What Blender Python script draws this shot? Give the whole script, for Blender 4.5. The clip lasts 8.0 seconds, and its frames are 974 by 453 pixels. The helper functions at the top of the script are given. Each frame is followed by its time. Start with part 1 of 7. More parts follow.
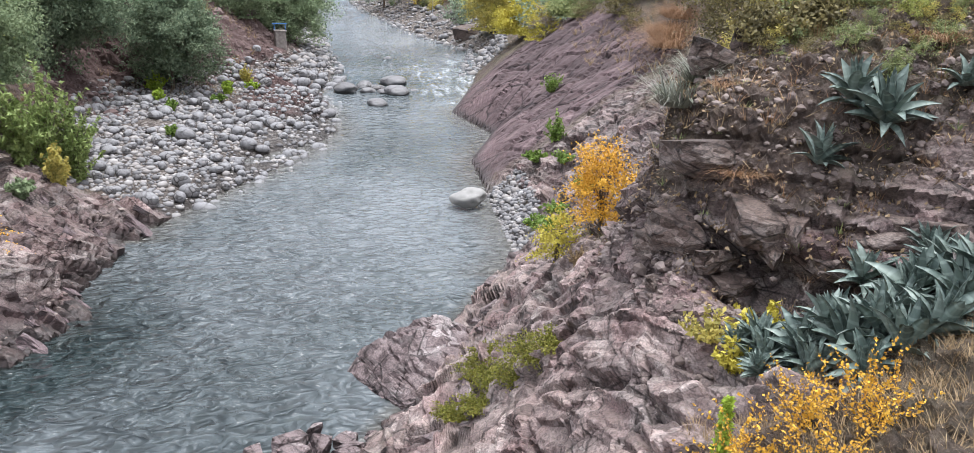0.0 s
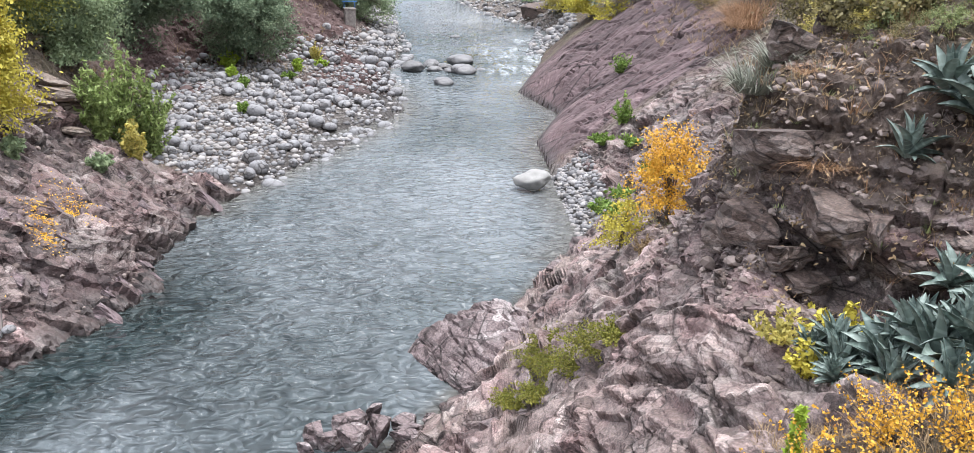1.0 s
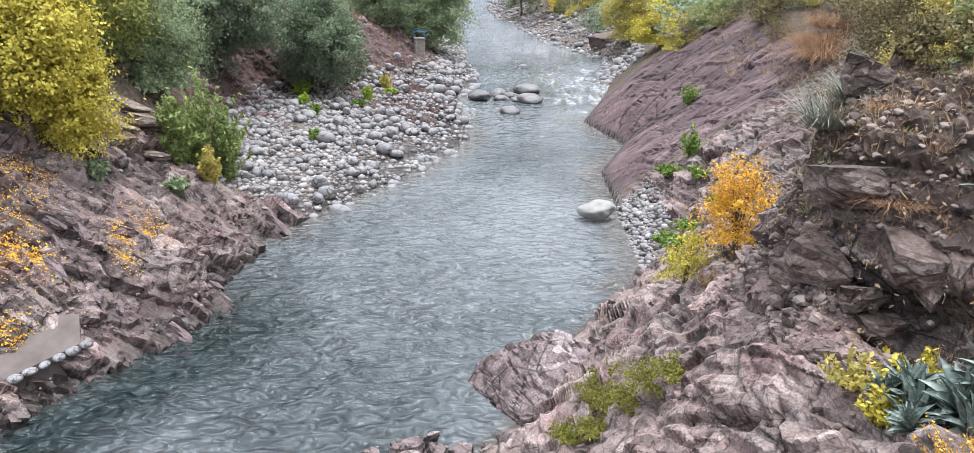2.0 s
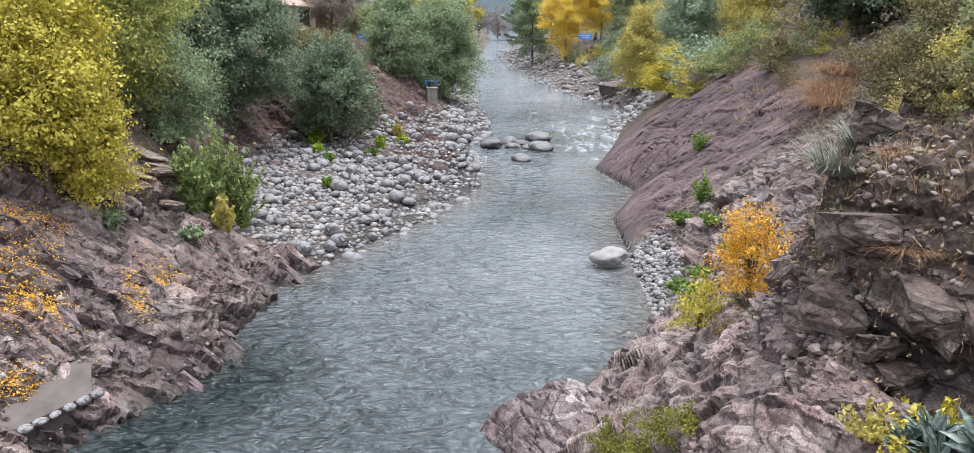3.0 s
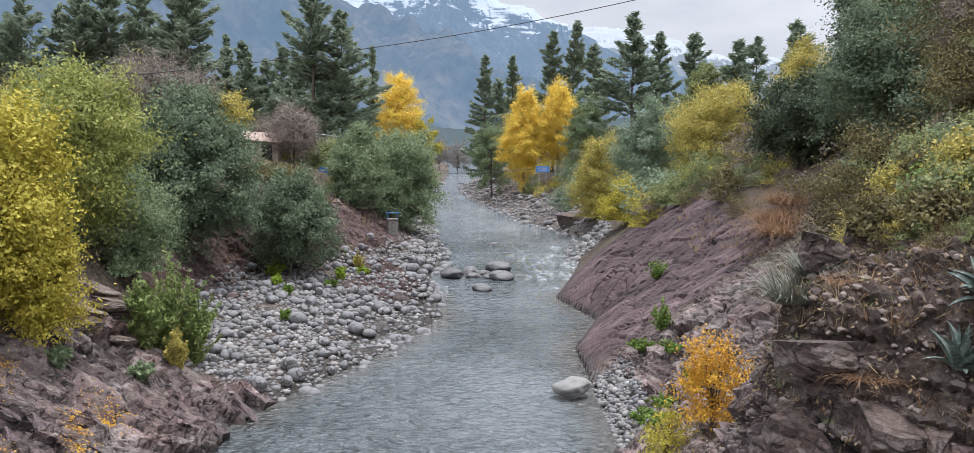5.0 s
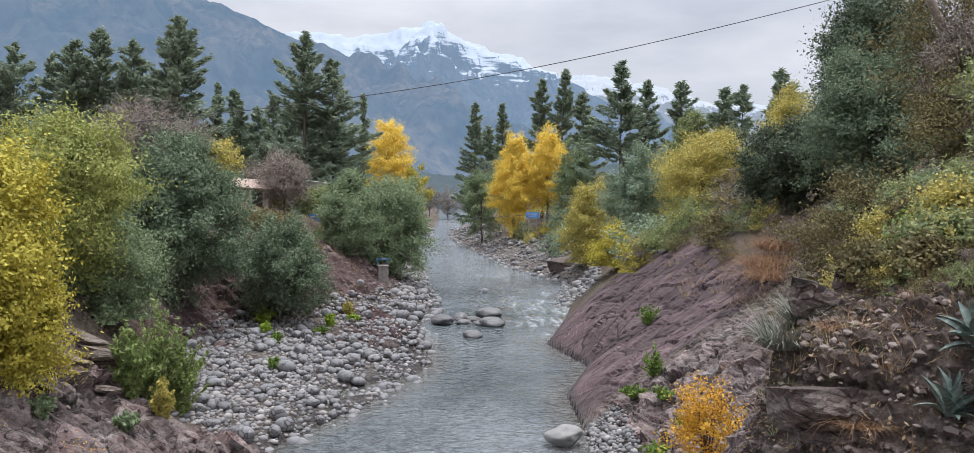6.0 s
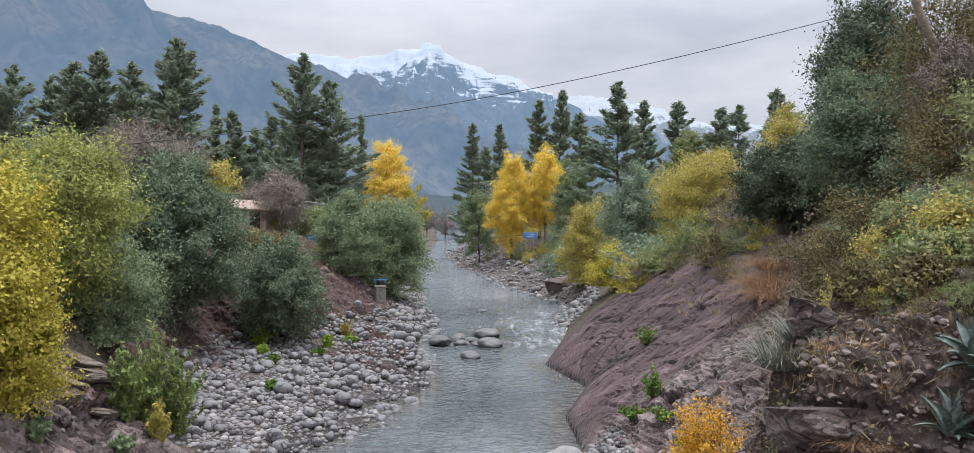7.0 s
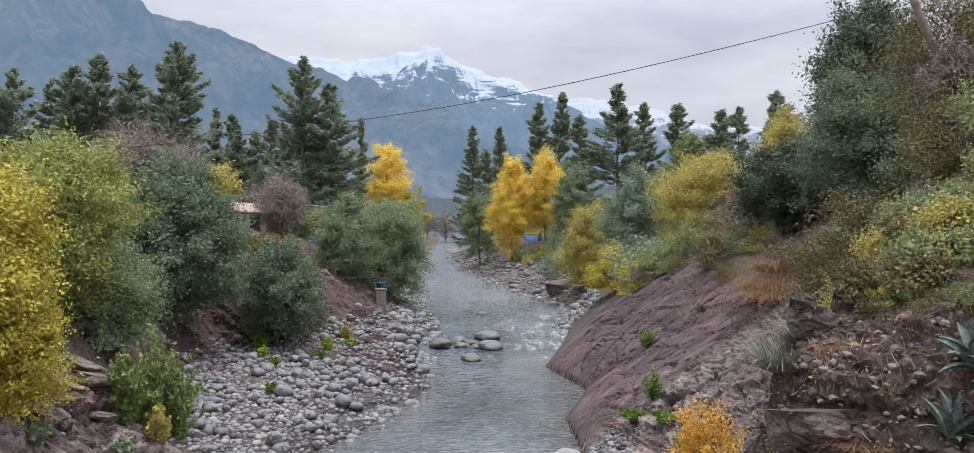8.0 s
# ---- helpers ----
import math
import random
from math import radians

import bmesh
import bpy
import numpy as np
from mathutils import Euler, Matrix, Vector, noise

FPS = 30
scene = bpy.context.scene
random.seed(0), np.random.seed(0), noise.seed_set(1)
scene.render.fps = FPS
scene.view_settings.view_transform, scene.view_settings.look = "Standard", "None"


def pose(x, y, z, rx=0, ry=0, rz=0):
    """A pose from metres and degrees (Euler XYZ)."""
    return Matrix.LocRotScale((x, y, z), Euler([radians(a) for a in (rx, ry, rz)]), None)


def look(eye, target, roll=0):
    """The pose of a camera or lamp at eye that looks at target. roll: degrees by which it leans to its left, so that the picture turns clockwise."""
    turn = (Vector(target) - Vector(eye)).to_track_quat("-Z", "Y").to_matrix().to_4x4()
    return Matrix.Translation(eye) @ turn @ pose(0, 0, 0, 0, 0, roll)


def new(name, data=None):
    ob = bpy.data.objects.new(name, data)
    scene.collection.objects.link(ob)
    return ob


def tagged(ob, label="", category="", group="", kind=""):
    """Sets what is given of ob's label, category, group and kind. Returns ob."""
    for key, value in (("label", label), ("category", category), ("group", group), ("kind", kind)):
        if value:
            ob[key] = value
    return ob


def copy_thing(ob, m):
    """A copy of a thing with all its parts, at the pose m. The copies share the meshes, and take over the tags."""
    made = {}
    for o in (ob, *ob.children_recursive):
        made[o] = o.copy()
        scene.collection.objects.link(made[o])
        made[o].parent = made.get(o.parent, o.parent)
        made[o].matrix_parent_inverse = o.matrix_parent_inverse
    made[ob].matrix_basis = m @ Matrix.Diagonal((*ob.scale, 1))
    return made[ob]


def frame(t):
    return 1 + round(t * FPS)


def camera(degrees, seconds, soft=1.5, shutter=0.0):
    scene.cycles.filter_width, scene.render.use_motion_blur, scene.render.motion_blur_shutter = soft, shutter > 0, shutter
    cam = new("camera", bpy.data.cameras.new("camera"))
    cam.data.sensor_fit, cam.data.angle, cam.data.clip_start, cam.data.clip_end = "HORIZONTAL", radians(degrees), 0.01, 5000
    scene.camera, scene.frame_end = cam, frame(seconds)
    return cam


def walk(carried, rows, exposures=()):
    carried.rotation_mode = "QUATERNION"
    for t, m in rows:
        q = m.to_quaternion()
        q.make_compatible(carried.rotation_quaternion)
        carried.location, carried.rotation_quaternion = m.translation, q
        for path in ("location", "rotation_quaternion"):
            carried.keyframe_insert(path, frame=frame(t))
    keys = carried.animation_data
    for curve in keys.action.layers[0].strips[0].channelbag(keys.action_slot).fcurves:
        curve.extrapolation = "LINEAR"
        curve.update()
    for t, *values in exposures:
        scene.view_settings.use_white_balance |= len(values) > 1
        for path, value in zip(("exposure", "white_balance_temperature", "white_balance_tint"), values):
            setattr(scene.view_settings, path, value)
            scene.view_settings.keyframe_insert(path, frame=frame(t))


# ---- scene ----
cam = camera(64.41, 8.0, soft=0.6)


def aim(yaw, pitch, roll, x, y, z):
    return pose(x, y, z, 90 + pitch, 0, -yaw) @ pose(0, 0, 0, 0, 0, roll)


walk(cam, [
    (0, aim(7.286, -18.358, 1.800, -0.055, -0.147, 7.840)),
    (0.5, aim(5.316, -19.831, 1.595, -0.032, -0.038, 7.874)),
    (1, aim(2.374, -20.049, 1.597, -0.034, 0.050, 7.881)),
    (1.5, aim(-0.626, -19.353, 1.531, -0.017, 0.065, 7.916)),
    (1.7, aim(-1.570, -18.856, 1.471, -0.016, 0.069, 7.914)),
    (2.8, aim(-3.746, -15.600, 0.797, 0.000, 0.066, 7.936)),
    (3, aim(-3.654, -14.681, 0.789, 0.002, 0.065, 7.941)),
    (3.5, aim(-2.869, -12.113, 0.765, 0.005, 0.058, 7.954)),
    (4, aim(-2.004, -9.564, 0.722, 0.009, 0.052, 7.963)),
    (4.5, aim(-1.323, -7.226, 0.721, 0.010, 0.042, 7.972)),
    (4.7, aim(-1.116, -6.364, 0.685, 0.010, 0.040, 7.977)),
    (5.8, aim(-0.258, -2.197, 0.442, 0.003, 0.016, 7.993)),
    (6, aim(-0.153, -1.687, 0.453, 0.000, 0.009, 7.998)),
    (6.5, aim(-0.056, -0.744, 0.370, -0.001, 0.006, 7.999)),
    (7, aim(0.016, -0.179, 0.299, -0.003, -0.003, 8.002)),
    (7.5, aim(0.030, 0.098, 0.259, -0.003, -0.003, 8.000)),
    (8, aim(0.000, 0.006, 0.165, 0.000, 0.000, 8.000)),
], [(0, 0.88), (0.5, 0.97), (1.0, 1.08), (1.7, 1.08), (3.0, 0.84), (3.5, 0.7), (4.0, 0.5), (4.5, 0.47), (6.0, 0.36), (7.0, 0.31), (8.0, 0.31)])

# ---- sky and light: a bright overcast afternoon ----
SUN_EL, SUN_AZ = 78.0, 56.0
world = bpy.data.worlds.new("overcast_sky")
scene.world = world
world.use_nodes = True
wt = world.node_tree
wt.nodes.clear()
w_out = wt.nodes.new("ShaderNodeOutputWorld")
w_bg = wt.nodes.new("ShaderNodeBackground")
w_sky = wt.nodes.new("ShaderNodeTexSky")
w_sky.sky_type = "NISHITA"
w_sky.sun_disc = False
w_sky.sun_elevation = radians(SUN_EL)
w_sky.sun_rotation = radians(SUN_AZ)
w_sky.altitude = 900
w_sky.dust_density = 2.0
w_scale = wt.nodes.new("ShaderNodeVectorMath")
w_scale.operation = "SCALE"
w_scale.inputs["Scale"].default_value = 0.08
w_co = wt.nodes.new("ShaderNodeTexCoord")
w_sep = wt.nodes.new("ShaderNodeSeparateXYZ")
w_map = wt.nodes.new("ShaderNodeMapping")
w_map.inputs["Scale"].default_value = (2.2, 2.2, 7.0)
w_noise = wt.nodes.new("ShaderNodeTexNoise")
w_noise.inputs["Scale"].default_value = 1.6
w_noise.inputs["Detail"].default_value = 5.0
w_noise.inputs["Roughness"].default_value = 0.55
w_cloud = wt.nodes.new("ShaderNodeValToRGB")
w_cloud.color_ramp.elements[0].position = 0.34
w_cloud.color_ramp.elements[0].color = (0.50, 0.525, 0.605, 1)
w_cloud.color_ramp.elements[1].position = 0.66
w_cloud.color_ramp.elements[1].color = (0.70, 0.715, 0.775, 1)
# the overcast brightens towards the zenith
w_up = wt.nodes.new("ShaderNodeMapRange")
w_up.inputs["From Min"].default_value = 0.22
w_up.inputs["From Max"].default_value = 0.9
w_up.inputs["To Min"].default_value = 0.93
w_up.inputs["To Max"].default_value = 3.1
w_mul = wt.nodes.new("ShaderNodeVectorMath")
w_mul.operation = "SCALE"
w_mix = wt.nodes.new("ShaderNodeMix")
w_mix.data_type = "RGBA"
w_mix.inputs["Factor"].default_value = 0.88
lk = wt.links.new
lk(w_co.outputs["Generated"], w_map.inputs["Vector"])
lk(w_co.outputs["Generated"], w_sep.inputs["Vector"])
lk(w_map.outputs["Vector"], w_noise.inputs["Vector"])
lk(w_noise.outputs["Fac"], w_cloud.inputs["Fac"])
lk(w_sep.outputs["Z"], w_up.inputs["Value"])
lk(w_cloud.outputs["Color"], w_mul.inputs[0])
lk(w_up.outputs["Result"], w_mul.inputs["Scale"])
lk(w_sky.outputs["Color"], w_scale.inputs[0])
lk(w_scale.outputs["Vector"], w_mix.inputs["A"])
lk(w_mul.outputs["Vector"], w_mix.inputs["B"])
lk(w_mix.outputs["Result"], w_bg.inputs["Color"])
lk(w_bg.outputs["Background"], w_out.inputs["Surface"])

sun = new("sun", bpy.data.lights.new("sun", "SUN"))
sun.data.energy = 1.95
sun.data.angle = radians(25)
sun.data.color = (1.0, 0.985, 0.97)
sun.matrix_world = look((0, 0, 60), (-7, -4.7, 20))


# ---- material helpers ----
def mat_new(name):
    m = bpy.data.materials.new(name)
    m.use_nodes = True
    nt = m.node_tree
    return m, nt, nt.nodes["Principled BSDF"]


def nd(nt, kind, **inputs):
    n = nt.nodes.new(kind)
    for k, v in inputs.items():
        n.inputs[k.replace("_", " ")].default_value = v
    return n


def ramp(nt, fac, stops):
    r = nt.nodes.new("ShaderNodeValToRGB")
    e = r.color_ramp.elements
    while len(e) < len(stops):
        e.new(0.5)
    for el, (p, c) in zip(e, stops):
        el.position, el.color = p, (*c, 1)
    nt.links.new(fac, r.inputs["Fac"])
    return r.outputs["Color"]


def mixc(nt, fac, a, b, mode="MIX"):
    m = nt.nodes.new("ShaderNodeMix")
    m.data_type, m.blend_type = "RGBA", mode
    for sock, v in (("Factor", fac), ("A", a), ("B", b)):
        if isinstance(v, (int, float)):
            m.inputs[sock].default_value = v
        elif isinstance(v, tuple):
            m.inputs[sock].default_value = (*v, 1)
        else:
            nt.links.new(v, m.inputs[sock])
    return m.outputs["Result"]


def math_n(nt, op, a, b=0.0, clamp=False):
    m = nt.nodes.new("ShaderNodeMath")
    m.operation, m.use_clamp = op, clamp
    for i, v in enumerate((a, b)):
        if isinstance(v, (int, float)):
            m.inputs[i].default_value = v
        else:
            nt.links.new(v, m.inputs[i])
    return m.outputs["Value"]


def coords(nt, scale=(1, 1, 1), rot=(0, 0, 0), kind="Object"):
    c = nt.nodes.new("ShaderNodeTexCoord")
    m = nt.nodes.new("ShaderNodeMapping")
    m.inputs["Scale"].default_value = scale
    m.inputs["Rotation"].default_value = [radians(a) for a in rot]
    nt.links.new(c.outputs[kind], m.inputs["Vector"])
    return m.outputs["Vector"]


def noise_n(nt, vec, scale, detail=6.0, rough=0.55, dist=0.0):
    n = nd(nt, "ShaderNodeTexNoise", Scale=scale, Detail=detail, Roughness=rough, Distortion=dist)
    nt.links.new(vec, n.inputs["Vector"])
    return n.outputs["Fac"]


def voro_n(nt, vec, scale, feature="F1", out="Distance"):
    n = nt.nodes.new("ShaderNodeTexVoronoi")
    n.feature = feature
    n.inputs["Scale"].default_value = scale
    nt.links.new(vec, n.inputs["Vector"])
    return n.outputs[out]


def bump_n(nt, height, strength, dist, prev=None):
    b = nd(nt, "ShaderNodeBump", Strength=strength, Distance=dist)
    nt.links.new(height, b.inputs["Height"])
    if prev is not None:
        nt.links.new(prev, b.inputs["Normal"])
    return b.outputs["Normal"]


def cell_tone(nt, vec, scale, wobble):
    """A random tone for each angular patch of a broken surface."""
    d = nd(nt, "ShaderNodeTexNoise", Scale=scale * 2.5, Detail=4.0)
    nt.links.new(vec, d.inputs["Vector"])
    k = nt.nodes.new("ShaderNodeVectorMath")
    k.operation = "SCALE"
    k.inputs["Scale"].default_value = wobble
    nt.links.new(d.outputs["Color"], k.inputs[0])
    add = nt.nodes.new("ShaderNodeVectorMath")
    add.operation = "ADD"
    nt.links.new(vec, add.inputs[0])
    nt.links.new(k.outputs["Vector"], add.inputs[1])
    sp = nt.nodes.new("ShaderNodeSeparateColor")
    nt.links.new(voro_n(nt, add.outputs["Vector"], scale, "F1", "Color"), sp.inputs["Color"])
    return sp.outputs["Red"], add.outputs["Vector"]


def facet_n(nt, vec, scale):
    """Height of a broken surface: every cell of the rock is one tilted plane with an edge against its neighbours."""
    v = nt.nodes.new("ShaderNodeTexVoronoi")
    v.inputs["Scale"].default_value = scale
    nt.links.new(vec, v.inputs["Vector"])
    d = nt.nodes.new("ShaderNodeVectorMath")
    d.operation = "SUBTRACT"
    nt.links.new(vec, d.inputs[0])
    nt.links.new(v.outputs["Position"], d.inputs[1])
    c = nt.nodes.new("ShaderNodeVectorMath")
    c.operation = "SUBTRACT"
    c.inputs[1].default_value = (0.5, 0.5, 0.5)
    nt.links.new(v.outputs["Color"], c.inputs[0])
    dot = nt.nodes.new("ShaderNodeVectorMath")
    dot.operation = "DOT_PRODUCT"
    nt.links.new(d.outputs["Vector"], dot.inputs[0])
    nt.links.new(c.outputs["Vector"], dot.inputs[1])
    return dot.outputs["Value"]


def rock_bump(nt, vec, grain, chip):
    """Chipped facets at two sizes and a little grain."""
    n = bump_n(nt, grain, 0.35, 0.012)
    n = bump_n(nt, facet_n(nt, vec, 9.0), chip, 0.9, n)
    return bump_n(nt, facet_n(nt, vec, 3.0), chip, 0.9, n)


def rock_color(nt, vec, dark, mid, pale, tint, coarse=1.0):
    """Broken volcanic rock: angular patches of different tone, some weathered pale, fine grain, hairline cracks."""
    t1, v1 = cell_tone(nt, vec, 1.3, 0.07)
    t2, v2 = cell_tone(nt, vec, 4.2, 0.02)
    a = noise_n(nt, vec, 0.7, 5, 0.6)
    mix = math_n(nt, "ADD", math_n(nt, "MULTIPLY", t1, 0.40), math_n(nt, "ADD", math_n(nt, "MULTIPLY", t2, 0.40), math_n(nt, "MULTIPLY", a, 0.40)))
    c = ramp(nt, mix, [(0.22, dark), (0.50, mid), (0.72, mid), (0.92, pale)])
    b = noise_n(nt, vec, 0.9, 9, 0.66)
    c = mixc(nt, ramp(nt, b, [(0.55, (0, 0, 0)), (0.60, (0.65, 0.65, 0.65))]), c, mixc(nt, 0.65, c, tint))
    g = noise_n(nt, vec, 26.0, 6, 0.8)
    c = mixc(nt, coarse, c, ramp(nt, g, [(0.36, (0.38, 0.37, 0.37)), (0.5, (0.95, 0.94, 0.93)), (0.64, (1.55, 1.53, 1.51))]), "MULTIPLY")
    e2 = voro_n(nt, v2, 4.2, "DISTANCE_TO_EDGE")
    v = voro_n(nt, v1, 1.3, "DISTANCE_TO_EDGE")
    crack = mixc(nt, 1.0, ramp(nt, v, [(0.0, (0.16, 0.15, 0.15)), (0.04, (1, 1, 1))]), ramp(nt, e2, [(0.0, (0.42, 0.41, 0.41)), (0.05, (1, 1, 1))]), "MULTIPLY")
    n = noise_n(nt, vec, 1.1, 4)
    crack = mixc(nt, ramp(nt, n, [(0.40, (0.1, 0.1, 0.1)), (0.55, (1, 1, 1))]), (1, 1, 1), crack)
    return mixc(nt, 1.0, c, crack, "MULTIPLY"), v, g


def rock_material(name, dark, mid, pale, tint, squash=(1, 1, 1), rot=(8, -12, 0), rough=0.6, chip=0.6):
    m, nt, bs = mat_new(name)
    vec = coords(nt, squash, rot)
    c, v, g = rock_color(nt, vec, dark, mid, pale, tint, min(1.0, chip * 1.67))
    rnd = nt.nodes.new("ShaderNodeObjectInfo").outputs["Random"]
    c = mixc(nt, 0.5, c, ramp(nt, rnd, [(0.0, (0.6, 0.58, 0.58)), (1.0, (1.0, 1.0, 1.0))]), "MULTIPLY")
    nt.links.new(c, bs.inputs["Base Color"])
    bs.inputs["Roughness"].default_value = rough
    bs.inputs["Specular IOR Level"].default_value = 0.3
    nt.links.new(rock_bump(nt, vec, g, chip), bs.inputs["Normal"])
    return m


def leaf_material(name, stops, trans=0.25, rough=0.6, gloss=0.2):
    """Leaves: the colour varies from leaf to leaf and in drifts through the crown."""
    m, nt, bs = mat_new(name)
    geo = nt.nodes.new("ShaderNodeNewGeometry")
    vec = coords(nt, (1, 1, 1))
    big = noise_n(nt, vec, 0.9, 4, 0.6)
    r = math_n(nt, "ADD", math_n(nt, "MULTIPLY", geo.outputs["Random Per Island"], 0.42), math_n(nt, "MULTIPLY", big, 0.66))
    c = ramp(nt, r, stops)
    nt.links.new(c, bs.inputs["Base Color"])
    bs.inputs["Roughness"].default_value = rough
    bs.inputs["Specular IOR Level"].default_value = gloss
    t = nt.nodes.new("ShaderNodeBsdfTranslucent")
    nt.links.new(c, t.inputs["Color"])
    mx = nt.nodes.new("ShaderNodeMixShader")
    mx.inputs["Fac"].default_value = trans
    out = nt.nodes["Material Output"]
    nt.links.new(bs.outputs["BSDF"], mx.inputs[1])
    nt.links.new(t.outputs["BSDF"], mx.inputs[2])
    nt.links.new(mx.outputs["Shader"], out.inputs["Surface"])
    return m


def plain_material(name, color, rough=0.7, metal=0.0, var=0.25, scale=6.0, bump=0.3):
    m, nt, bs = mat_new(name)
    vec = coords(nt)
    n = noise_n(nt, vec, scale, 7, 0.6)
    lo = tuple(c * (1 - var) for c in color)
    hi = tuple(min(1.0, c * (1 + var)) for c in color)
    nt.links.new(ramp(nt, n, [(0.3, lo), (0.7, hi)]), bs.inputs["Base Color"])
    bs.inputs["Roughness"].default_value, bs.inputs["Metallic"].default_value = rough, metal
    nt.links.new(bump_n(nt, n, bump, 0.02), bs.inputs["Normal"])
    return m


# ---- mesh helpers ----
def link_mesh(name, verts, faces, mat, parent=None, label="", smooth=False):
    me = bpy.data.meshes.new(name)
    verts = np.asarray(verts, dtype=np.float32)
    if isinstance(faces, np.ndarray):
        k, n = faces.shape[1], len(faces)
        me.vertices.add(len(verts))
        me.vertices.foreach_set("co", verts.ravel())
        me.loops.add(n * k)
        me.loops.foreach_set("vertex_index", faces.astype(np.int32).ravel())
        me.polygons.add(n)
        me.polygons.foreach_set("loop_start", np.arange(0, n * k, k, dtype=np.int32))
        me.polygons.foreach_set("loop_total", np.full(n, k, dtype=np.int32))
        me.update(calc_edges=True)
    else:
        me.from_pydata(verts.tolist(), [], faces)
        me.update()
    if smooth:
        me.polygons.foreach_set("use_smooth", np.ones(len(me.polygons), dtype=bool))
    if mat is not None:
        me.materials.append(mat)
    ob = new(name, me)
    if parent is not None:
        ob.parent = parent
    if label:
        ob["label"] = label
    return ob


def part(name, bm, mat, parent, label="", smooth=False):
    me = bpy.data.meshes.new(name)
    bm.to_mesh(me)
    bm.free()
    if smooth:
        for p in me.polygons:
            p.use_smooth = True
    me.materials.append(mat)
    ob = new(name, me)
    ob.parent = parent
    if label:
        ob["label"] = label
    return ob


def empty(name, m):
    ob = new(name)
    ob.matrix_basis = m
    return ob


def hash3(ix, iy, iz, seed):
    h = (ix.astype(np.int64) * 374761393 + iy.astype(np.int64) * 668265263 + iz.astype(np.int64) * 2147483647 + seed * 974711) & 0xFFFFFFFF
    h = ((h ^ (h >> 13)) * 1274126177) & 0xFFFFFFFF
    h = ((h ^ (h >> 16)) * 2246822519) & 0xFFFFFFFF
    return ((h ^ (h >> 15)) & 0xFFFFFF) / float(0xFFFFFF)


def vnoise(p, scale, seed=0):
    """Smooth value noise in -1..1 at the points p (n, 3)."""
    q = p * scale
    i = np.floor(q)
    f = q - i
    f = f * f * f * (f * (f * 6 - 15) + 10)
    x, y, z = i[:, 0], i[:, 1], i[:, 2]
    r = 0.0
    for dx in (0, 1):
        wx = f[:, 0] if dx else 1 - f[:, 0]
        for dy in (0, 1):
            wy = f[:, 1] if dy else 1 - f[:, 1]
            for dz in (0, 1):
                wz = f[:, 2] if dz else 1 - f[:, 2]
                r = r + wx * wy * wz * hash3(x + dx, y + dy, z + dz, seed)
    return r * 2 - 1


def fbm(p, scale, octaves=4, seed=0, gain=0.5):
    r, a, s = 0.0, 1.0, 0.0
    for o in range(octaves):
        r = r + a * vnoise(p, scale * 2.03 ** o, seed + o * 17)
        s += a
        a *= gain
    return r / s


def facets(p, seed=0, tilt=2.6):
    """Angular blocks: each cell of a jittered lattice is one tilted plane. Returns the offset and the nearness to a joint."""
    i = np.floor(p)
    best = np.full(len(p), 9e9)
    second = np.full(len(p), 9e9)
    off = np.zeros(len(p))
    for dx in (-1, 0, 1):
        for dy in (-1, 0, 1):
            for dz in (-1, 0, 1):
                c = i + (dx, dy, dz)
                a, b, d = (hash3(c[:, 0], c[:, 1], c[:, 2], seed + k) for k in (1, 2, 3))
                w = p - c - np.stack((a, b, d), 1)
                dist = (w * w).sum(1)
                o = (hash3(c[:, 0], c[:, 1], c[:, 2], seed + 4) - 0.5) + (w * (np.stack((b, d, a), 1) - 0.5)).sum(1) * tilt
                near = dist < best
                second = np.where(near, best, np.minimum(second, dist))
                off = np.where(near, o, off)
                best = np.where(near, dist, best)
    return off, np.sqrt(second) - np.sqrt(best)


def smooth01(v, a, b):
    t = np.clip((v - a) / (b - a), 0, 1)
    return t * t * (3 - 2 * t)


def grid_faces(nr, nc, wrap=False):
    r = np.arange(nr - 1)[:, None]
    c = np.arange(nc if wrap else nc - 1)[None, :]
    d = (c + 1) % nc
    return np.stack((r * nc + c, r * nc + d, (r + 1) * nc + d, (r + 1) * nc + c), -1).reshape(-1, 4)


def tube(points, radii, sides=7, twist=0.0):
    """A tapered tube along points; returns verts and quads."""
    pts = np.asarray(points, float)
    rad = np.asarray(radii, float)
    d = np.gradient(pts, axis=0)
    d /= np.linalg.norm(d, axis=1, keepdims=True) + 1e-9
    ref = np.where(np.abs(d[:, 2:3]) > 0.9, (1.0, 0, 0), (0, 0, 1.0))
    u = np.cross(d, ref)
    u /= np.linalg.norm(u, axis=1, keepdims=True) + 1e-9
    v = np.cross(d, u)
    a = np.linspace(0, 2 * np.pi, sides, endpoint=False) + twist
    ring = pts[:, None] + rad[:, None, None] * (np.cos(a)[None, :, None] * u[:, None] + np.sin(a)[None, :, None] * v[:, None])
    return ring.reshape(-1, 3), grid_faces(len(pts), sides, True)


def join(chunks):
    vs, fs, n = [], [], 0
    for v, f in chunks:
        vs.append(np.asarray(v, float))
        fs.append(np.asarray(f) + n)
        n += len(v)
    return np.concatenate(vs), np.concatenate(fs)


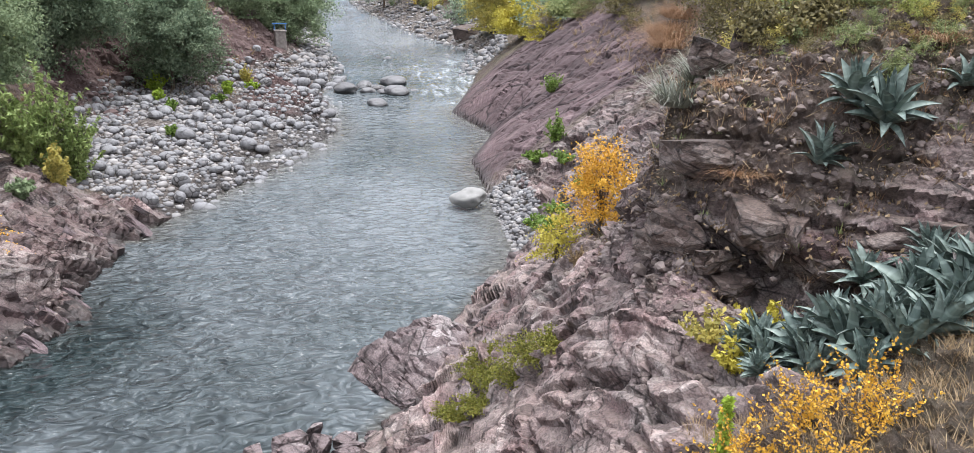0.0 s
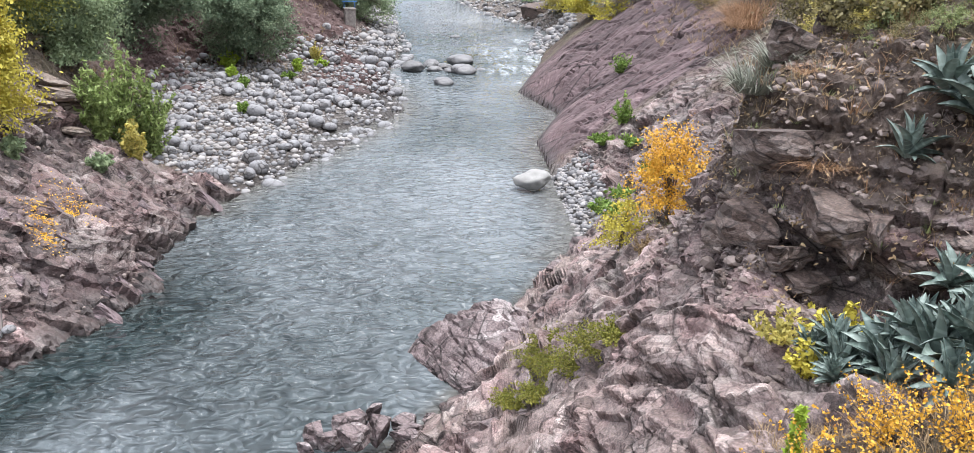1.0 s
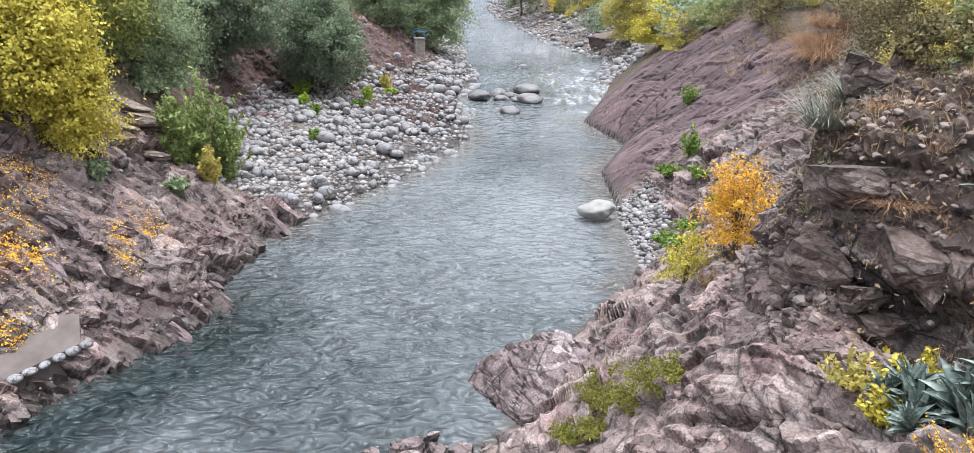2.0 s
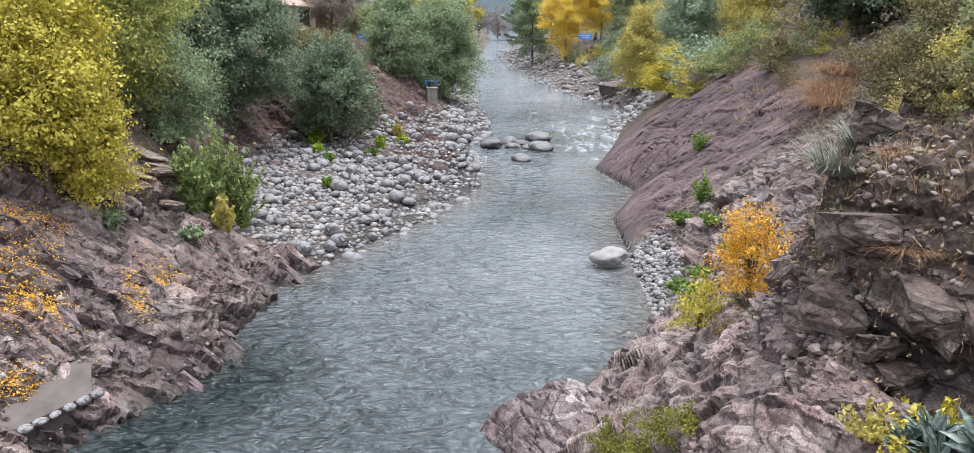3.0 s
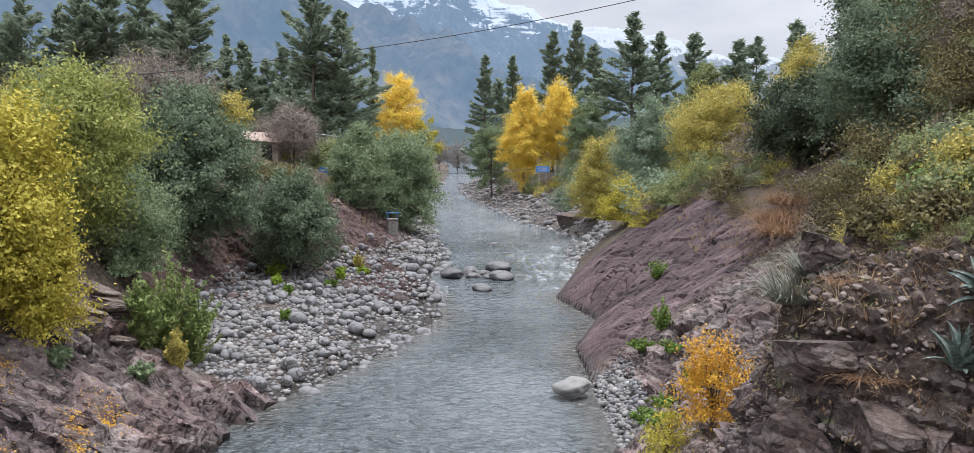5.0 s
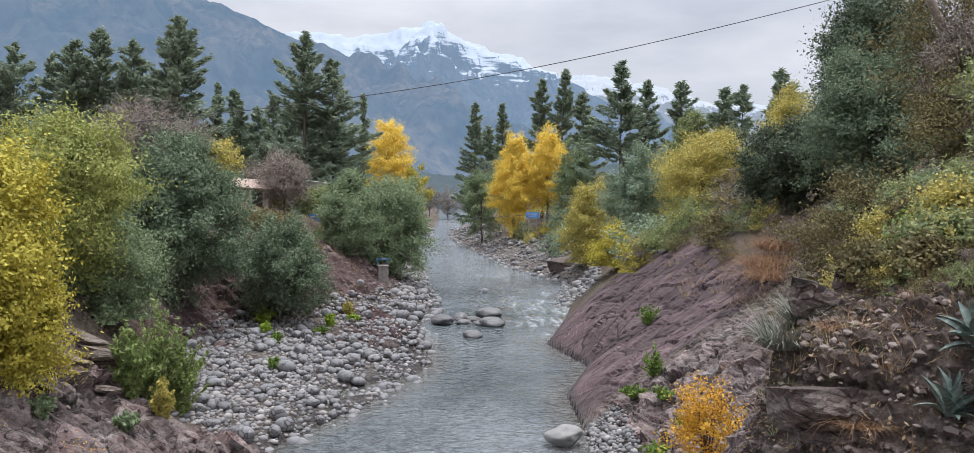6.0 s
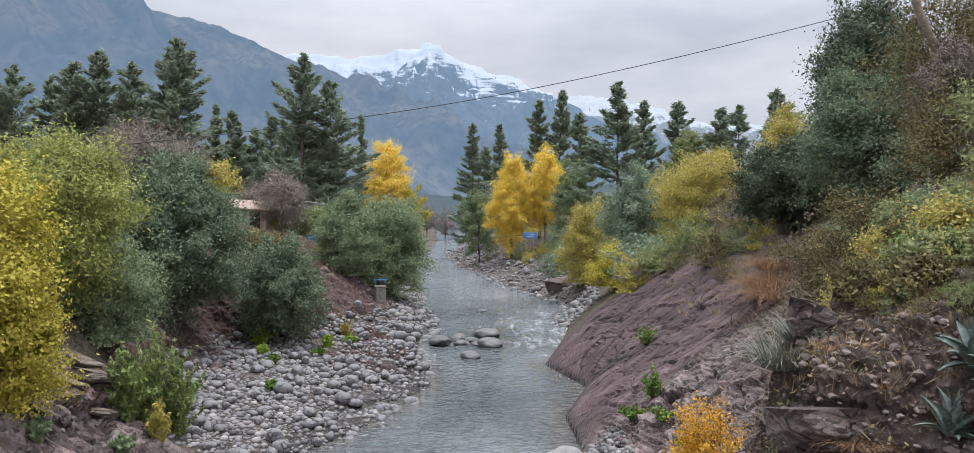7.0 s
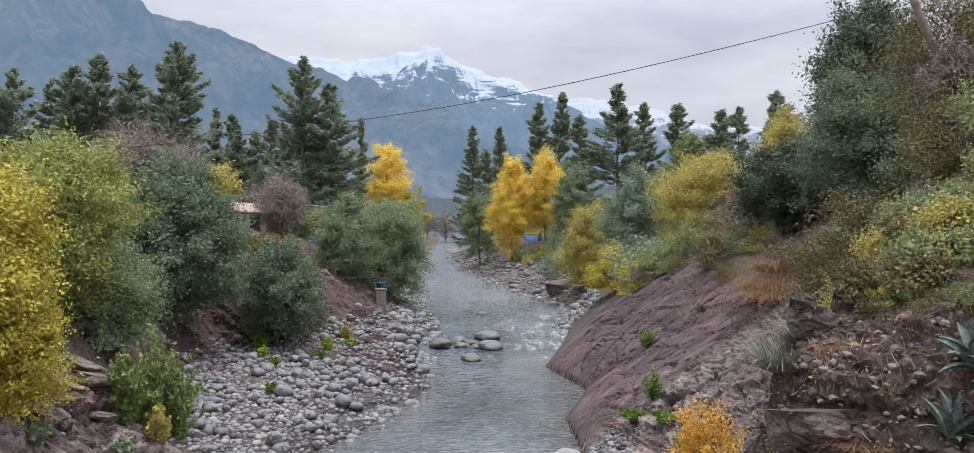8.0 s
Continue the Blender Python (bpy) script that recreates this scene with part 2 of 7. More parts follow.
def leaf_quads(rng, centers, size, long=1.7, up=0.3, outward=None, tri=False):
    """One pointed leaf at each centre: a rhombus, or a triangle for trees far off."""
    n = len(centers)
    d = rng.normal(size=(n, 3))
    d /= np.linalg.norm(d, axis=1, keepdims=True)
    nrm = rng.normal(size=(n, 3)) + (0, 0, up)
    if outward is not None:
        nrm += outward * 2.0
    s = np.cross(d, nrm)
    s /= np.linalg.norm(s, axis=1, keepdims=True) + 1e-9
    k = size * rng.uniform(0.6, 1.3, (n, 1))
    tip, side = d * k * long * 0.5, s * k * 0.5
    if tri:
        v = np.stack((centers - tip + side * 0.9, centers + tip, centers - tip * 0.6 - side * 0.9), 1).reshape(-1, 3)
        return v, np.arange(n * 3).reshape(n, 3)
    v = np.stack((centers - tip, centers + side - tip * 0.1, centers + tip, centers - side - tip * 0.1), 1).reshape(-1, 3)
    return v, np.arange(n * 4).reshape(n, 4)


# ---- the shape of the valley ----
# rows: y, then x of the contours at 0, 1, 2, 4, 6 and 9 m over the water on the west bank
WEST = np.array([
    (0, -12, -14, -15.5, -18, -21, -27),
    (12, -8.9, -10.4, -12.3, -16, -18.5, -24), (14, -8.0, -9.5, -11.2, -14.6, -17.2, -22), (16.5, -6.85, -8.4, -10.2, -13.3, -16, -21), (20, -7.65, -9.2, -10.6, -13.3, -15.5, -20),
    (23.5, -7.5, -9.4, -11, -13, -15, -20), (28, -5.7, -11.2, -13, -14.6, -16.5, -22), (34, -3.5, -13, -14.3, -16, -18, -24), (38.5, -2.7, -13.7, -15.2, -16.8, -18.5, -25),
    (44, -3.5, -14.5, -16, -17.5, -19, -26), (50, -4.6, -9, -11, -13, -15, -24), (56, -4.3, -7.4, -9, -11.5, -14, -24),
    (62, -4.8, -7.3, -9, -11.5, -14.5, -26), (69, -5.9, -7.9, -9.5, -12, -15.5, -29), (87, -8.0, -10.2, -12, -15, -22, -38)])
WEST_FAR = np.array([(114, -11, -13.5, -16, -21, -34, -58), (145, -12.6, -16, -19, -26, -44, -76), (183, -13, -18, -24, -36, -58, -100), (250, -16, -22, -30, -50, -80, -160), (600, -40, -60, -90, -150, -220, -300)])
# rows: y, then x of the contours at 0, 2, 4, 5, 6.4, 8 and 12 m on the east bank
EAST = np.array([
    (0, -5, -2, 1.5, 3.2, 6, 9, 15), (4, -4.2, -0.9, 1.7, 3.3, 5.8, 8.5, 14), (6.3, -3.4, 0.4, 2.6, 4.8, 6.8, 8.7, 13.5),
    (7.5, -3, 1.1, 2.7, 3.8, 5.0, 8.0, 12.5), (8.5, -2.5, 1.4, 2.75, 3.2, 3.7, 6.9, 12), (10, -2.1, 1.7, 3.0, 3.3, 3.8, 6.6, 11.5), (11.3, -0.7, 1.9, 3.7, 4.2, 4.9, 7.2, 11.5), (12.8, 0.2, 2.3, 4.4, 5.1, 5.9, 7.6, 11.5)])
EAST_MID = np.array([
    (16.4, 1.5, 3.8, 6, 7, 8, 9.2, 12.5), (21, 3.6, 5.5, 8, 9.2, 10.5, 12, 15), (27, 3.4, 6, 8.9, 10.3, 12, 14, 17),
    (32, 3.2, 6.2, 9.5, 11, 13, 16, 20), (38, 4.9, 6.8, 9.2, 10.6, 12.5, 16, 21), (44, 3.3, 5.6, 8.2, 9.6, 12, 17, 24), (56, 5.8, 8, 11, 12.5, 15, 20, 30)])
EAST_FAR = np.array([
    (72, 8.1, 10, 13, 15, 18, 24, 40), (88, 3, 9, 12, 14, 18, 26, 60), (104, 0.3, 6, 10, 13, 20, 40, 90), (128, -4.5, 0, 4, 9, 20, 48, 115), (163, -7.8, -2, 3, 10, 24, 60, 140), (200, -7, -1, 5, 13, 30, 72, 165),
    (250, -4, 3, 10, 20, 40, 90, 200), (600, -20, 0, 20, 40, 80, 150, 300)])
WEST_ALL, EAST_ALL = np.concatenate((WEST, WEST_FAR)), np.concatenate((EAST, EAST_MID, EAST_FAR))
WEST_Z, EAST_Z = (0, 1, 2, 4, 6, 9), (0, 2, 4, 5, 6.4, 8, 12)


def water_z(y):
    """The river falls towards the bridge: level below the riffle, a gentle slope above it."""
    y = np.asarray(y, float)
    return 0.4 * smooth01(y, 50, 63) + 0.014 * np.maximum(y - 62, 0)


def side(x, y, table, levels, sign):
    """Height over the water on one bank, and the distance inland of the shore."""
    cs = [np.interp(y, table[:, 0], table[:, k + 1]) * sign for k in range(len(levels))]
    u = x * sign
    h = np.full(np.shape(x), -9.0)
    for k in range(len(levels) - 1):
        t = (u - cs[k]) / np.maximum(cs[k + 1] - cs[k], 0.05)
        h = np.where(t >= 0, levels[k] + np.minimum(t, 1) * (levels[k + 1] - levels[k]), h)
    over = u - cs[-1]
    h = np.where(over > 0, levels[-1] + np.minimum(over, 60) * 0.12, h)
    return h, u - cs[0]


def ground_base(x, y):
    hw, dw = side(x, y, WEST_ALL, WEST_Z, -1)
    he, de = side(x, y, EAST_ALL, EAST_Z, 1)
    shore = np.minimum(-dw, -de)
    bed = -np.minimum(1.5, 0.12 + 0.45 * np.maximum(shore, 0))
    h = np.where(dw > 0, hw, np.where(de > 0, he, bed))
    # a shallow side pool behind the gravel spit
    u = np.clip(((x + 6.3) * 2.9 + (y - 31.7) * 3.2) / 18.65, 0, 1)
    h = h - 0.42 * np.exp(-((x + 6.3 - 2.9 * u) ** 2 + (y - 31.7 - 3.2 * u) ** 2) / 0.30)
    return h, dw, de


def zones(x, y, h, dw, de):
    """Weights of bare rock, cobble gravel, soil with litter, and the smooth maroon slab."""
    p = np.stack((x, y, h * 0), 1)
    n = fbm(p, 0.25, 3, 5)
    west, east = dw > 0, de > 0
    slab = east * smooth01(y, 27.5, 29.5) * (1 - smooth01(y, 50, 55)) * (1 - smooth01(h + n * 0.8, 5.0, 6.3)) * smooth01(h, -0.5, 0.2)
    rock_e = east * (1 - smooth01(y, 26, 30)) * (1 - 0.8 * smooth01(h + n * 2.5, 3.8, 6.2) * smooth01(y - 0.5 * x, 3.2, 5.5) - 0.2 * smooth01(h + n * 2.5, 5.0, 8.6))
    rock_e = rock_e * (1 - smooth01(h, 3.5, 4.0) * (1 - smooth01(y, 4.6, 5.4)) * smooth01(x + 1.2 * n, 2.1, 3.0))
    rock_w = west * (1 - smooth01(y + n * 2, 23.5, 26)) * (1 - smooth01(h + n * 1.5, 4.0, 6.5))
    grav_w = west * smooth01(y + n * 2, 24, 26.5) * (1 - smooth01(y, 150, 200)) * (1 - smooth01(h + n * 0.3, 1.1, 1.7))
    grav_e = east * (smooth01(y, 19.5, 20.5) * (1 - smooth01(y, 26, 28)) * (1 - smooth01(h, 0.5, 0.9)) + smooth01(y, 56, 62) * (1 - smooth01(h, 1.6, 2.4)))
    spit = west * smooth01(y + 3 * n, 38, 42) * (1 - smooth01(y, 51, 55)) * smooth01(x, -10.5, -7.5)
    grav_w = grav_w * (1 - 0.85 * spit)
    bed = 1.0 * (~west & ~east)
    grav = np.clip(grav_w + grav_e + bed, 0, 1)
    rock = np.clip(rock_e + rock_w, 0, 1) * (1 - grav)
    red = west * smooth01(y + 2 * n, 30, 36) * (1 - smooth01(y, 78, 90)) * smooth01(h, 0.7, 1.2) * (1 - smooth01(h + n, 4.5, 6.5)) + spit
    red = np.clip(red, 0, 1)
    slab = slab * (1 - grav)
    return rock, grav, slab, red


def ground_points(x, y):
    h, dw, de = ground_base(x, y)
    rock, grav, slab, red = zones(x, y, h, dw, de)
    return np.stack((x, y, h + water_z(y)), 1), h, rock, grav, slab, red


def ground_z(x, y):
    """Height of the undisplaced ground at one spot, in metres."""
    a, b = np.array([float(x)]), np.array([float(y)])
    h, _, _ = ground_base(a, b)
    return float(h[0] + water_z(b)[0])


# ---- materials ----
def ground_material():
    m, nt, bs = mat_new("valley_ground")
    att = nt.nodes.new("ShaderNodeAttribute")
    att.attribute_name = "zone"
    sep = nt.nodes.new("ShaderNodeSeparateColor")
    nt.links.new(att.outputs["Color"], sep.inputs["Color"])
    rock_w, grav_w, slab_w, red_w = sep.outputs["Red"], sep.outputs["Green"], sep.outputs["Blue"], att.outputs["Alpha"]
    vec = coords(nt, (1, 1, 1.6), (10, -14, 0))
    flat = coords(nt)
    rock, edge, grain = rock_color(nt, vec, (0.028, 0.022, 0.022), (0.172, 0.134, 0.130), (0.285, 0.245, 0.238), (0.255, 0.228, 0.222))
    tn = nt.nodes.new("ShaderNodeAttribute")
    tn.attribute_name = "tone"
    rock = mixc(nt, 1.0, rock, ramp(nt, tn.outputs["Fac"], [(0.1, (0.52, 0.50, 0.50)), (0.5, (1.0, 0.98, 0.96)), (0.9, (1.7, 1.64, 1.58))]), "MULTIPLY")
    # beds of maroon and of grey stone alternate through the outcrop
    hue = noise_n(nt, coords(nt, (0.5, 1.1, 1.6), (18, -24, -38)), 0.9, 5, 0.6, 0.6)
    rock = mixc(nt, 1.0, rock, ramp(nt, hue, [(0.36, (0.90, 0.80, 0.82)), (0.50, (0.95, 0.95, 0.95)), (0.62, (1.10, 1.16, 1.15))]), "MULTIPLY")
    # bare soil, litter and dry grass
    s1 = noise_n(nt, flat, 3.5, 12, 0.78)
    soil = ramp(nt, s1, [(0.32, (0.026, 0.020, 0.018)), (0.46, (0.086, 0.064, 0.054)), (0.60, (0.158, 0.120, 0.096)), (0.78, (0.29, 0.225, 0.160))])
    s2 = noise_n(nt, flat, 0.6, 5, 0.6)
    soil = mixc(nt, ramp(nt, s2, [(0.46, (0, 0, 0)), (0.62, (0.55, 0.55, 0.55))]), soil, mixc(nt, 0.5, soil, (0.085, 0.095, 0.035)))
    red = ramp(nt, s1, [(0.3, (0.060, 0.036, 0.034)), (0.55, (0.112, 0.074, 0.069)), (0.75, (0.19, 0.135, 0.122))])
    soil = mixc(nt, red_w, soil, red)
    # gravel between the cobbles
    g1 = voro_n(nt, flat, 7.0, "F1", "Color")
    g1s = nt.nodes.new("ShaderNodeSeparateColor")
    nt.links.new(g1, g1s.inputs["Color"])
    gd = voro_n(nt, flat, 7.0, "DISTANCE_TO_EDGE")
    grav = ramp(nt, g1s.outputs["Red"], [(0.0, (0.060, 0.050, 0.045)), (0.5, (0.145, 0.122, 0.108)), (1.0, (0.30, 0.275, 0.255))])
    grav = mixc(nt, 1.0, grav, ramp(nt, gd, [(0.0, (0.25, 0.22, 0.2)), (0.16, (1, 1, 1))]), "MULTIPLY")
    # maroon bedding-plane slab, with fine joints along two directions
    sl = noise_n(nt, coords(nt, (0.35, 1.9, 0.7), (0, 0, -30)), 1.5, 10, 0.68)
    slab = ramp(nt, sl, [(0.26, (0.048, 0.028, 0.030)), (0.52, (0.122, 0.086, 0.089)), (0.76, (0.225, 0.172, 0.170))])
    slab = mixc(nt, 1.0, slab, ramp(nt, tn.outputs["Fac"], [(0.2, (0.62, 0.60, 0.60)), (0.8, (1.35, 1.33, 1.33))]), "MULTIPLY")
    jv = coords(nt, (0.17, 0.52, 0.35), (0, 0, -32))
    jm = nt.nodes.new("ShaderNodeVectorMath")
    jm.operation = "ADD"
    jd = nd(nt, "ShaderNodeTexNoise", Scale=3.0, Detail=5.0)
    nt.links.new(jv, jd.inputs["Vector"])
    js = nt.nodes.new("ShaderNodeVectorMath")
    js.operation = "SCALE"
    js.inputs["Scale"].default_value = 0.16
    nt.links.new(jd.outputs["Color"], js.inputs[0])
    nt.links.new(jv, jm.inputs[0])
    nt.links.new(js.outputs["Vector"], jm.inputs[1])
    joint = voro_n(nt, jm.outputs["Vector"], 1.0, "DISTANCE_TO_EDGE")
    joint2 = voro_n(nt, jm.outputs["Vector"], 2.7, "DISTANCE_TO_EDGE")
    slab = mixc(nt, 1.0, slab, ramp(nt, joint, [(0.0, (0.14, 0.12, 0.12)), (0.03, (1, 1, 1))]), "MULTIPLY")
    slab = mixc(nt, 0.85, slab, ramp(nt, joint2, [(0.0, (0.4, 0.38, 0.38)), (0.02, (1, 1, 1))]), "MULTIPLY")
    slab = mixc(nt, 0.4, slab, ramp(nt, grain, [(0.3, (0.45, 0.45, 0.45)), (0.7, (1, 1, 1))]), "MULTIPLY")
    # soil lodges on the flatter ledges of the rock
    geo = nt.nodes.new("ShaderNodeNewGeometry")
    sn = nt.nodes.new("ShaderNodeSeparateXYZ")
    nt.links.new(geo.outputs["Normal"], sn.inputs["Vector"])
    lodge = math_n(nt, "MULTIPLY", math_n(nt, "SUBTRACT", sn.outputs["Z"], 0.62), 2.2, True)
    lodge = math_n(nt, "MULTIPLY", lodge, ramp(nt, noise_n(nt, flat, 1.1, 6, 0.6), [(0.5, (0, 0, 0)), (0.62, (1, 1, 1))]), True)
    rock = mixc(nt, math_n(nt, "MULTIPLY", lodge, 0.4), rock, soil)
    edge_n = noise_n(nt, flat, 3.0, 5, 0.7)

    def soft(w):
        return math_n(nt, "MULTIPLY", math_n(nt, "SUBTRACT", math_n(nt, "ADD", w, math_n(nt, "MULTIPLY", edge_n, 0.6)), 0.55), 2.5, True)

    c = mixc(nt, soft(rock_w), soil, rock)
    c = mixc(nt, soft(slab_w), c, slab)
    c = mixc(nt, soft(grav_w), c, grav)
    # rock and stones washed by the river stay dark and wet
    pos = nt.nodes.new("ShaderNodeSeparateXYZ")
    nt.links.new(geo.outputs["Position"], pos.inputs["Vector"])
    wet = math_n(nt, "SUBTRACT", math_n(nt, "ADD", 0.20, math_n(nt, "MULTIPLY", edge_n, 0.35)), pos.outputs["Z"])
    wet = math_n(nt, "MULTIPLY", wet, 4.0, True)
    c = mixc(nt, math_n(nt, "MULTIPLY", wet, 0.62), c, (0.02, 0.018, 0.017))
    nt.links.new(math_n(nt, "SUBTRACT", math_n(nt, "SUBTRACT", 0.88, math_n(nt, "MULTIPLY", rock_w, 0.26)), math_n(nt, "MULTIPLY", wet, 0.3)), bs.inputs["Roughness"])
    nt.links.new(c, bs.inputs["Base Color"])
    bs.inputs["Specular IOR Level"].default_value = 0.3
    broken = math_n(nt, "MULTIPLY", facet_n(nt, vec, 9.0), math_n(nt, "ADD", math_n(nt, "MULTIPLY", rock_w, 0.6), 0.4))
    broken2 = math_n(nt, "MULTIPLY", facet_n(nt, vec, 3.0), math_n(nt, "SUBTRACT", math_n(nt, "ADD", math_n(nt, "MULTIPLY", rock_w, 0.55), 0.45), math_n(nt, "MULTIPLY", slab_w, 0.25)))
    n = bump_n(nt, grain, 0.4, 0.015)
    n = bump_n(nt, math_n(nt, "MULTIPLY", s1, math_n(nt, "SUBTRACT", 1.0, math_n(nt, "ADD", rock_w, slab_w, True))), 0.9, 0.16, n)
    n = bump_n(nt, ramp(nt, joint, [(0.0, (0, 0, 0)), (0.04, (1, 1, 1))]), 0.5, 0.05, n)
    stria = noise_n(nt, coords(nt, (0.7, 3.2, 3.2), (18, -24, -38)), 3.2, 7, 0.7, 0.3)
    n = bump_n(nt, math_n(nt, "MULTIPLY", stria, rock_w), 0.35, 0.14, n)
    n = bump_n(nt, broken, 0.6, 0.8, n)
    n = bump_n(nt, broken2, 0.5, 0.9, n)
    nt.links.new(n, bs.inputs["Normal"])
    return m


def water_material():
    m, nt, bs = mat_new("river_water")
    att = nt.nodes.new("ShaderNodeAttribute")
    att.attribute_name = "flow"
    sep = nt.nodes.new("ShaderNodeSeparateColor")
    nt.links.new(att.outputs["Color"], sep.inputs["Color"])
    shallow, foam_w, chop = sep.outputs["Red"], sep.outputs["Green"], sep.outputs["Blue"]
    deep = ramp(nt, noise_n(nt, coords(nt, (0.25, 0.12, 1)), 1.0, 4), [(0.35, (0.018, 0.030, 0.031)), (0.65, (0.032, 0.047, 0.049))])
    bed = ramp(nt, noise_n(nt, coords(nt), 2.5, 6), [(0.3, (0.050, 0.044, 0.036)), (0.7, (0.125, 0.112, 0.092))])
    deep = mixc(nt, att.outputs["Alpha"], deep, (0.180, 0.200, 0.214))
    c = mixc(nt, shallow, deep, bed)
    fo = noise_n(nt, coords(nt, (1.3, 0.34, 1), (0, 0, -12)), 1.3, 9, 0.66, 0.8)
    foam = math_n(nt, "SUBTRACT", math_n(nt, "ADD", fo, math_n(nt, "MULTIPLY", foam_w, 0.34)), 0.70)
    foam = math_n(nt, "MULTIPLY", foam, 2.4, True)
    c = mixc(nt, foam, c, (0.62, 0.66, 0.68))
    nt.links.new(c, bs.inputs["Base Color"])
    nt.links.new(math_n(nt, "ADD", math_n(nt, "MULTIPLY", foam, 0.5), 0.03), bs.inputs["Roughness"])
    bs.inputs["IOR"].default_value = 1.33
    # short steep wavelets with sharp crests, drawn out across the current
    vec = coords(nt, (0.85, 1.2, 1), (0, 0, -24))
    crest = []
    for scale, dist in ((1.3, 0.3), (2.7, 0.3)):
        n = noise_n(nt, vec, scale, 1.0, 0.45, dist)
        n = math_n(nt, "ABSOLUTE", math_n(nt, "SUBTRACT", n, 0.5))
        crest.append(math_n(nt, "SUBTRACT", 0.30, n))
    fine = noise_n(nt, vec, 8.0, 3, 0.6, 0.4)
    h = math_n(nt, "ADD", math_n(nt, "MULTIPLY", crest[0], 1.1), math_n(nt, "ADD", math_n(nt, "MULTIPLY", crest[1], 0.55), math_n(nt, "MULTIPLY", fine, 0.045)))
    h = math_n(nt, "MULTIPLY", h, chop)
    nt.links.new(bump_n(nt, h, 1.0, 1.0), bs.inputs["Normal"])
    return m


def mountain_material(name, forest, bare, haze, amount, snow_lo=None, snow_hi=None):
    """A far mountainside; a flat blue emission is mixed in as painted haze."""
    m, nt, bs = mat_new(name)
    vec = coords(nt, (1, 1, 1))
    n1 = noise_n(nt, vec, 0.008, 10, 0.62, 0.5)
    c = ramp(nt, n1, [(0.36, forest), (0.50, tuple((a + b) / 2 for a, b in zip(forest, bare))), (0.62, bare)])
    n2 = noise_n(nt, coords(nt, (1, 1, 0.5)), 0.06, 8, 0.72)
    c = mixc(nt, 0.85, c, ramp(nt, n2, [(0.38, (0.12, 0.14, 0.13)), (0.58, (1, 1, 1))]), "MULTIPLY")
    if snow_lo is not None:
        geo = nt.nodes.new("ShaderNodeNewGeometry")
        sp = nt.nodes.new("ShaderNodeSeparateXYZ")
        nt.links.new(geo.outputs["Position"], sp.inputs["Vector"])
        sn = nt.nodes.new("ShaderNodeSeparateXYZ")
        nt.links.new(geo.outputs["Normal"], sn.inputs["Vector"])
        z = math_n(nt, "DIVIDE", math_n(nt, "SUBTRACT", sp.outputs["Z"], snow_lo), snow_hi - snow_lo)
        z = math_n(nt, "ADD", z, math_n(nt, "MULTIPLY", math_n(nt, "SUBTRACT", noise_n(nt, coords(nt, (0.6, 0.6, 5.0)), 0.012, 10, 0.78), 0.5), 4.0))
        z = math_n(nt, "ADD", z, math_n(nt, "MULTIPLY", math_n(nt, "SUBTRACT", sn.outputs["Z"], 0.66), 2.4))
        snow = ramp(nt, z, [(0.40, (0, 0, 0)), (0.66, (1, 1, 1))])
        c = mixc(nt, snow, c, (0.80, 0.83, 0.87))
    nt.links.new(c, bs.inputs["Base Color"])
    bs.inputs["Roughness"].default_value = 1.0
    bs.inputs["Specular IOR Level"].default_value = 0.0
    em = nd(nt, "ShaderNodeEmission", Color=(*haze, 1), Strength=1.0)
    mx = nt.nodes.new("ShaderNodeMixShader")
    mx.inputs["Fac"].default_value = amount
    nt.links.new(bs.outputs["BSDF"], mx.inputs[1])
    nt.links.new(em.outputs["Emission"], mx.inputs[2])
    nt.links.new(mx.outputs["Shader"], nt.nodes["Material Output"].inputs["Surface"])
    return m


M_ROCK = rock_material("purple_grey_rock", (0.030, 0.024, 0.024), (0.190, 0.150, 0.150), (0.36, 0.32, 0.315), (0.30, 0.29, 0.285))
M_WEST = rock_material("dark_purple_rock", (0.042, 0.033, 0.036), (0.172, 0.130, 0.136), (0.29, 0.245, 0.253), (0.25, 0.235, 0.235))
M_LEDGE = rock_material("brown_ledge_rock", (0.036, 0.028, 0.025), (0.128, 0.096, 0.084), (0.25, 0.205, 0.185), (0.21, 0.18, 0.165))
M_WETROCK = rock_material("wet_river_boulder", (0.050, 0.049, 0.050), (0.165, 0.163, 0.165), (0.30, 0.295, 0.29), (0.22, 0.20, 0.185), (1, 1, 1), (0, 0, 0), 0.45, 0.16)
M_TAN = rock_material("tan_bedded_rock", (0.060, 0.045, 0.036), (0.225, 0.180, 0.150), (0.40, 0.345, 0.30), (0.33, 0.29, 0.26))
M_COBBLE = rock_material("river_cobble_stone", (0.080, 0.076, 0.076), (0.243, 0.243, 0.250), (0.445, 0.445, 0.45), (0.31, 0.285, 0.27), (1, 1, 1), (0, 0, 0), 0.7, 0.16)
M_GREEN = leaf_material("evergreen_leaves", [(0.2, (0.120, 0.170, 0.100)), (0.5, (0.235, 0.298, 0.172)), (0.85, (0.34, 0.405, 0.24))], 0.3, 0.7, 0.05)
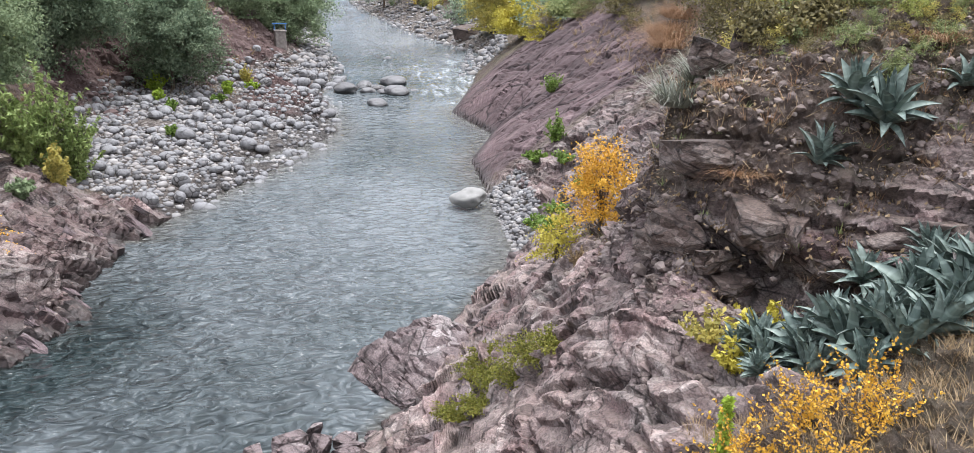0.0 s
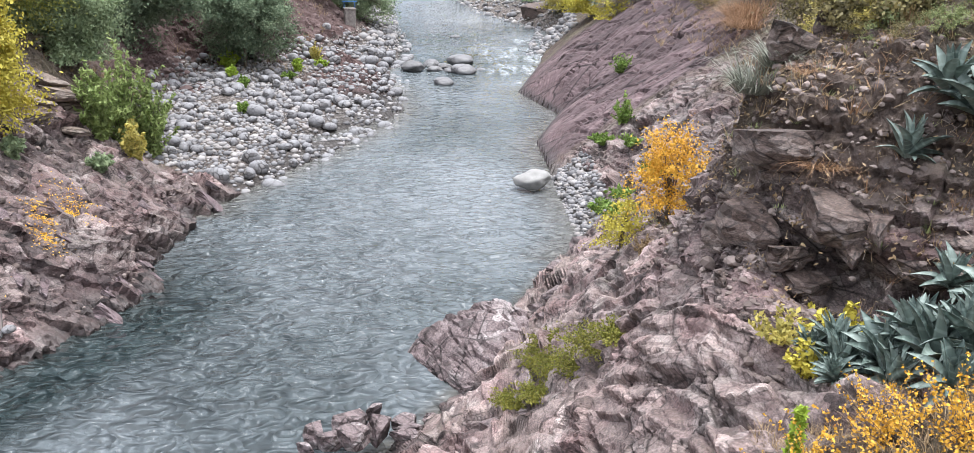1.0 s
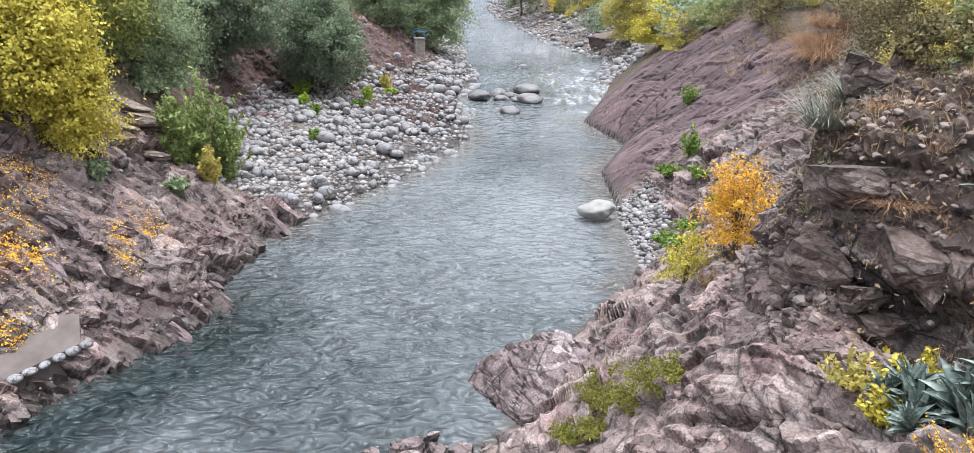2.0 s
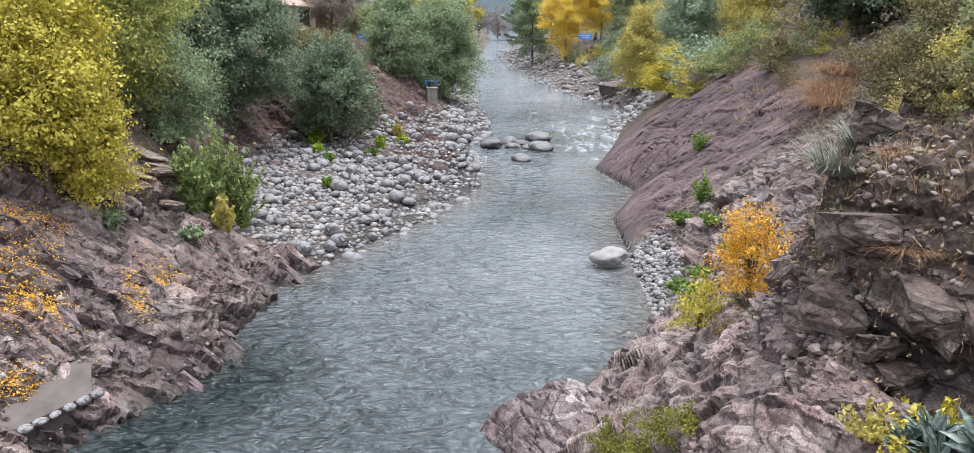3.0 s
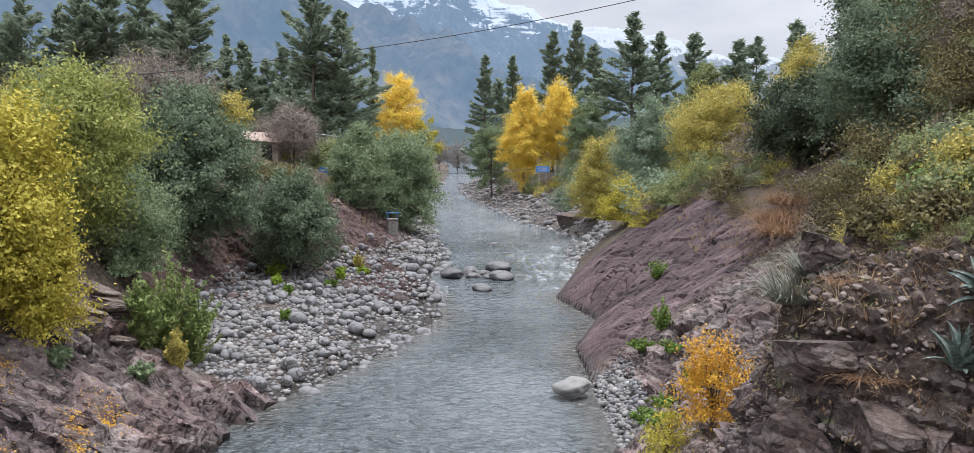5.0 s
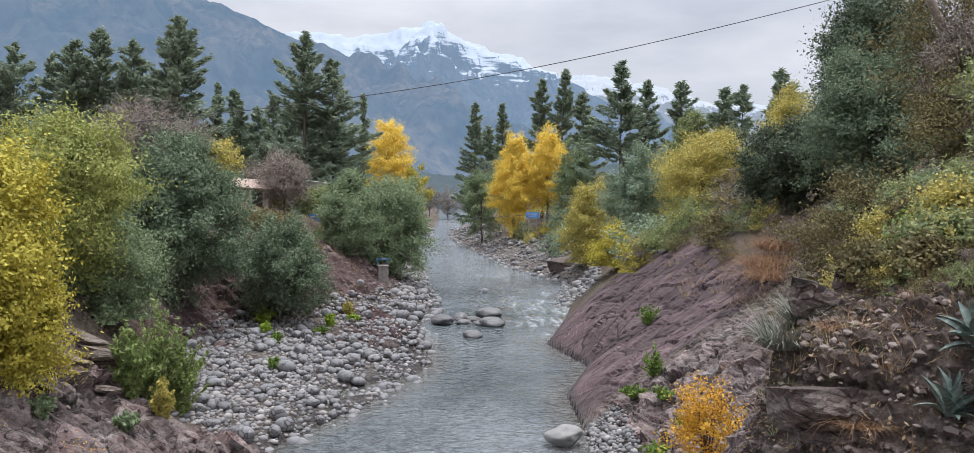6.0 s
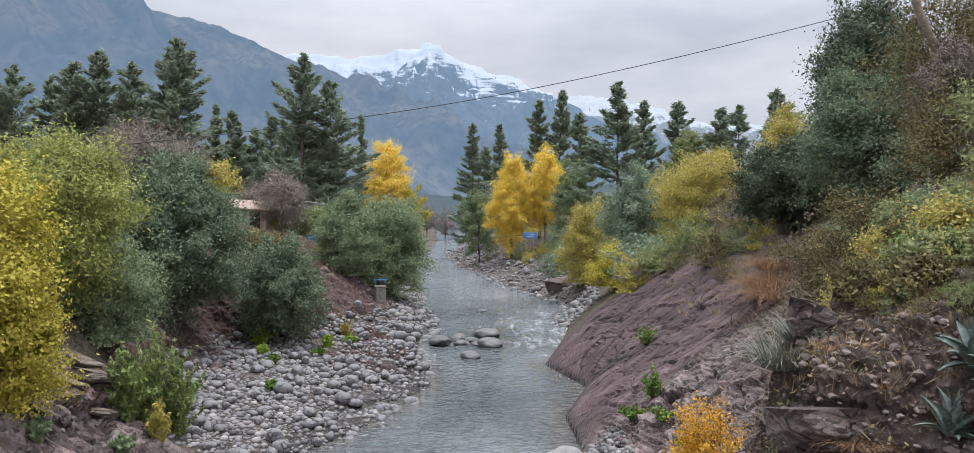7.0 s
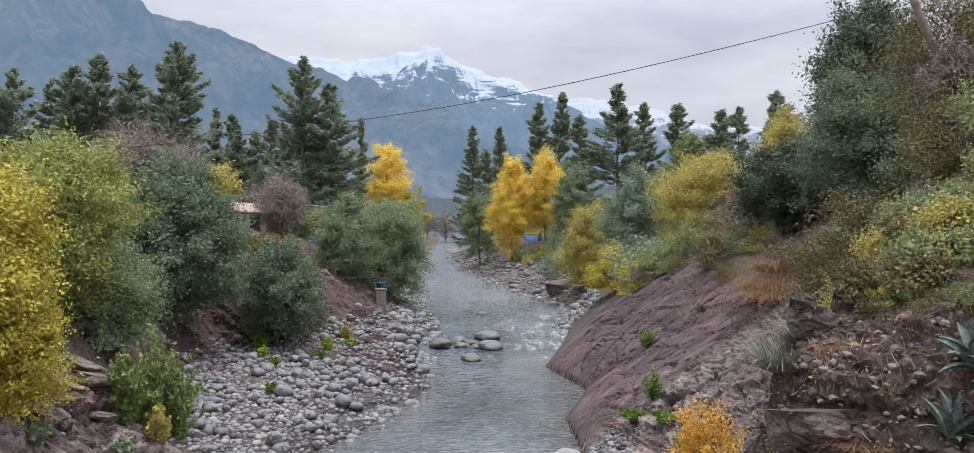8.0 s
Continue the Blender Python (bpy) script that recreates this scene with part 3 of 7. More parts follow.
M_DEEP = leaf_material("dark_evergreen_leaves", [(0.2, (0.066, 0.100, 0.066)), (0.5, (0.155, 0.205, 0.130)), (0.85, (0.26, 0.32, 0.205))], 0.25, 0.7, 0.08)
M_NIGHT = leaf_material("blackish_evergreen_leaves", [(0.2, (0.026, 0.042, 0.028)), (0.5, (0.070, 0.096, 0.058)), (0.85, (0.16, 0.20, 0.115))], 0.2, 0.5, 0.25)
M_OLIVE = leaf_material("olive_green_leaves", [(0.2, (0.100, 0.128, 0.062)), (0.5, (0.215, 0.255, 0.120)), (0.85, (0.42, 0.44, 0.19))], 0.3, 0.6, 0.12)
M_SPRING = leaf_material("light_yellow_green_leaves", [(0.2, (0.150, 0.180, 0.055)), (0.5, (0.315, 0.345, 0.105)), (0.85, (0.505, 0.500, 0.165))], 0.3)
M_SCRUB = leaf_material("brownish_scrub_leaves", [(0.2, (0.052, 0.046, 0.028)), (0.5, (0.140, 0.122, 0.058)), (0.85, (0.31, 0.26, 0.105))])
M_YELLOW = leaf_material("autumn_yellow_leaves", [(0.12, (0.215, 0.195, 0.034)), (0.4, (0.420, 0.370, 0.062)), (0.65, (0.530, 0.460, 0.082)), (0.9, (0.62, 0.52, 0.11))])
M_YGREEN = leaf_material("yellowing_green_leaves", [(0.15, (0.185, 0.180, 0.062)), (0.5, (0.430, 0.375, 0.105)), (0.85, (0.69, 0.575, 0.18))], 0.3)
M_GOLD = leaf_material("golden_poplar_leaves", [(0.15, (0.62, 0.44, 0.07)), (0.5, (0.84, 0.64, 0.12)), (0.85, (0.90, 0.76, 0.22))], 0.4)
M_ORANGE = leaf_material("orange_autumn_leaves", [(0.15, (0.34, 0.16, 0.016)), (0.5, (0.62, 0.33, 0.026)), (0.85, (0.76, 0.46, 0.06))])
M_AMBER = leaf_material("amber_autumn_leaves", [(0.15, (0.40, 0.21, 0.026)), (0.5, (0.66, 0.37, 0.048)), (0.85, (0.79, 0.52, 0.09))])
M_WILLOW = leaf_material("grey_green_willow_leaves", [(0.2, (0.110, 0.155, 0.110)), (0.5, (0.225, 0.290, 0.200)), (0.85, (0.37, 0.45, 0.31))], 0.3, 0.6, 0.12)
M_BAR = leaf_material("bright_green_leaves", [(0.2, (0.075, 0.128, 0.024)), (0.5, (0.158, 0.247, 0.053)), (0.85, (0.299, 0.404, 0.113))])
# pine tones are lightened and evened out, haze painted into the leaf colour
M_PINE = leaf_material("hazy_pine_needles", [(0.2, (0.180, 0.228, 0.168)), (0.5, (0.255, 0.308, 0.225)), (0.85, (0.35, 0.40, 0.29))], 0.3, 0.8, 0.0)
M_BARK = plain_material("grey_brown_bark", (0.13, 0.10, 0.08), 0.9, 0, 0.45, 9, 0.8)
M_TWIG = leaf_material("bare_twigs", [(0.2, (0.095, 0.076, 0.062)), (0.5, (0.205, 0.168, 0.142)), (0.85, (0.34, 0.285, 0.25))], 0.05)
M_DRY = leaf_material("dry_grass_blades", [(0.2, (0.13, 0.088, 0.052)), (0.5, (0.27, 0.19, 0.108)), (0.85, (0.44, 0.34, 0.205))], 0.2)
M_RUST = leaf_material("rusty_dead_grass", [(0.2, (0.17, 0.095, 0.055)), (0.5, (0.30, 0.175, 0.10)), (0.85, (0.42, 0.29, 0.18))], 0.2)
M_GROUND = ground_material()
M_WATER = water_material()

# ---- the ground: one sheet out to the horizon, finer near the bridge ----
az = np.radians(np.concatenate((np.arange(-180, -46, 6.0), np.arange(-44, 48, 0.19), np.arange(50, 180, 6.0))))
NA, N_NEAR = len(az), 580
r_fine = np.exp(np.linspace(math.log(3.0), math.log(64.0), 2600))
fx, fy = r_fine[:, None] * np.sin(az), r_fine[:, None] * np.cos(az)
f_h, f_w, f_e = ground_base(fx.ravel(), fy.ravel())
fz = (f_h + water_z(fy.ravel())).reshape(fx.shape)
# rows are spread along each bearing's own profile, so that steep faces get as many as flats
f_step = np.hypot(np.diff(r_fine)[:, None], np.diff(fz, axis=0)) / r_fine[1:, None]
under = (fz < 0.02)[1:]
f_step = np.where(under, f_step * 0.35, f_step)
f_arc = np.concatenate((np.zeros((1, NA)), np.cumsum(f_step, 0)))
near_r = np.stack([np.interp(np.linspace(0, f_arc[-1, j], N_NEAR), f_arc[:, j], r_fine) for j in range(NA)], 1)
even = np.pad(near_r, ((0, 0), (10, 10)), mode="edge")
near_r = np.mean([even[:, k:k + NA] for k in range(21)], 0)
outer = [64.0]
while outer[-1] < 420:
    outer.append(outer[-1] * 1.024)
while outer[-1] < 4600:
    outer.append(outer[-1] * 1.12)
RAD = np.concatenate((np.repeat(np.array([0.6, 1.2, 1.8, 2.4])[:, None], NA, 1), near_r, np.repeat(np.array(outer[1:])[:, None], NA, 1)))
NR = len(RAD)
gx = (RAD * np.sin(az)[None, :]).ravel()
gy = (RAD * np.cos(az)[None, :]).ravel()
P, H_REL, Z_ROCK, Z_GRAV, Z_SLAB, Z_RED = ground_points(gx, gy)


def sheet_normals(p, nr, nc):
    g = p.reshape(nr, nc, 3)
    n = np.cross(np.gradient(g, axis=1), np.gradient(g, axis=0)).reshape(-1, 3)
    n[n[:, 2] < 0] *= -1
    return n / (np.linalg.norm(n, axis=1, keepdims=True) + 1e-12)


def masonry(u, v, w, thick, length, seed, wander):
    """Natural courses: layers of uneven thickness, each broken into blocks. Returns a level for each block and the nearness to its joints."""
    lay = u / thick + wander[:, 0]
    k = np.floor(lay)
    jit = hash3(k, k * 0, k * 0, seed)
    along = v / length + jit * 7 + wander[:, 1]
    m = np.floor(along)
    across = w / (length * 1.4) + jit * 3 + wander[:, 2]
    n = np.floor(across)
    lv = hash3(k, m, n, seed + 1) - 0.5 + 0.6 * (hash3(k, k * 0, k * 0, seed + 2) - 0.5)
    fl, fm = lay - k, along - m
    joint = np.minimum(np.minimum(fl, 1 - fl) * thick * 2.2, np.minimum(fm, 1 - fm) * length)
    return lv, joint, fl


def relief(p, h, rock, grav, slab, red):
    """Bedding ledges, angular blocks and small roughness, out along the slope's normal. Also a tone for each block of stone."""
    d = np.zeros(len(p))
    tone = np.full(len(p), 0.5)
    far = np.hypot(p[:, 0], p[:, 1])
    d += fbm(p, 0.35, 4, 31) * 0.16 * (1 - grav) * (1 - 0.85 * slab) * np.clip(h + 0.3, 0, 1)
    d += fbm(p, 0.09, 3, 36) * 0.9 * smooth01(far, 40, 70) * smooth01(h, 2, 5)
    near = (far < 70) & (h > -0.8) & ((rock + slab + red) > 0.02)
    q = p[near]
    east = q[:, 0] > -2
    warp = np.stack([fbm(q, 0.3, 2, 40 + k) for k in range(3)], 1)
    low = east & (q[:, 2] + 0.25 * q[:, 1] < 6.4)
    # height above the bedding planes, and two directions along them
    bed = np.where(east, q[:, 2] + 0.10 * q[:, 0] + 0.12 * q[:, 1], 0.62 * q[:, 2] + 0.40 * q[:, 0] + 0.27 * q[:, 1])
    bed = np.where(low, q[:, 2] * 0.8 + 0.34 * q[:, 1] + 0.3 * q[:, 0], bed)
    run = np.where(east, q[:, 0] * 0.7 - q[:, 1], q[:, 0] * 0.8 - q[:, 2] * 0.5 - q[:, 1] * 0.2)
    crs = np.where(east, q[:, 0] + q[:, 1] * 0.7, q[:, 0] * 0.2 + q[:, 1])
    l1, j1, f1 = masonry(bed, run, crs, 0.42, 1.5, 3, warp * 0.35)
    b = np.stack((run * 0.62, crs * 0.62, bed * 1.5), 1) + warp * 0.15
    o1, e1 = facets(b * 0.8, 3, 2.0)
    o2, e2 = facets(b * 2.0, 9, 2.0)
    am = rock[near] + 0.9 * red[near]
    calm = smooth01(fbm(q, 0.3, 3, 91), -0.22, 0.18)
    calm = np.where(east, calm, 0.45 + 0.55 * calm) * np.where(low, 0.4, 1.0)
    # every layer overhangs the one below it: a lip at its foot, then a tread leaning back
    lip = calm * (0.5 - f1) * (0.34 + 0.50 * l1) * np.where(low, 0.35, np.where(east, 0.7, 0.55))
    open_joint = smooth01(fbm(q, 0.7, 2, 95), -0.2, 0.1)
    k1 = np.where(low, 0.17, np.where(east, 0.20, 0.17))
    k2 = np.where(low, 0.085, np.where(east, 0.11, 0.08))
    # thin beds stand out as ribs; on the low rock they are folded and worn smooth
    fold = np.stack((run * 0.16, crs * 0.42, bed * 0.9), 1) + warp * 0.8
    rib = 1 - np.abs(fbm(fold, 1.3, 4, 113, 0.58)) * 2.2
    l4, j4, f4 = masonry(bed + 0.45 * warp[:, 0], run, crs, 0.17, 0.75, 71, warp * 0.9)
    step = np.where(low, 0.015, np.where(east, 0.05, 0.13)) * ((0.5 - f4) * smooth01(l4, -0.5, 0.3) * 1.5 + 1.1 * l4)
    dn = am * (k1 * o1 + k2 * o2 + calm * l1 * np.where(low, 0.05, 0.20) + lip + step + np.where(low, 0.16, 0.06) * (rib - 0.4)
               - np.where(low, 0.13, np.where(east, 0.20, 0.12)) * open_joint * np.exp(-(e1 / 0.05) ** 2) - 0.03 * np.exp(-(e2 / 0.05) ** 2)
               - 0.20 * calm * open_joint * np.exp(-(j1 / 0.05) ** 2))
    # the slab: thin sheets that end in low steps, with a few open joints
    su, sv = q[:, 1] * 0.86 - q[:, 0] * 0.5, q[:, 0] * 0.86 + q[:, 1] * 0.5
    l3, j3, f3 = masonry(su, sv, q[:, 2], 1.7, 6.0, 33, warp * 0.10)
    sb = np.stack((su * 0.40, sv * 0.95, q[:, 2] * 0.1), 1) + warp * 0.02
    o6, e6 = facets(sb, 51, 0.5)
    o7, e7 = facets(sb * 2.6, 57, 0.8)
    dn += slab[near] * smooth01(h[near], 0.15, 0.7) * (l3 * 0.07 + (0.5 - f3) * 0.06 + o6 * 0.07 + o7 * 0.02 - 0.12 * np.exp(-(e6 / 0.04) ** 2) - 0.03 * np.exp(-(e7 / 0.05) ** 2))
    # the undercut hollow below the ledge behind the agaves
    cave = smooth01(q[:, 2], 4.25, 4.6) * (1 - smooth01(q[:, 2], 4.95, 5.15)) * smooth01(q[:, 0], 3.2, 3.9) * (1 - smooth01(q[:, 0], 7.0, 8.0)) * smooth01(q[:, 1], 5.6, 6.3) * (1 - smooth01(q[:, 1], 8.2, 9.0))
    d[near] += dn - 0.6 * cave
    tone[near] = np.clip(np.where(east, np.where(low, 0.57, 0.42), 0.40) + am * (np.where(low, 0.1, 0.3) * l1 + 0.22 * o1 + 0.28 * o2) + slab[near] * (0.2 * l3 + 0.45 * o6 + 0.25 * o7), 0, 1)
    soil = (far < 34) & (h > 2.5) & (rock < 0.6) & (slab < 0.5)
    ps = p[soil]
    o8, e8 = facets(ps * 3.2 + 7.0, 81, 1.6)
    o9, e9 = facets(ps * 7.5 + 3.0, 83, 1.6)
    d[soil] += (0.07 * o8 + 0.075 * o9 + 0.06 * fbm(ps, 7.0, 3, 85) + 0.10 * fbm(ps, 1.2, 3, 79)) * (1 - rock[soil])
    tone[soil] = np.clip(tone[soil] + 0.25 * o8 * (1 - rock[soil]), 0, 1)
    d += fbm(p, 2.5, 3, 77) * 0.06 * (far < 70) * (h > -0.5) * (1 - 0.85 * rock) * (1 - 0.7 * slab)
    return d, tone


nrm = sheet_normals(P, NR, NA)
lift, tone = relief(P, H_REL, Z_ROCK, Z_GRAV, Z_SLAB, Z_RED)
G = P + nrm * lift[:, None]
hub = len(G)
G = np.concatenate((G, [(0, 0, ground_z(0, 0))]))
gfaces = grid_faces(NR, NA, True)[:, ::-1]
gfaces = [tuple(q) for q in gfaces] + [(hub, (k + 1) % NA, k) for k in range(NA)]
ground = link_mesh("ground", G, gfaces, M_GROUND)
tagged(ground, "rocky river valley floor and banks of purplish rock, soil and gravel", "ground", kind="structure")
za = ground.data.attributes.new("zone", "FLOAT_COLOR", "POINT")
zc = np.zeros((len(G), 4), dtype=np.float32)
zc[:hub] = np.stack((Z_ROCK, Z_GRAV, Z_SLAB, Z_RED), 1)
za.data.foreach_set("color", zc.ravel())
ta = ground.data.attributes.new("tone", "FLOAT", "POINT")
ta.data.foreach_set("value", np.append(tone, 0.5).astype(np.float32))

# a lookup of the finished surface, so that things can rest on it
SURF = G[:hub].reshape(NR, NA, 3)


def rest(x, y):
    """Height of the finished ground at x, y."""
    r, a = math.hypot(x, y), math.atan2(x, y)
    j = int(np.clip(np.searchsorted(az, a), 2, NA - 3))
    i = int(np.clip(np.searchsorted(RAD[:, j], r), 2, NR - 3))
    w = SURF[i - 2:i + 3, j - 2:j + 3].reshape(-1, 3)
    k = np.argsort((w[:, 0] - x) ** 2 + (w[:, 1] - y) ** 2)[:4]
    return float(w[k, 2].mean())


# ---- the river ----
wy = [-30.0]
while wy[-1] < 420:
    wy.append(wy[-1] + max(0.25, 0.012 * abs(wy[-1])))
wy = np.array(wy)
wl = np.interp(wy, WEST_ALL[:, 0], WEST_ALL[:, 1]) - 2.5
wr = np.interp(wy, EAST_ALL[:, 0], EAST_ALL[:, 1]) + 2.5
wu = np.linspace(0, 1, 70)
wx = (wl[:, None] * (1 - wu) + wr[:, None] * wu).ravel()
wyy = np.repeat(wy, 70)
wp = np.stack((wx, wyy, water_z(wyy)), 1)
riffle = smooth01(wyy, 47, 53) * (1 - smooth01(wyy, 66, 76)) + 0.7 * smooth01(wyy, 95, 105) * (1 - smooth01(wyy, 140, 160)) + 0.5 * smooth01(wyy, 170, 200)
wp[:, 2] += fbm(wp, 0.8, 3, 61) * (0.02 + 0.09 * riffle)
river = link_mesh("water", wp, grid_faces(len(wy), 70), M_WATER, smooth=True)
tagged(river, "grey-green rippled river water with a white riffle", "river", kind="structure")
hb, dwb, deb = ground_base(wx, wyy)
shal = np.clip(1 - np.minimum(-dwb, -deb) / np.where((wyy > 19) & (wyy < 46), 1.5, 0.5), 0, 1) * np.where((wyy < 22) & (wx < -4), 0.15, 0.75)
east_foam = smooth01(wx, 0.5, 2.2) * smooth01(wyy, 43, 49) * (1 - smooth01(wyy, 62, 70))
foam = np.clip(riffle * 0.36 + east_foam * (0.52 + 0.6 * fbm(wp, 0.3, 2, 66)), 0, 1)
# strip beside the west bank that gets its dark reflection as colour
bank_reflect = (1 - smooth01(-dwb, 0.4, 3.4)) * (1 - smooth01(wyy, 13.5, 22))
chop = 0.62 + 0.4 * bank_reflect + 0.6 * (1 - smooth01(wyy, 13, 36)) * (1 - smooth01(wx, -4.0, 1.0)) + 0.3 * riffle
chop = chop / (1 + np.maximum(wyy - 20, 0) / 70)
# silt tint plus painted reflections: dark by the west bank, pale sky upstream
silt_reflect = np.clip(0.42 + 0.10 * smooth01(wyy, 14, 30) + 0.5 * fbm(wp, 0.15, 3, 68) - 0.6 * bank_reflect + 0.4 * smooth01(wyy, 62, 90), 0.0, 1)
fa = river.data.attributes.new("flow", "FLOAT_COLOR", "POINT")
fa.data.foreach_set("color", np.stack((shal, foam, chop, silt_reflect), 1).astype(np.float32).ravel())


# ---- the mountains ----
def mountain(name, label, crest, dist, depth, mat, seed, rough, steps=0.0):
    """A range whose skyline follows crest: (bearing, elevation) in degrees; spurs run down towards the valley."""
    a = np.radians(np.linspace(crest[0][0], crest[-1][0], 320))
    el = np.interp(np.degrees(a), [c[0] for c in crest], [c[1] for c in crest])
    t = np.linspace(0, 1.2, 90)
    A, T = np.meshgrid(a, t)
    r = dist - depth * (1 - T)
    x, y = r * np.sin(A), r * np.cos(A)
    top = dist * np.tan(np.radians(np.interp(A.ravel(), a, el))).reshape(A.shape)
    p = np.stack((x, y, x * 0), -1).reshape(-1, 3)
    k = 3.2 / depth
    spur = 1 - np.abs(fbm(p, k, 5, seed, 0.46))
    spur = spur.reshape(A.shape)
    prof = np.where(T <= 1, T ** 0.85, 1 - (T - 1) * 1.5)
    fall = np.where(T <= 1, np.sin(np.clip(T, 0, 1) * np.pi), 0.2)
    z = top * prof + (spur - 0.75) * rough * fall * dist * 0.1
    z += (fbm(p, k * 6, 5, seed + 5, 0.6) * 0.022 * rough * dist * np.clip(T * (1.04 - T) * 4, 0.03, 1).ravel()).reshape(A.shape)
    if steps:
        # cliff bands across the face
        w = z / steps + (fbm(p, k * 4, 3, seed + 9) * 0.9).reshape(A.shape)
        f = w - np.floor(w)
        z = z + steps * 0.55 * (smooth01(f, 0.55, 0.95) - f) * smooth01(z, 250, 420)
    ob = link_mesh(name, np.stack((x, y, z), -1).reshape(-1, 3), grid_faces(90, 320)[:, ::-1], mat, smooth=True)
    return tagged(ob, label, "mountain", kind="structure")


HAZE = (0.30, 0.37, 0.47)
mountain("backdrop_forest_ridge", "dark forested mountain ridge with blue haze painted in", [(-75, 17), (-50, 18), (-38, 17), (-32.2, 16.0), (-29, 15.7), (-25.7, 14.7),
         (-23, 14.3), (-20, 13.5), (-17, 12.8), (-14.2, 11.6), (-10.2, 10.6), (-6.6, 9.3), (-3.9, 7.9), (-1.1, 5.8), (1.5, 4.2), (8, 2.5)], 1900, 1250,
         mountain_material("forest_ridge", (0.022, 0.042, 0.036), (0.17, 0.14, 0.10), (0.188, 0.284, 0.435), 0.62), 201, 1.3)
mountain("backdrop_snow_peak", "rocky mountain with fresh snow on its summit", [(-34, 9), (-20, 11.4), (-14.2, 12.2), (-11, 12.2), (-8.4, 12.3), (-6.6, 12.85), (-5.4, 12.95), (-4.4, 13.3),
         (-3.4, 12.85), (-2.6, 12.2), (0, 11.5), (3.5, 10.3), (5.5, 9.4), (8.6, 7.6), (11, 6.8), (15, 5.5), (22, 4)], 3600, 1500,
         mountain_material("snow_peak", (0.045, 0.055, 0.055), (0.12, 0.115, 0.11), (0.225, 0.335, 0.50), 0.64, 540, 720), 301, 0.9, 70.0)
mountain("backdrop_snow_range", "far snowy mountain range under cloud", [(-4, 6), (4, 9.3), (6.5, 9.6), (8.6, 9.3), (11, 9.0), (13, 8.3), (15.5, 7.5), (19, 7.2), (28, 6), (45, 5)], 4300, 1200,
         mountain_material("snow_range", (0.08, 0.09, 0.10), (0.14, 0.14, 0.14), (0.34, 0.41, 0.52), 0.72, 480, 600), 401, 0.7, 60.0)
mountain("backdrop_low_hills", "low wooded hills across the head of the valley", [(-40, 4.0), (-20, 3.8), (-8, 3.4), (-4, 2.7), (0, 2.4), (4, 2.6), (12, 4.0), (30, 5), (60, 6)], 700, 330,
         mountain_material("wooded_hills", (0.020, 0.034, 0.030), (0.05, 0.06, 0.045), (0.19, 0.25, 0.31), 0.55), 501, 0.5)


# ---- vegetation ----
def clump_crown(rng, height, width, lo, clumps, per, size, long=1.7, taper=0.35, gaps=0.12, droop=0.0, tri=False):
    """Leaf mesh of a broadleaved crown: an uneven outline filled with small sprays of leaves that reach outwards and up, with gaps between."""
    n = int(clumps * 1.6)
    u = rng.normal(size=(n, 3)) + (0, 0, 0.15)
    u /= np.linalg.norm(u, axis=1, keepdims=True)
    at = u + rng.uniform(-40, 40, 3)
    lump = 0.80 + 0.38 * fbm(at, 1.7, 2, 5) + 0.30 * vnoise(at, 4.6, 8)
    deep = rng.uniform(0.12, 1, n) ** 0.42
    zc = np.clip(0.5 + 0.5 * u[:, 2] * deep * np.minimum(lump, 1.0), 0, 1)
    wide = 0.5 * width * (1 - taper * np.maximum(zc - 0.35, 0) / 0.65)
    cr = (0.35 * width + 0.65 * min(width, 4.0)) * rng.uniform(0.05, 0.115, n) * (1.1 - 0.3 * zc) + size * 0.4
    ctr = np.stack((u[:, 0] * deep * lump * wide, u[:, 1] * deep * lump * wide, lo + zc * (height - lo)), 1)
    ctr[:, 2] = np.minimum(ctr[:, 2], height - cr * rng.uniform(0.2, 1.6, n))
    out = u + (0, 0, 0.35)
    out /= np.linalg.norm(out, axis=1, keepdims=True)
    w = cr ** 1.7
    j = rng.choice(n, clumps * per, p=w / w.sum())
    g = rng.normal(size=(len(j), 3))
    off = g * cr[j, None] * (0.62, 0.62, 0.42) + out[j] * (np.abs(rng.normal(0, 1.0, len(j))) * cr[j])[:, None]
    pos = ctr[j] + off
    keep = vnoise(pos, 2.2 / (size * 9), 3) > -1 + 2 * gaps
    pos, off, j = pos[keep], off[keep], j[keep]
    e = out[j] * 0.9 + off / cr[j, None] * 0.55
    e /= np.linalg.norm(e, axis=1, keepdims=True) + 1e-9
    pos[:, 2] -= droop * np.maximum(0, np.linalg.norm(pos[:, :2], axis=1) - width * 0.2) ** 1.5
    pos[:, 2] = np.maximum(pos[:, 2], 0.03)
    return leaf_quads(rng, pos, size, long, 0.4, e, tri), ctr


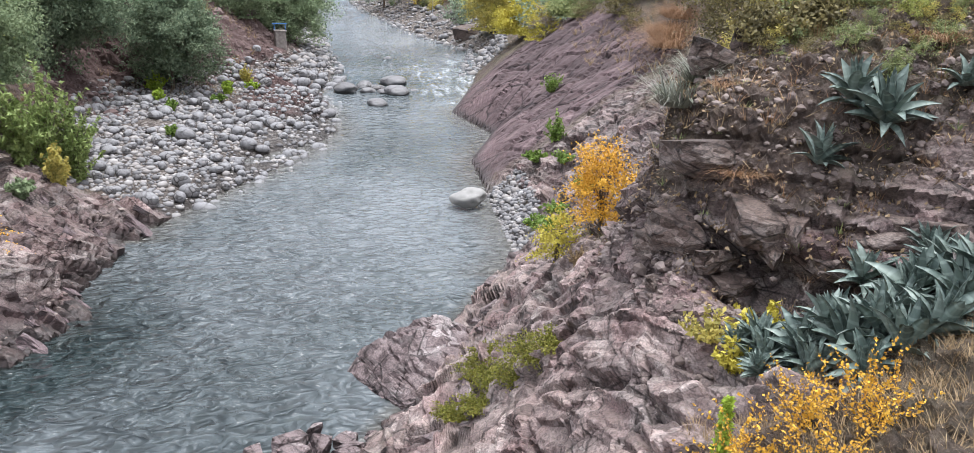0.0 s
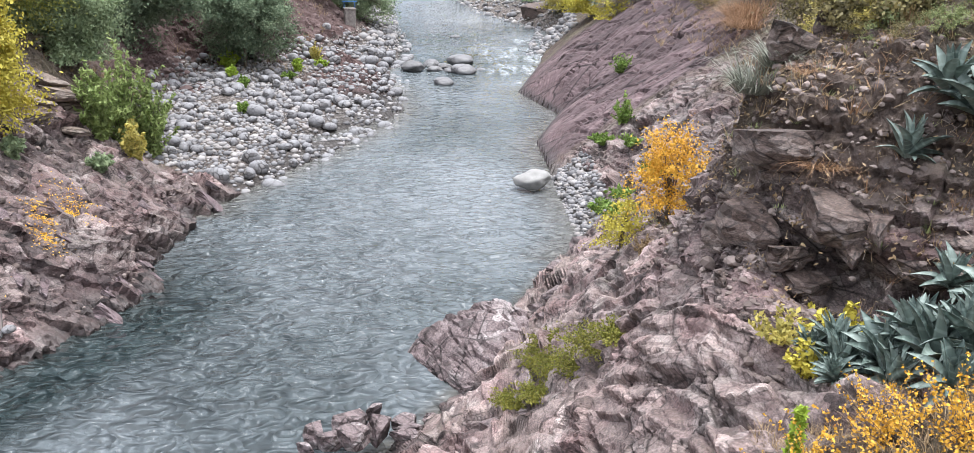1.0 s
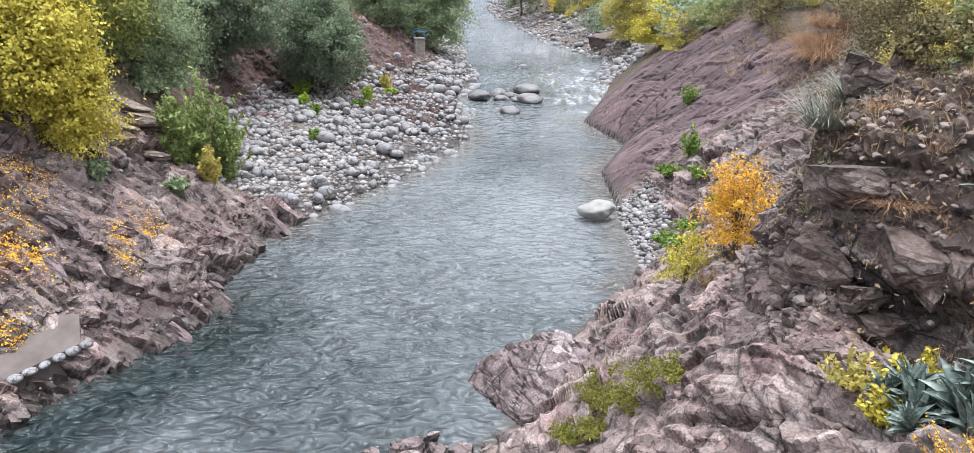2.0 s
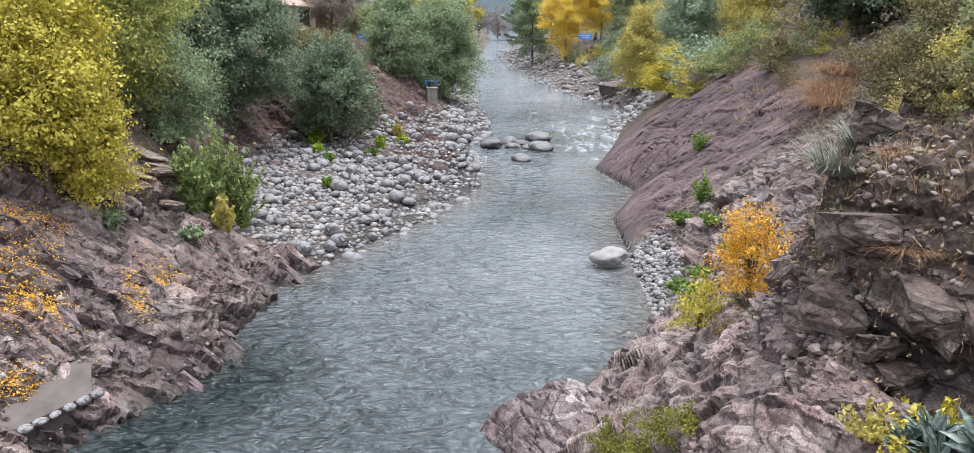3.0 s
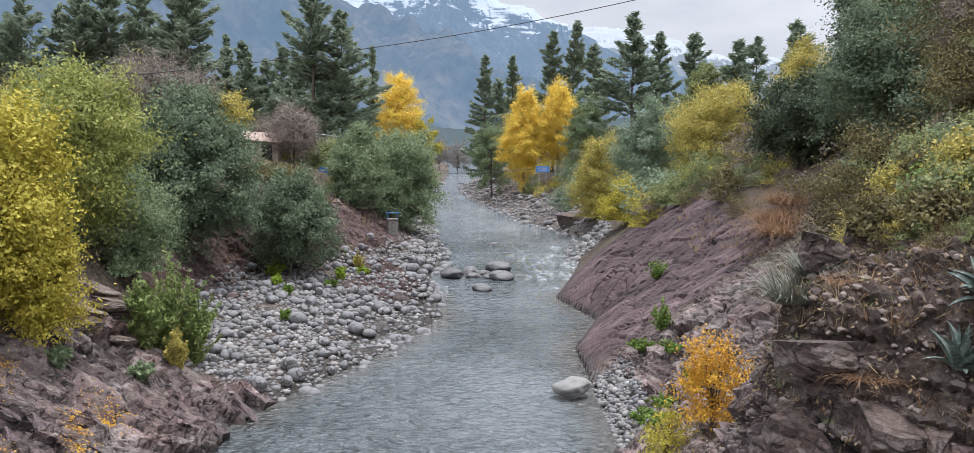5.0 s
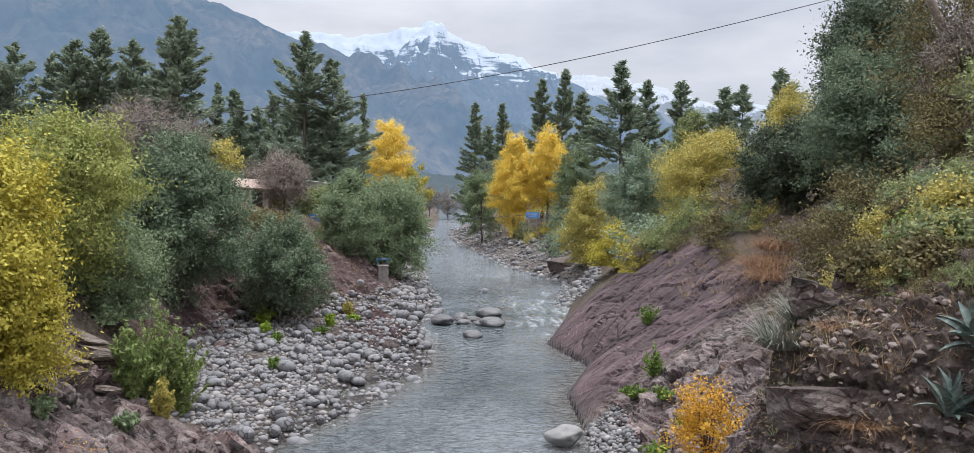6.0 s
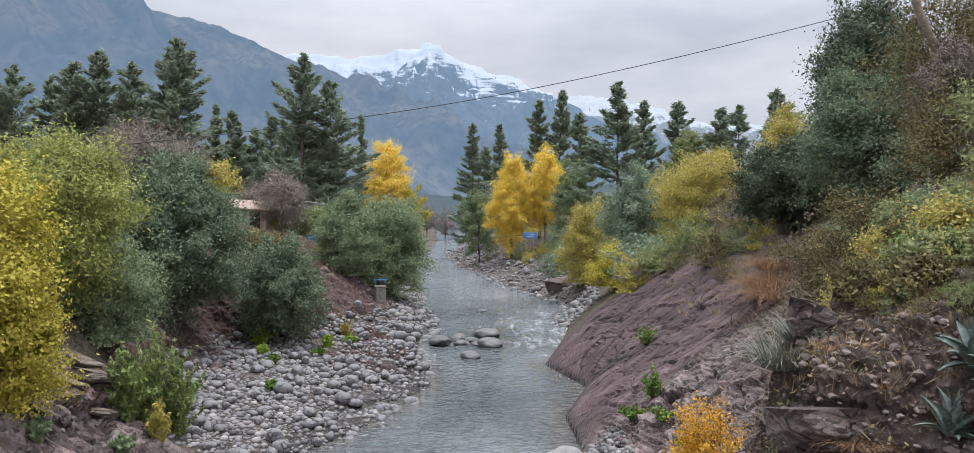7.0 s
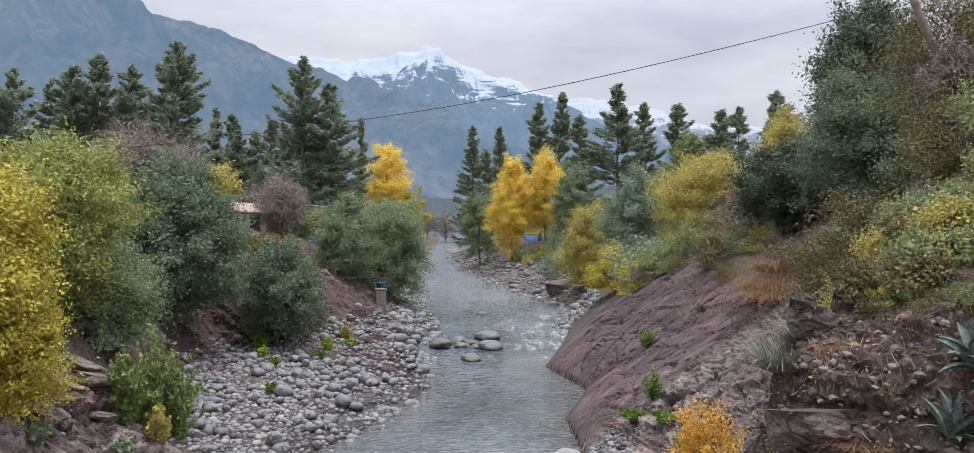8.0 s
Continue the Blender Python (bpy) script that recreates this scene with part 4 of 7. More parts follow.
def trunk_limbs(rng, ctr, height, lo, r0, lean=0.05, limbs=14):
    """A tapered trunk and limbs that reach into the crown's clumps."""
    n = 7
    t = np.linspace(0, 1, n)
    wob = np.cumsum(rng.normal(0, lean, (n, 2)), 0) * height * 0.1
    top = max(lo + 0.55 * (height - lo), 0.3)
    tr = np.stack((wob[:, 0], wob[:, 1], t * top - 0.25), 1)
    chunks = [tube(tr, r0 * (1 - 0.75 * t) + 0.01, 8)]
    for c in ctr[rng.permutation(len(ctr))[:limbs]]:
        s = rng.uniform(0.3, 0.95)
        a = np.array([np.interp(s, t, tr[:, k]) for k in range(3)])
        mid = (a + c) / 2 + rng.normal(0, 0.04, 3) * height
        u = np.linspace(0, 1, 6)[:, None]
        limb = (1 - u) ** 2 * a + 2 * u * (1 - u) * mid + u ** 2 * c
        chunks.append(tube(limb, np.linspace(r0 * 0.4, r0 * 0.07, 6), 5))
    return join(chunks)


def broadleaf(name, label, x, y, top, width, mat, seed, size=0.11, clumps=70, per=230, lo=0.12, sink=0.0, taper=0.35, long=1.7, z=None, droop=0.0, category="tree", gaps=0.12):
    """A tree or bush standing at x, y whose crown ends at the height top."""
    rng = np.random.default_rng(seed)
    base = (rest(x, y) if z is None else z) - sink
    height = max(top - base, 0.4)
    if category == "shrub":
        lo = lo - 0.2
    ob = empty(name, pose(x, y, base, 0, 0, rng.uniform(0, 360)))
    far = math.hypot(x, y) > 25
    (v, f), ctr = clump_crown(rng, height, width, lo * height, int(clumps * 1.05), int(per * (1.45 if far and mat is not M_TWIG else 1.05)), size * (0.74 if far and mat is not M_TWIG else 0.86), long, taper, gaps, droop, far)
    tv, tf = trunk_limbs(rng, ctr, height, lo * height, 0.03 + 0.012 * height, limbs=60 if mat is M_TWIG else 14)
    link_mesh("trunk", tv, tf, M_BARK, ob, smooth=True)
    link_mesh("crown", v, f, mat, ob)
    return tagged(ob, label, category)


def pine_meshes(rng, height, width, gap=0.55, thin=0.0):
    """Trunk and needle sprays of a conifer: branches at every height, drooping low on the trunk and rising near the top, in uneven tiers."""
    t = np.linspace(0, 1, 9)
    tr = np.stack((rng.normal(0, 0.008, 9) * height, rng.normal(0, 0.008, 9) * height, t * height), 1)
    tr[0, :2] = 0
    wood = [tube(tr, (0.011 * height + 0.05) * (1 - 0.93 * t), 7)]
    cs, ds = [], []
    z = height * rng.uniform(0.08, 0.14)
    ph = rng.uniform(0, 50)
    while z < height * 0.985:
        for b in range(rng.integers(3, 5)):
            a = rng.uniform(0, 2 * np.pi)
            zb = min(z + rng.normal(0, 0.25) * gap, height * 0.99)
            u = zb / height
            lump = float(vnoise(np.array([(math.cos(a) * 0.8 + ph, math.sin(a) * 0.8, zb * 0.32)]), 1.0, 4)[0])
            if rng.uniform() < thin or lump < -0.55:
                continue
            ln = (0.5 * width * (1 - u) ** 0.8 * min(1.0, 0.55 + 2.2 * u) * math.exp(0.55 * lump) + 0.22) * rng.uniform(0.7, 1.2)
            s = np.linspace(0, 1, 5)
            rise = -0.16 + 0.62 * u + rng.normal(0, 0.09)
            line = np.stack((np.cos(a) * ln * s, np.sin(a) * ln * s, zb + ln * (rise * s + 0.14 * s ** 2 - 0.10 * s * (1 - s))), 1)
            line[:, :2] += np.array([np.interp(u, t, tr[:, k]) for k in (0, 1)])
            wood.append(tube(line, np.linspace(0.05, 0.012, 5) * (0.4 + 0.6 * (1 - u)), 3))
            m = int(24 * ln) + 12
            q = rng.uniform(0.15, 1.0, m) ** 0.8
            pos = np.stack([np.interp(q, s, line[:, k]) for k in range(3)], 1)
            lat = rng.normal(0, 1, m) * ln * 0.17 * (1.25 - q)
            pos += np.stack((-math.sin(a) * lat, math.cos(a) * lat, rng.normal(0.05, 0.13, m)), 1)
            cs.append(pos)
            sw = np.sign(lat)[:, None] * 0.5 * np.array((-math.sin(a), math.cos(a), 0))
            ds.append(np.stack((np.cos(a) + rng.normal(0, 0.4, m), np.sin(a) + rng.normal(0, 0.4, m), rng.normal(0.3, 0.3, m)), 1) + sw)
        z += gap * rng.uniform(0.35, 0.6) * (1.2 - 0.6 * z / height)
    c, d = np.concatenate(cs), np.concatenate(ds)
    d /= np.linalg.norm(d, axis=1, keepdims=True)
    n = len(c)
    s = np.cross(d, rng.normal(size=(n, 3)) + (0, 0, 0.9))
    s /= np.linalg.norm(s, axis=1, keepdims=True)
    k = rng.uniform(0.7, 1.4, (n, 1)) * 0.34
    tip, sd = d * k, s * k * 0.36
    v = np.stack((c - tip + sd, c + tip, c - tip - sd), 1).reshape(-1, 3)
    return join(wood), (v, np.arange(n * 3).reshape(n, 3))


def pine(label, x, y, top, width, seed, gap=0.55, thin=0.16):
    rng = np.random.default_rng(seed)
    base = rest(x, y) - 0.2
    ob = empty("pine_tree", pose(x, y, base, 0, 0, rng.uniform(0, 360)))
    w, n = pine_meshes(rng, top - base, width * 1.55, gap, thin)
    link_mesh("trunk", *w, M_BARK, ob, smooth=True)
    link_mesh("crown", *n, M_PINE, ob)
    return tagged(ob, label, "tree", group="pines of the valley")


# west bank
broadleaf("autumn_tree", "yellow autumn tree overhanging the rocky bank", -12.5, 18.9, 9.5, 3.9, M_YELLOW, 11, 0.075, 220, 190, 0.06, taper=0.2, gaps=0.3)
broadleaf("autumn_shrub", "yellow autumn bush hanging low over the rocky bank", -11.8, 19.4, 6.4, 2.3, M_YELLOW, 17, 0.07, 150, 120, 0.18, taper=0.3, gaps=0.3, category="shrub")
broadleaf("broadleaf_tree", "olive green tree with yellowing leaves on the bank", -14.9, 26.4, 11.7, 5.6, M_SPRING, 12, 0.11, 190, 170, 0.06)
broadleaf("evergreen_tree", "large dark green rounded tree behind the gravel bar", -16.0, 39.5, 11.6, 6.8, M_DEEP, 13, 0.14, 300, 190, 0.02)
broadleaf("evergreen_tree", "low dark green round tree on the red bank", -12.2, 45.2, 7.2, 5.2, M_DEEP, 14, 0.13, 140, 190, 0.0)
broadleaf("evergreen_tree", "dark green tree beside the far bank", -11.2, 60.9, 10.5, 4.6, M_GREEN, 15, 0.16, 180, 130, -0.05)
broadleaf("evergreen_tree", "dark green bushy tree leaning over the river", -8.3, 66.5, 10.6, 7.6, M_GREEN, 16, 0.16, 260, 130, -0.06)
broadleaf("evergreen_shrub", "dark green shrub hanging over the earth bank", -14.6, 29.4, 7.6, 4.6, M_GREEN, 18, 0.11, 130, 180, 0.0, category="shrub")
broadleaf("autumn_tree", "small yellow-topped tree behind the dark trees", -20.4, 56.4, 12.6, 4.4, M_YGREEN, 19, 0.16, 60, 200, 0.3)
broadleaf("autumn_tree", "tall bright yellow autumn tree by the river", -14.2, 109.1, 21.0, 7.0, M_GOLD, 20, 0.20, 260, 75, 0.2, taper=0.4)
broadleaf("autumn_tree", "small yellow autumn tree", -10.3, 107.5, 13.6, 4.2, M_YELLOW, 21, 0.24, 45, 160, 0.3)
broadleaf("bare_tree", "leafless grey-brown tree with fine twigs", -23.6, 53.0, 14.6, 9.6, M_TWIG, 22, 0.05, 150, 90, 0.2, long=14.0)
broadleaf("bare_tree", "leafless brownish tree beside the hut", -16.9, 63.9, 11.8, 5.0, M_TWIG, 23, 0.05, 110, 80, 0.1, long=14.0)
for x, y, top, w in [(-14.0, 262, 14.5, 12), (-6.0, 266, 14.0, 12), (-20.0, 258, 15.0, 10), (1.0, 250, 13.5, 11), (-19.5, 70.0, 12.6, 6.0), (-25.5, 66.0, 13.6, 7.0)]:
    broadleaf("bare_tree", "leafless grey-brown tree with fine twigs", x, y, top, w, M_TWIG, int(240 + y), 0.06, 110, 80, 0.05, long=14.0)
for i, (x, y, top, w) in enumerate([
        (-54.9, 89.5, 25.8, 8.6), (-47.2, 88.2, 26.1, 6.6), (-45.1, 89.2, 27.7, 7.0), (-40.8, 89.1, 26.3, 6.2), (-33.5, 83.5, 27.8, 8.0), (-35.0, 85.5, 27.0, 6.0),
        (-38.0, 108.5, 22.7, 5.4), (-36.8, 112.1, 24.0, 5.6), (-31.5, 105.4, 20.9, 4.4), (-31.0, 110.7, 23.2, 5.0), (-20.9, 87.5, 27.1, 7.4), (-17.8, 88.2, 24.2, 8.0),
        (-19.4, 118.4, 24.6, 2.6), (-60.0, 92.0, 23.0, 7.0), (-51.0, 96.0, 22.0, 7.0), (-27.0, 104.0, 21.0, 6.0), (-57.5, 86, 21.5, 7.5)]):
    pine("tall dark pine with layered drooping branches", x, y, top, w, 60 + i, 0.95)

PINES = [ob for ob in scene.objects if ob.name.startswith("pine_tree")]
for i, (x, y, sc) in enumerate([(-66, 104, 0.95), (-62, 99, 0.85), (-57, 101, 0.9), (-54, 105, 1.0), (-49, 103, 0.8), (-44, 100, 0.85), (-41, 97, 0.75), (-38, 96, 0.7), (-28, 98, 0.72), (-25, 92, 0.6), (-29, 90, 0.55),
                                (-23, 100, 0.7), (-42, 120, 0.9), (-34, 122, 0.8), (-48, 118, 0.9), (-16, 150, 0.9), (-22, 170, 1.0), (-30, 190, 1.1), (-22, 200, 0.9), (4, 215, 0.9), (-26, 230, 1.0), (4, 190, 0.8)]):
    m = pose(x, y, rest(x, y) - 0.2, 0, 0, i * 77) @ Matrix.Diagonal((sc, sc, sc, 1))
    tagged(copy_thing(PINES[i % len(PINES)], m), "dark pine in the wood behind the river", "tree", "pines of the valley")

for x, y, top, w, m, s, lab in [(-19.5, 33.0, 10.6, 5.0, M_OLIVE, 151, "olive green tree on the west bank"), (-21.5, 44.0, 9.4, 5.0, M_OLIVE, 152, "olive green tree on the west bank"), (-21.0, 50.0, 8.6, 5.0, M_GREEN, 153, "dark green tree behind the earth bank"),
                                (-15.4, 52.5, 5.6, 4.0, M_SCRUB, 154, "brownish-olive bush above the red bank"), (-15.6, 69.5, 9.3, 3.8, M_OLIVE, 164, "olive green tree in front of the shed"),
                                (-26.0, 62.0, 12.5, 7.0, M_GREEN, 156, "dark green tree behind the hut"),
                                (-30.0, 48.0, 12.0, 7.5, M_SCRUB, 157, "brownish-olive tree among the pines")]:
    broadleaf("broadleaf_tree", lab, x, y, top, w, m, s, 0.15, 110, 140, 0.03)

# east bank
broadleaf("poplar_tree", "tall golden poplar in full autumn colour", 3.7, 111.9, 19.3, 7.6, M_GOLD, 31, 0.20, 420, 80, 0.03, taper=0.8)
broadleaf("poplar_tree", "tall golden poplar in full autumn colour", 8.4, 111.7, 20.0, 7.4, M_GOLD, 32, 0.20, 420, 80, 0.03, taper=0.8)
for i, (x, y, top, w) in enumerate([
        (-2.5, 140.0, 26.0, 6.4), (2.5, 145.0, 26.9, 5.0), (8.4, 124.7, 28.1, 5.6), (11.8, 124.4, 29.5, 5.4), (16.6, 98.6, 26.0, 8.4), (20.8, 102.9, 24.6, 5.4),
        (23.9, 97.1, 23.5, 5.4), (26.0, 86.2, 20.9, 4.4), (28.4, 87.5, 21.5, 4.6), (28.0, 74.9, 20.9, 5.4), (31.0, 82.0, 19.6, 5.0), (14.0, 118.0, 25.0, 6.0), (-0.5, 160.0, 24, 7)]):
    pine("tall dark pine against the mountain", x, y, top, w, 90 + i, 0.95)
broadleaf("evergreen_tree", "dark tree under the pines", -1.3, 120.0, 14.3, 6.5, M_GREEN, 33, 0.22, 70, 170, 0.05)
broadleaf("evergreen_tree", "dark tree behind the poplars", 11.8, 104.3, 17.3, 6.0, M_GREEN, 34, 0.22, 70, 170, 0.1)
broadleaf("autumn_shrub", "tall yellow-olive bush above the gravel", 9.6, 74.4, 11.0, 5.6, M_YGREEN, 35, 0.15, 220, 95, 0.04, category="shrub")
broadleaf("autumn_shrub", "low bright yellow bush above the rock slab", 9.9, 57.1, 6.5, 4.4, M_YELLOW, 36, 0.13, 70, 220, 0.02, category="shrub")
broadleaf("green_shrub", "dense green bush at the top of the rock slab", 11.0, 46.7, 6.6, 3.6, M_OLIVE, 37, 0.11, 70, 220, 0.02, category="shrub")
broadleaf("willow_tree", "grey-green willow on the bank", 13.5, 66.7, 13.2, 7.6, M_WILLOW, 38, 0.14, 260, 100, -0.1, long=2.4)
broadleaf("autumn_tree", "broad yellow and orange tree on the bank", 16.1, 57.8, 13.7, 8.2, M_YGREEN, 39, 0.14, 300, 100, -0.1)
broadleaf("broadleaf_tree", "light green tree in front of the pines", 22.8, 87.1, 19.4, 5.0, M_OLIVE, 40, 0.2, 60, 170, 0.2)
broadleaf("autumn_tree", "yellow tree high on the slope", 24.5, 63.4, 17.8, 5.8, M_YGREEN, 41, 0.15, 160, 90, 0.1)
broadleaf("evergreen_tree", "dark glossy evergreen tree above the rock slab", 15.1, 39.2, 12.2, 5.6, M_NIGHT, 42, 0.13, 130, 240, 0.02)
broadleaf("evergreen_tree", "tall dark evergreen tree on the steep slope", 16.0, 32.3, 15.3, 6.0, M_DEEP, 43, 0.11, 170, 230, 0.02)
broadleaf("evergreen_tree", "very dark evergreen tree high on the slope", 20.2, 40.2, 20.2, 6.2, M_NIGHT, 44, 0.14, 130, 230, 0.1)
broadleaf("evergreen_tree", "very dark evergreen tree high on the slope", 17.8, 36.0, 19.3, 5.2, M_NIGHT, 53, 0.14, 130, 170, 0.1)
broadleaf("broadleaf_tree", "sparse olive tree with bare twigs on the slope", 13.0, 20.9, 15.2, 4.6, M_SCRUB, 45, 0.055, 150, 200, 0.05)
broadleaf("bare_tree", "leafless twiggy shrub on the slope", 12.2, 19.8, 13.0, 2.6, M_TWIG, 51, 0.022, 60, 120, 0.2, long=16.0)
broadleaf("green_shrub", "yellow-olive shrub below the dead trunk", 11.3, 18.4, 11.2, 3.2, M_SCRUB, 52, 0.045, 90, 200, 0.02, category="shrub")
broadleaf("green_shrub", "olive and brown shrub on the rocky slope", 8.9, 18.2, 8.9, 3.2, M_SCRUB, 46, 0.05, 80, 260, 0.02, category="shrub")
broadleaf("green_shrub", "small green shrub on the rocky slope", 6.3, 10.9, 7.4, 1.1, M_BAR, 47, 0.05, 40, 160, 0.02, category="shrub")
broadleaf("green_shrub", "yellow-green shrub on the rocky slope", 7.3, 12.0, 8.0, 1.3, M_YGREEN, 48, 0.05, 40, 160, 0.02, category="shrub")
broadleaf("autumn_shrub", "small orange autumn shrub on the waterside rock", 3.75, 13.1, 5.1, 1.35, M_AMBER, 49, 0.036, 110, 52, 0.3, taper=0.1, category="shrub")
broadleaf("autumn_shrub", "yellow autumn bush on the waterside rock", 3.0, 13.3, 3.7, 1.1, M_YELLOW, 50, 0.036, 60, 40, 0.05, category="shrub")

for i, (x, y, h, w, m, lab) in enumerate([
        (-15.7, 49.6, 1.0, 2.8, M_SCRUB, "brownish-olive bush on the crest of the red bank"), 
        (-13.1, 52.2, 1.6, 2.8, M_SCRUB, "brownish-olive bush on the crest of the red bank"), 
        (-13.9, 48.9, 1.5, 2.6, M_DEEP, "dark green bush on the crest of the red bank"), (-13.1, 21.4, 1.2, 1.8, M_SCRUB, "brownish-olive bush above the rocky bank"),
        (7.7, 14.5, 0.8, 1.4, M_YGREEN, "yellowing shrub on the rocky slope"), (5.0, 10.1, 0.5, 0.9, M_SCRUB, "brownish shrub on the rocky slope"), (5.5, 9.6, 0.5, 0.9, M_OLIVE, "olive shrub on the rocky slope"),
        (6.5, 10.7, 0.6, 1.1, M_YGREEN, "yellowing shrub on the rocky slope"), (5.2, 9.25, 0.4, 0.8, M_SCRUB, "brownish shrub on the rocky slope"), (7.0, 12.5, 0.7, 1.2, M_SCRUB, "brownish shrub on the rocky slope"), (8.5, 15.5, 0.9, 1.5, M_OLIVE, "olive shrub on the rocky slope")]):
    broadleaf("bank_shrub", lab, x, y, rest(x, y) + h, w, m, 170 + i, 0.10 if y > 20 else 0.045, 90, 70, 0.02, category="shrub")

# ---- stones ----
def stone_mesh(name, rng, sub=2, rough=0.12, flat=0.7, angular=0.0):
    bm = bmesh.new()
    bmesh.ops.create_icosphere(bm, subdivisions=sub, radius=0.5)
    v = np.array([p.co[:] for p in bm.verts])
    s = rng.uniform(-50, 50, 3)
    k = 1 + fbm(v + s, 1.6, 3, 7) * rough * 2
    if angular:
        o, _ = facets(v * 1.7 + s, int(abs(s[0] * 10)), 1.1)
        k += o * angular
    v = v * k[:, None] * (1, rng.uniform(0.62, 0.95), flat * rng.uniform(0.8, 1.15))
    if angular:
        for _ in range(9):
            n = rng.normal(size=3)
            n /= np.linalg.norm(n)
            cut = rng.uniform(0.24, 0.36)
            over = v @ n - cut
            v = v - np.maximum(over, 0)[:, None] * n
    for p, c in zip(bm.verts, v):
        p.co = c
    me = bpy.data.meshes.new(name)
    bm.to_mesh(me)
    bm.free()
    if not angular:
        me.polygons.foreach_set("use_smooth", np.ones(len(me.polygons), dtype=bool))
    return me


def stone(name, me, mat, x, y, size, label, group="", sink=0.25, z=None, rz=0.0, rx=0.0, ry=0.0, category="rock", scale=(1, 1, 1)):
    ob = new(name, me)
    if not me.materials:
        me.materials.append(mat)
    base = max(rest(x, y), float(water_z(y)) - 0.25) if z is None else z
    hgt = size * scale[2] * 0.35
    ob.matrix_basis = pose(x, y, base + hgt - sink * size * scale[2], rx, ry, rz) @ Matrix.Diagonal((size * scale[0], size * scale[1], size * scale[2], 1))
    return tagged(ob, label, category, group)


srng = np.random.default_rng(5)
PEBBLES = [stone_mesh("cobble", srng, 2, 0.10, 0.62) for _ in range(10)]
BOULDERS = [stone_mesh("boulder", srng, 4, 0.16, 0.72) for _ in range(6)]
M_PALE = plain_material("pale_smooth_boulder", (0.24, 0.235, 0.225), 0.7, 0, 0.22, 3.5, 0.2)
stone("boulder", stone_mesh("boulder", srng, 4, 0.28, 0.56), M_PALE, 2.62, 25.4, 1.2, "pale grey smooth boulder standing in the shallows", sink=0.05, z=0.0, rz=15)
for x, y, s, l in [(-3.1, 51.2, 1.9, "pale rounded boulder in the riffle"), (0.1, 54.2, 1.9, "grey rounded boulder in the riffle"), (0.3, 50.6, 1.6, "grey rounded boulder in the riffle"),
                   (-1.6, 51.2, 1.0, "dark wet boulder in the riffle"), (-1.0, 52.4, 1.1, "dark wet boulder in the riffle"), (-0.6, 51.0, 1.0, "dark wet boulder in the riffle"), (-1.9, 53.0, 1.2, "dark wet boulder in the riffle"),
                   (1.4, 51.8, 0.7, "small wet boulder in the riffle"), (-0.9, 46.3, 1.2, "low dark rock awash in the river"), (-0.4, 66.5, 0.8, "small dark boulder awash in the river")]:
    stone("boulder", BOULDERS[srng.integers(6)], M_WETROCK, x, y, s, l, "boulders in the riffle", 0.1, z=float(water_z(y)) - 0.12, rz=srng.uniform(0, 360), scale=(1.1, 1, 0.7))

# the cobble bar on the west bank
spots = []
tries = 0
while len(spots) < 3000 and tries < 60000:
    tries += 1
    y = 24.5 + 33 * srng.uniform() ** 1.25
    x = srng.uniform(-15.5, -3)
    hh, dw, de = ground_base(np.array([x]), np.array([y]))
    if dw[0] < -0.5 or hh[0] > 1.35 + 0.25 * srng.normal():
        continue
    if y > 40 and x > -9 and srng.uniform() > 0.4:
        continue
    if hh[0] < 0.35 and srng.uniform() > 0.45:
        continue
    s = float(np.clip(srng.lognormal(-1.15, 0.5), 0.12, 0.85))
    if float(vnoise(np.array([(x, y, 0.0)]), 0.55, 12)[0]) > 0.25 + 0.5 * srng.uniform() or any((x - a) ** 2 + (y - b) ** 2 < (0.35 * (s + c)) ** 2 for a, b, c in spots):
        continue
    spots.append((x, y, s))
spots.sort(key=lambda q: -q[2])
for x, y, s in spots[:290]:
    stone("cobble", PEBBLES[srng.integers(10)], M_COBBLE, x, y, s, "grey rounded river cobble on the gravel bar", "cobbles of the gravel bar", 0.12, rz=srng.uniform(0, 360), rx=srng.uniform(-15, 15), ry=srng.uniform(-15, 15), category="stone")


def stones_stuff(name, label, places, low, mat):
    """Many small stones joined into one."""
    chunks = []
    for x, y, z, s in places:
        v, f = low[srng.integers(len(low))]
        a = srng.uniform(0, 6.28)
        c, n = math.cos(a), math.sin(a)
        w = v * s
        w = np.stack((w[:, 0] * c - w[:, 1] * n + x, w[:, 0] * n + w[:, 1] * c + y, w[:, 2] + z + 0.12 * s), 1)
        chunks.append((w, f))
    ob = link_mesh(name, *join(chunks), mat, smooth=True)
    return tagged(ob, label, "stones", kind="stuff")


def low_stones(sub, n):
    out = []
    for _ in range(n):
        me = stone_mesh("small_stone", srng, sub, 0.12, 0.62)
        v = np.array([p.co[:] for p in me.vertices])
        f = np.array([p.vertices[:] for p in me.polygons])
        bpy.data.meshes.remove(me)
        out.append((v, f))
    return out


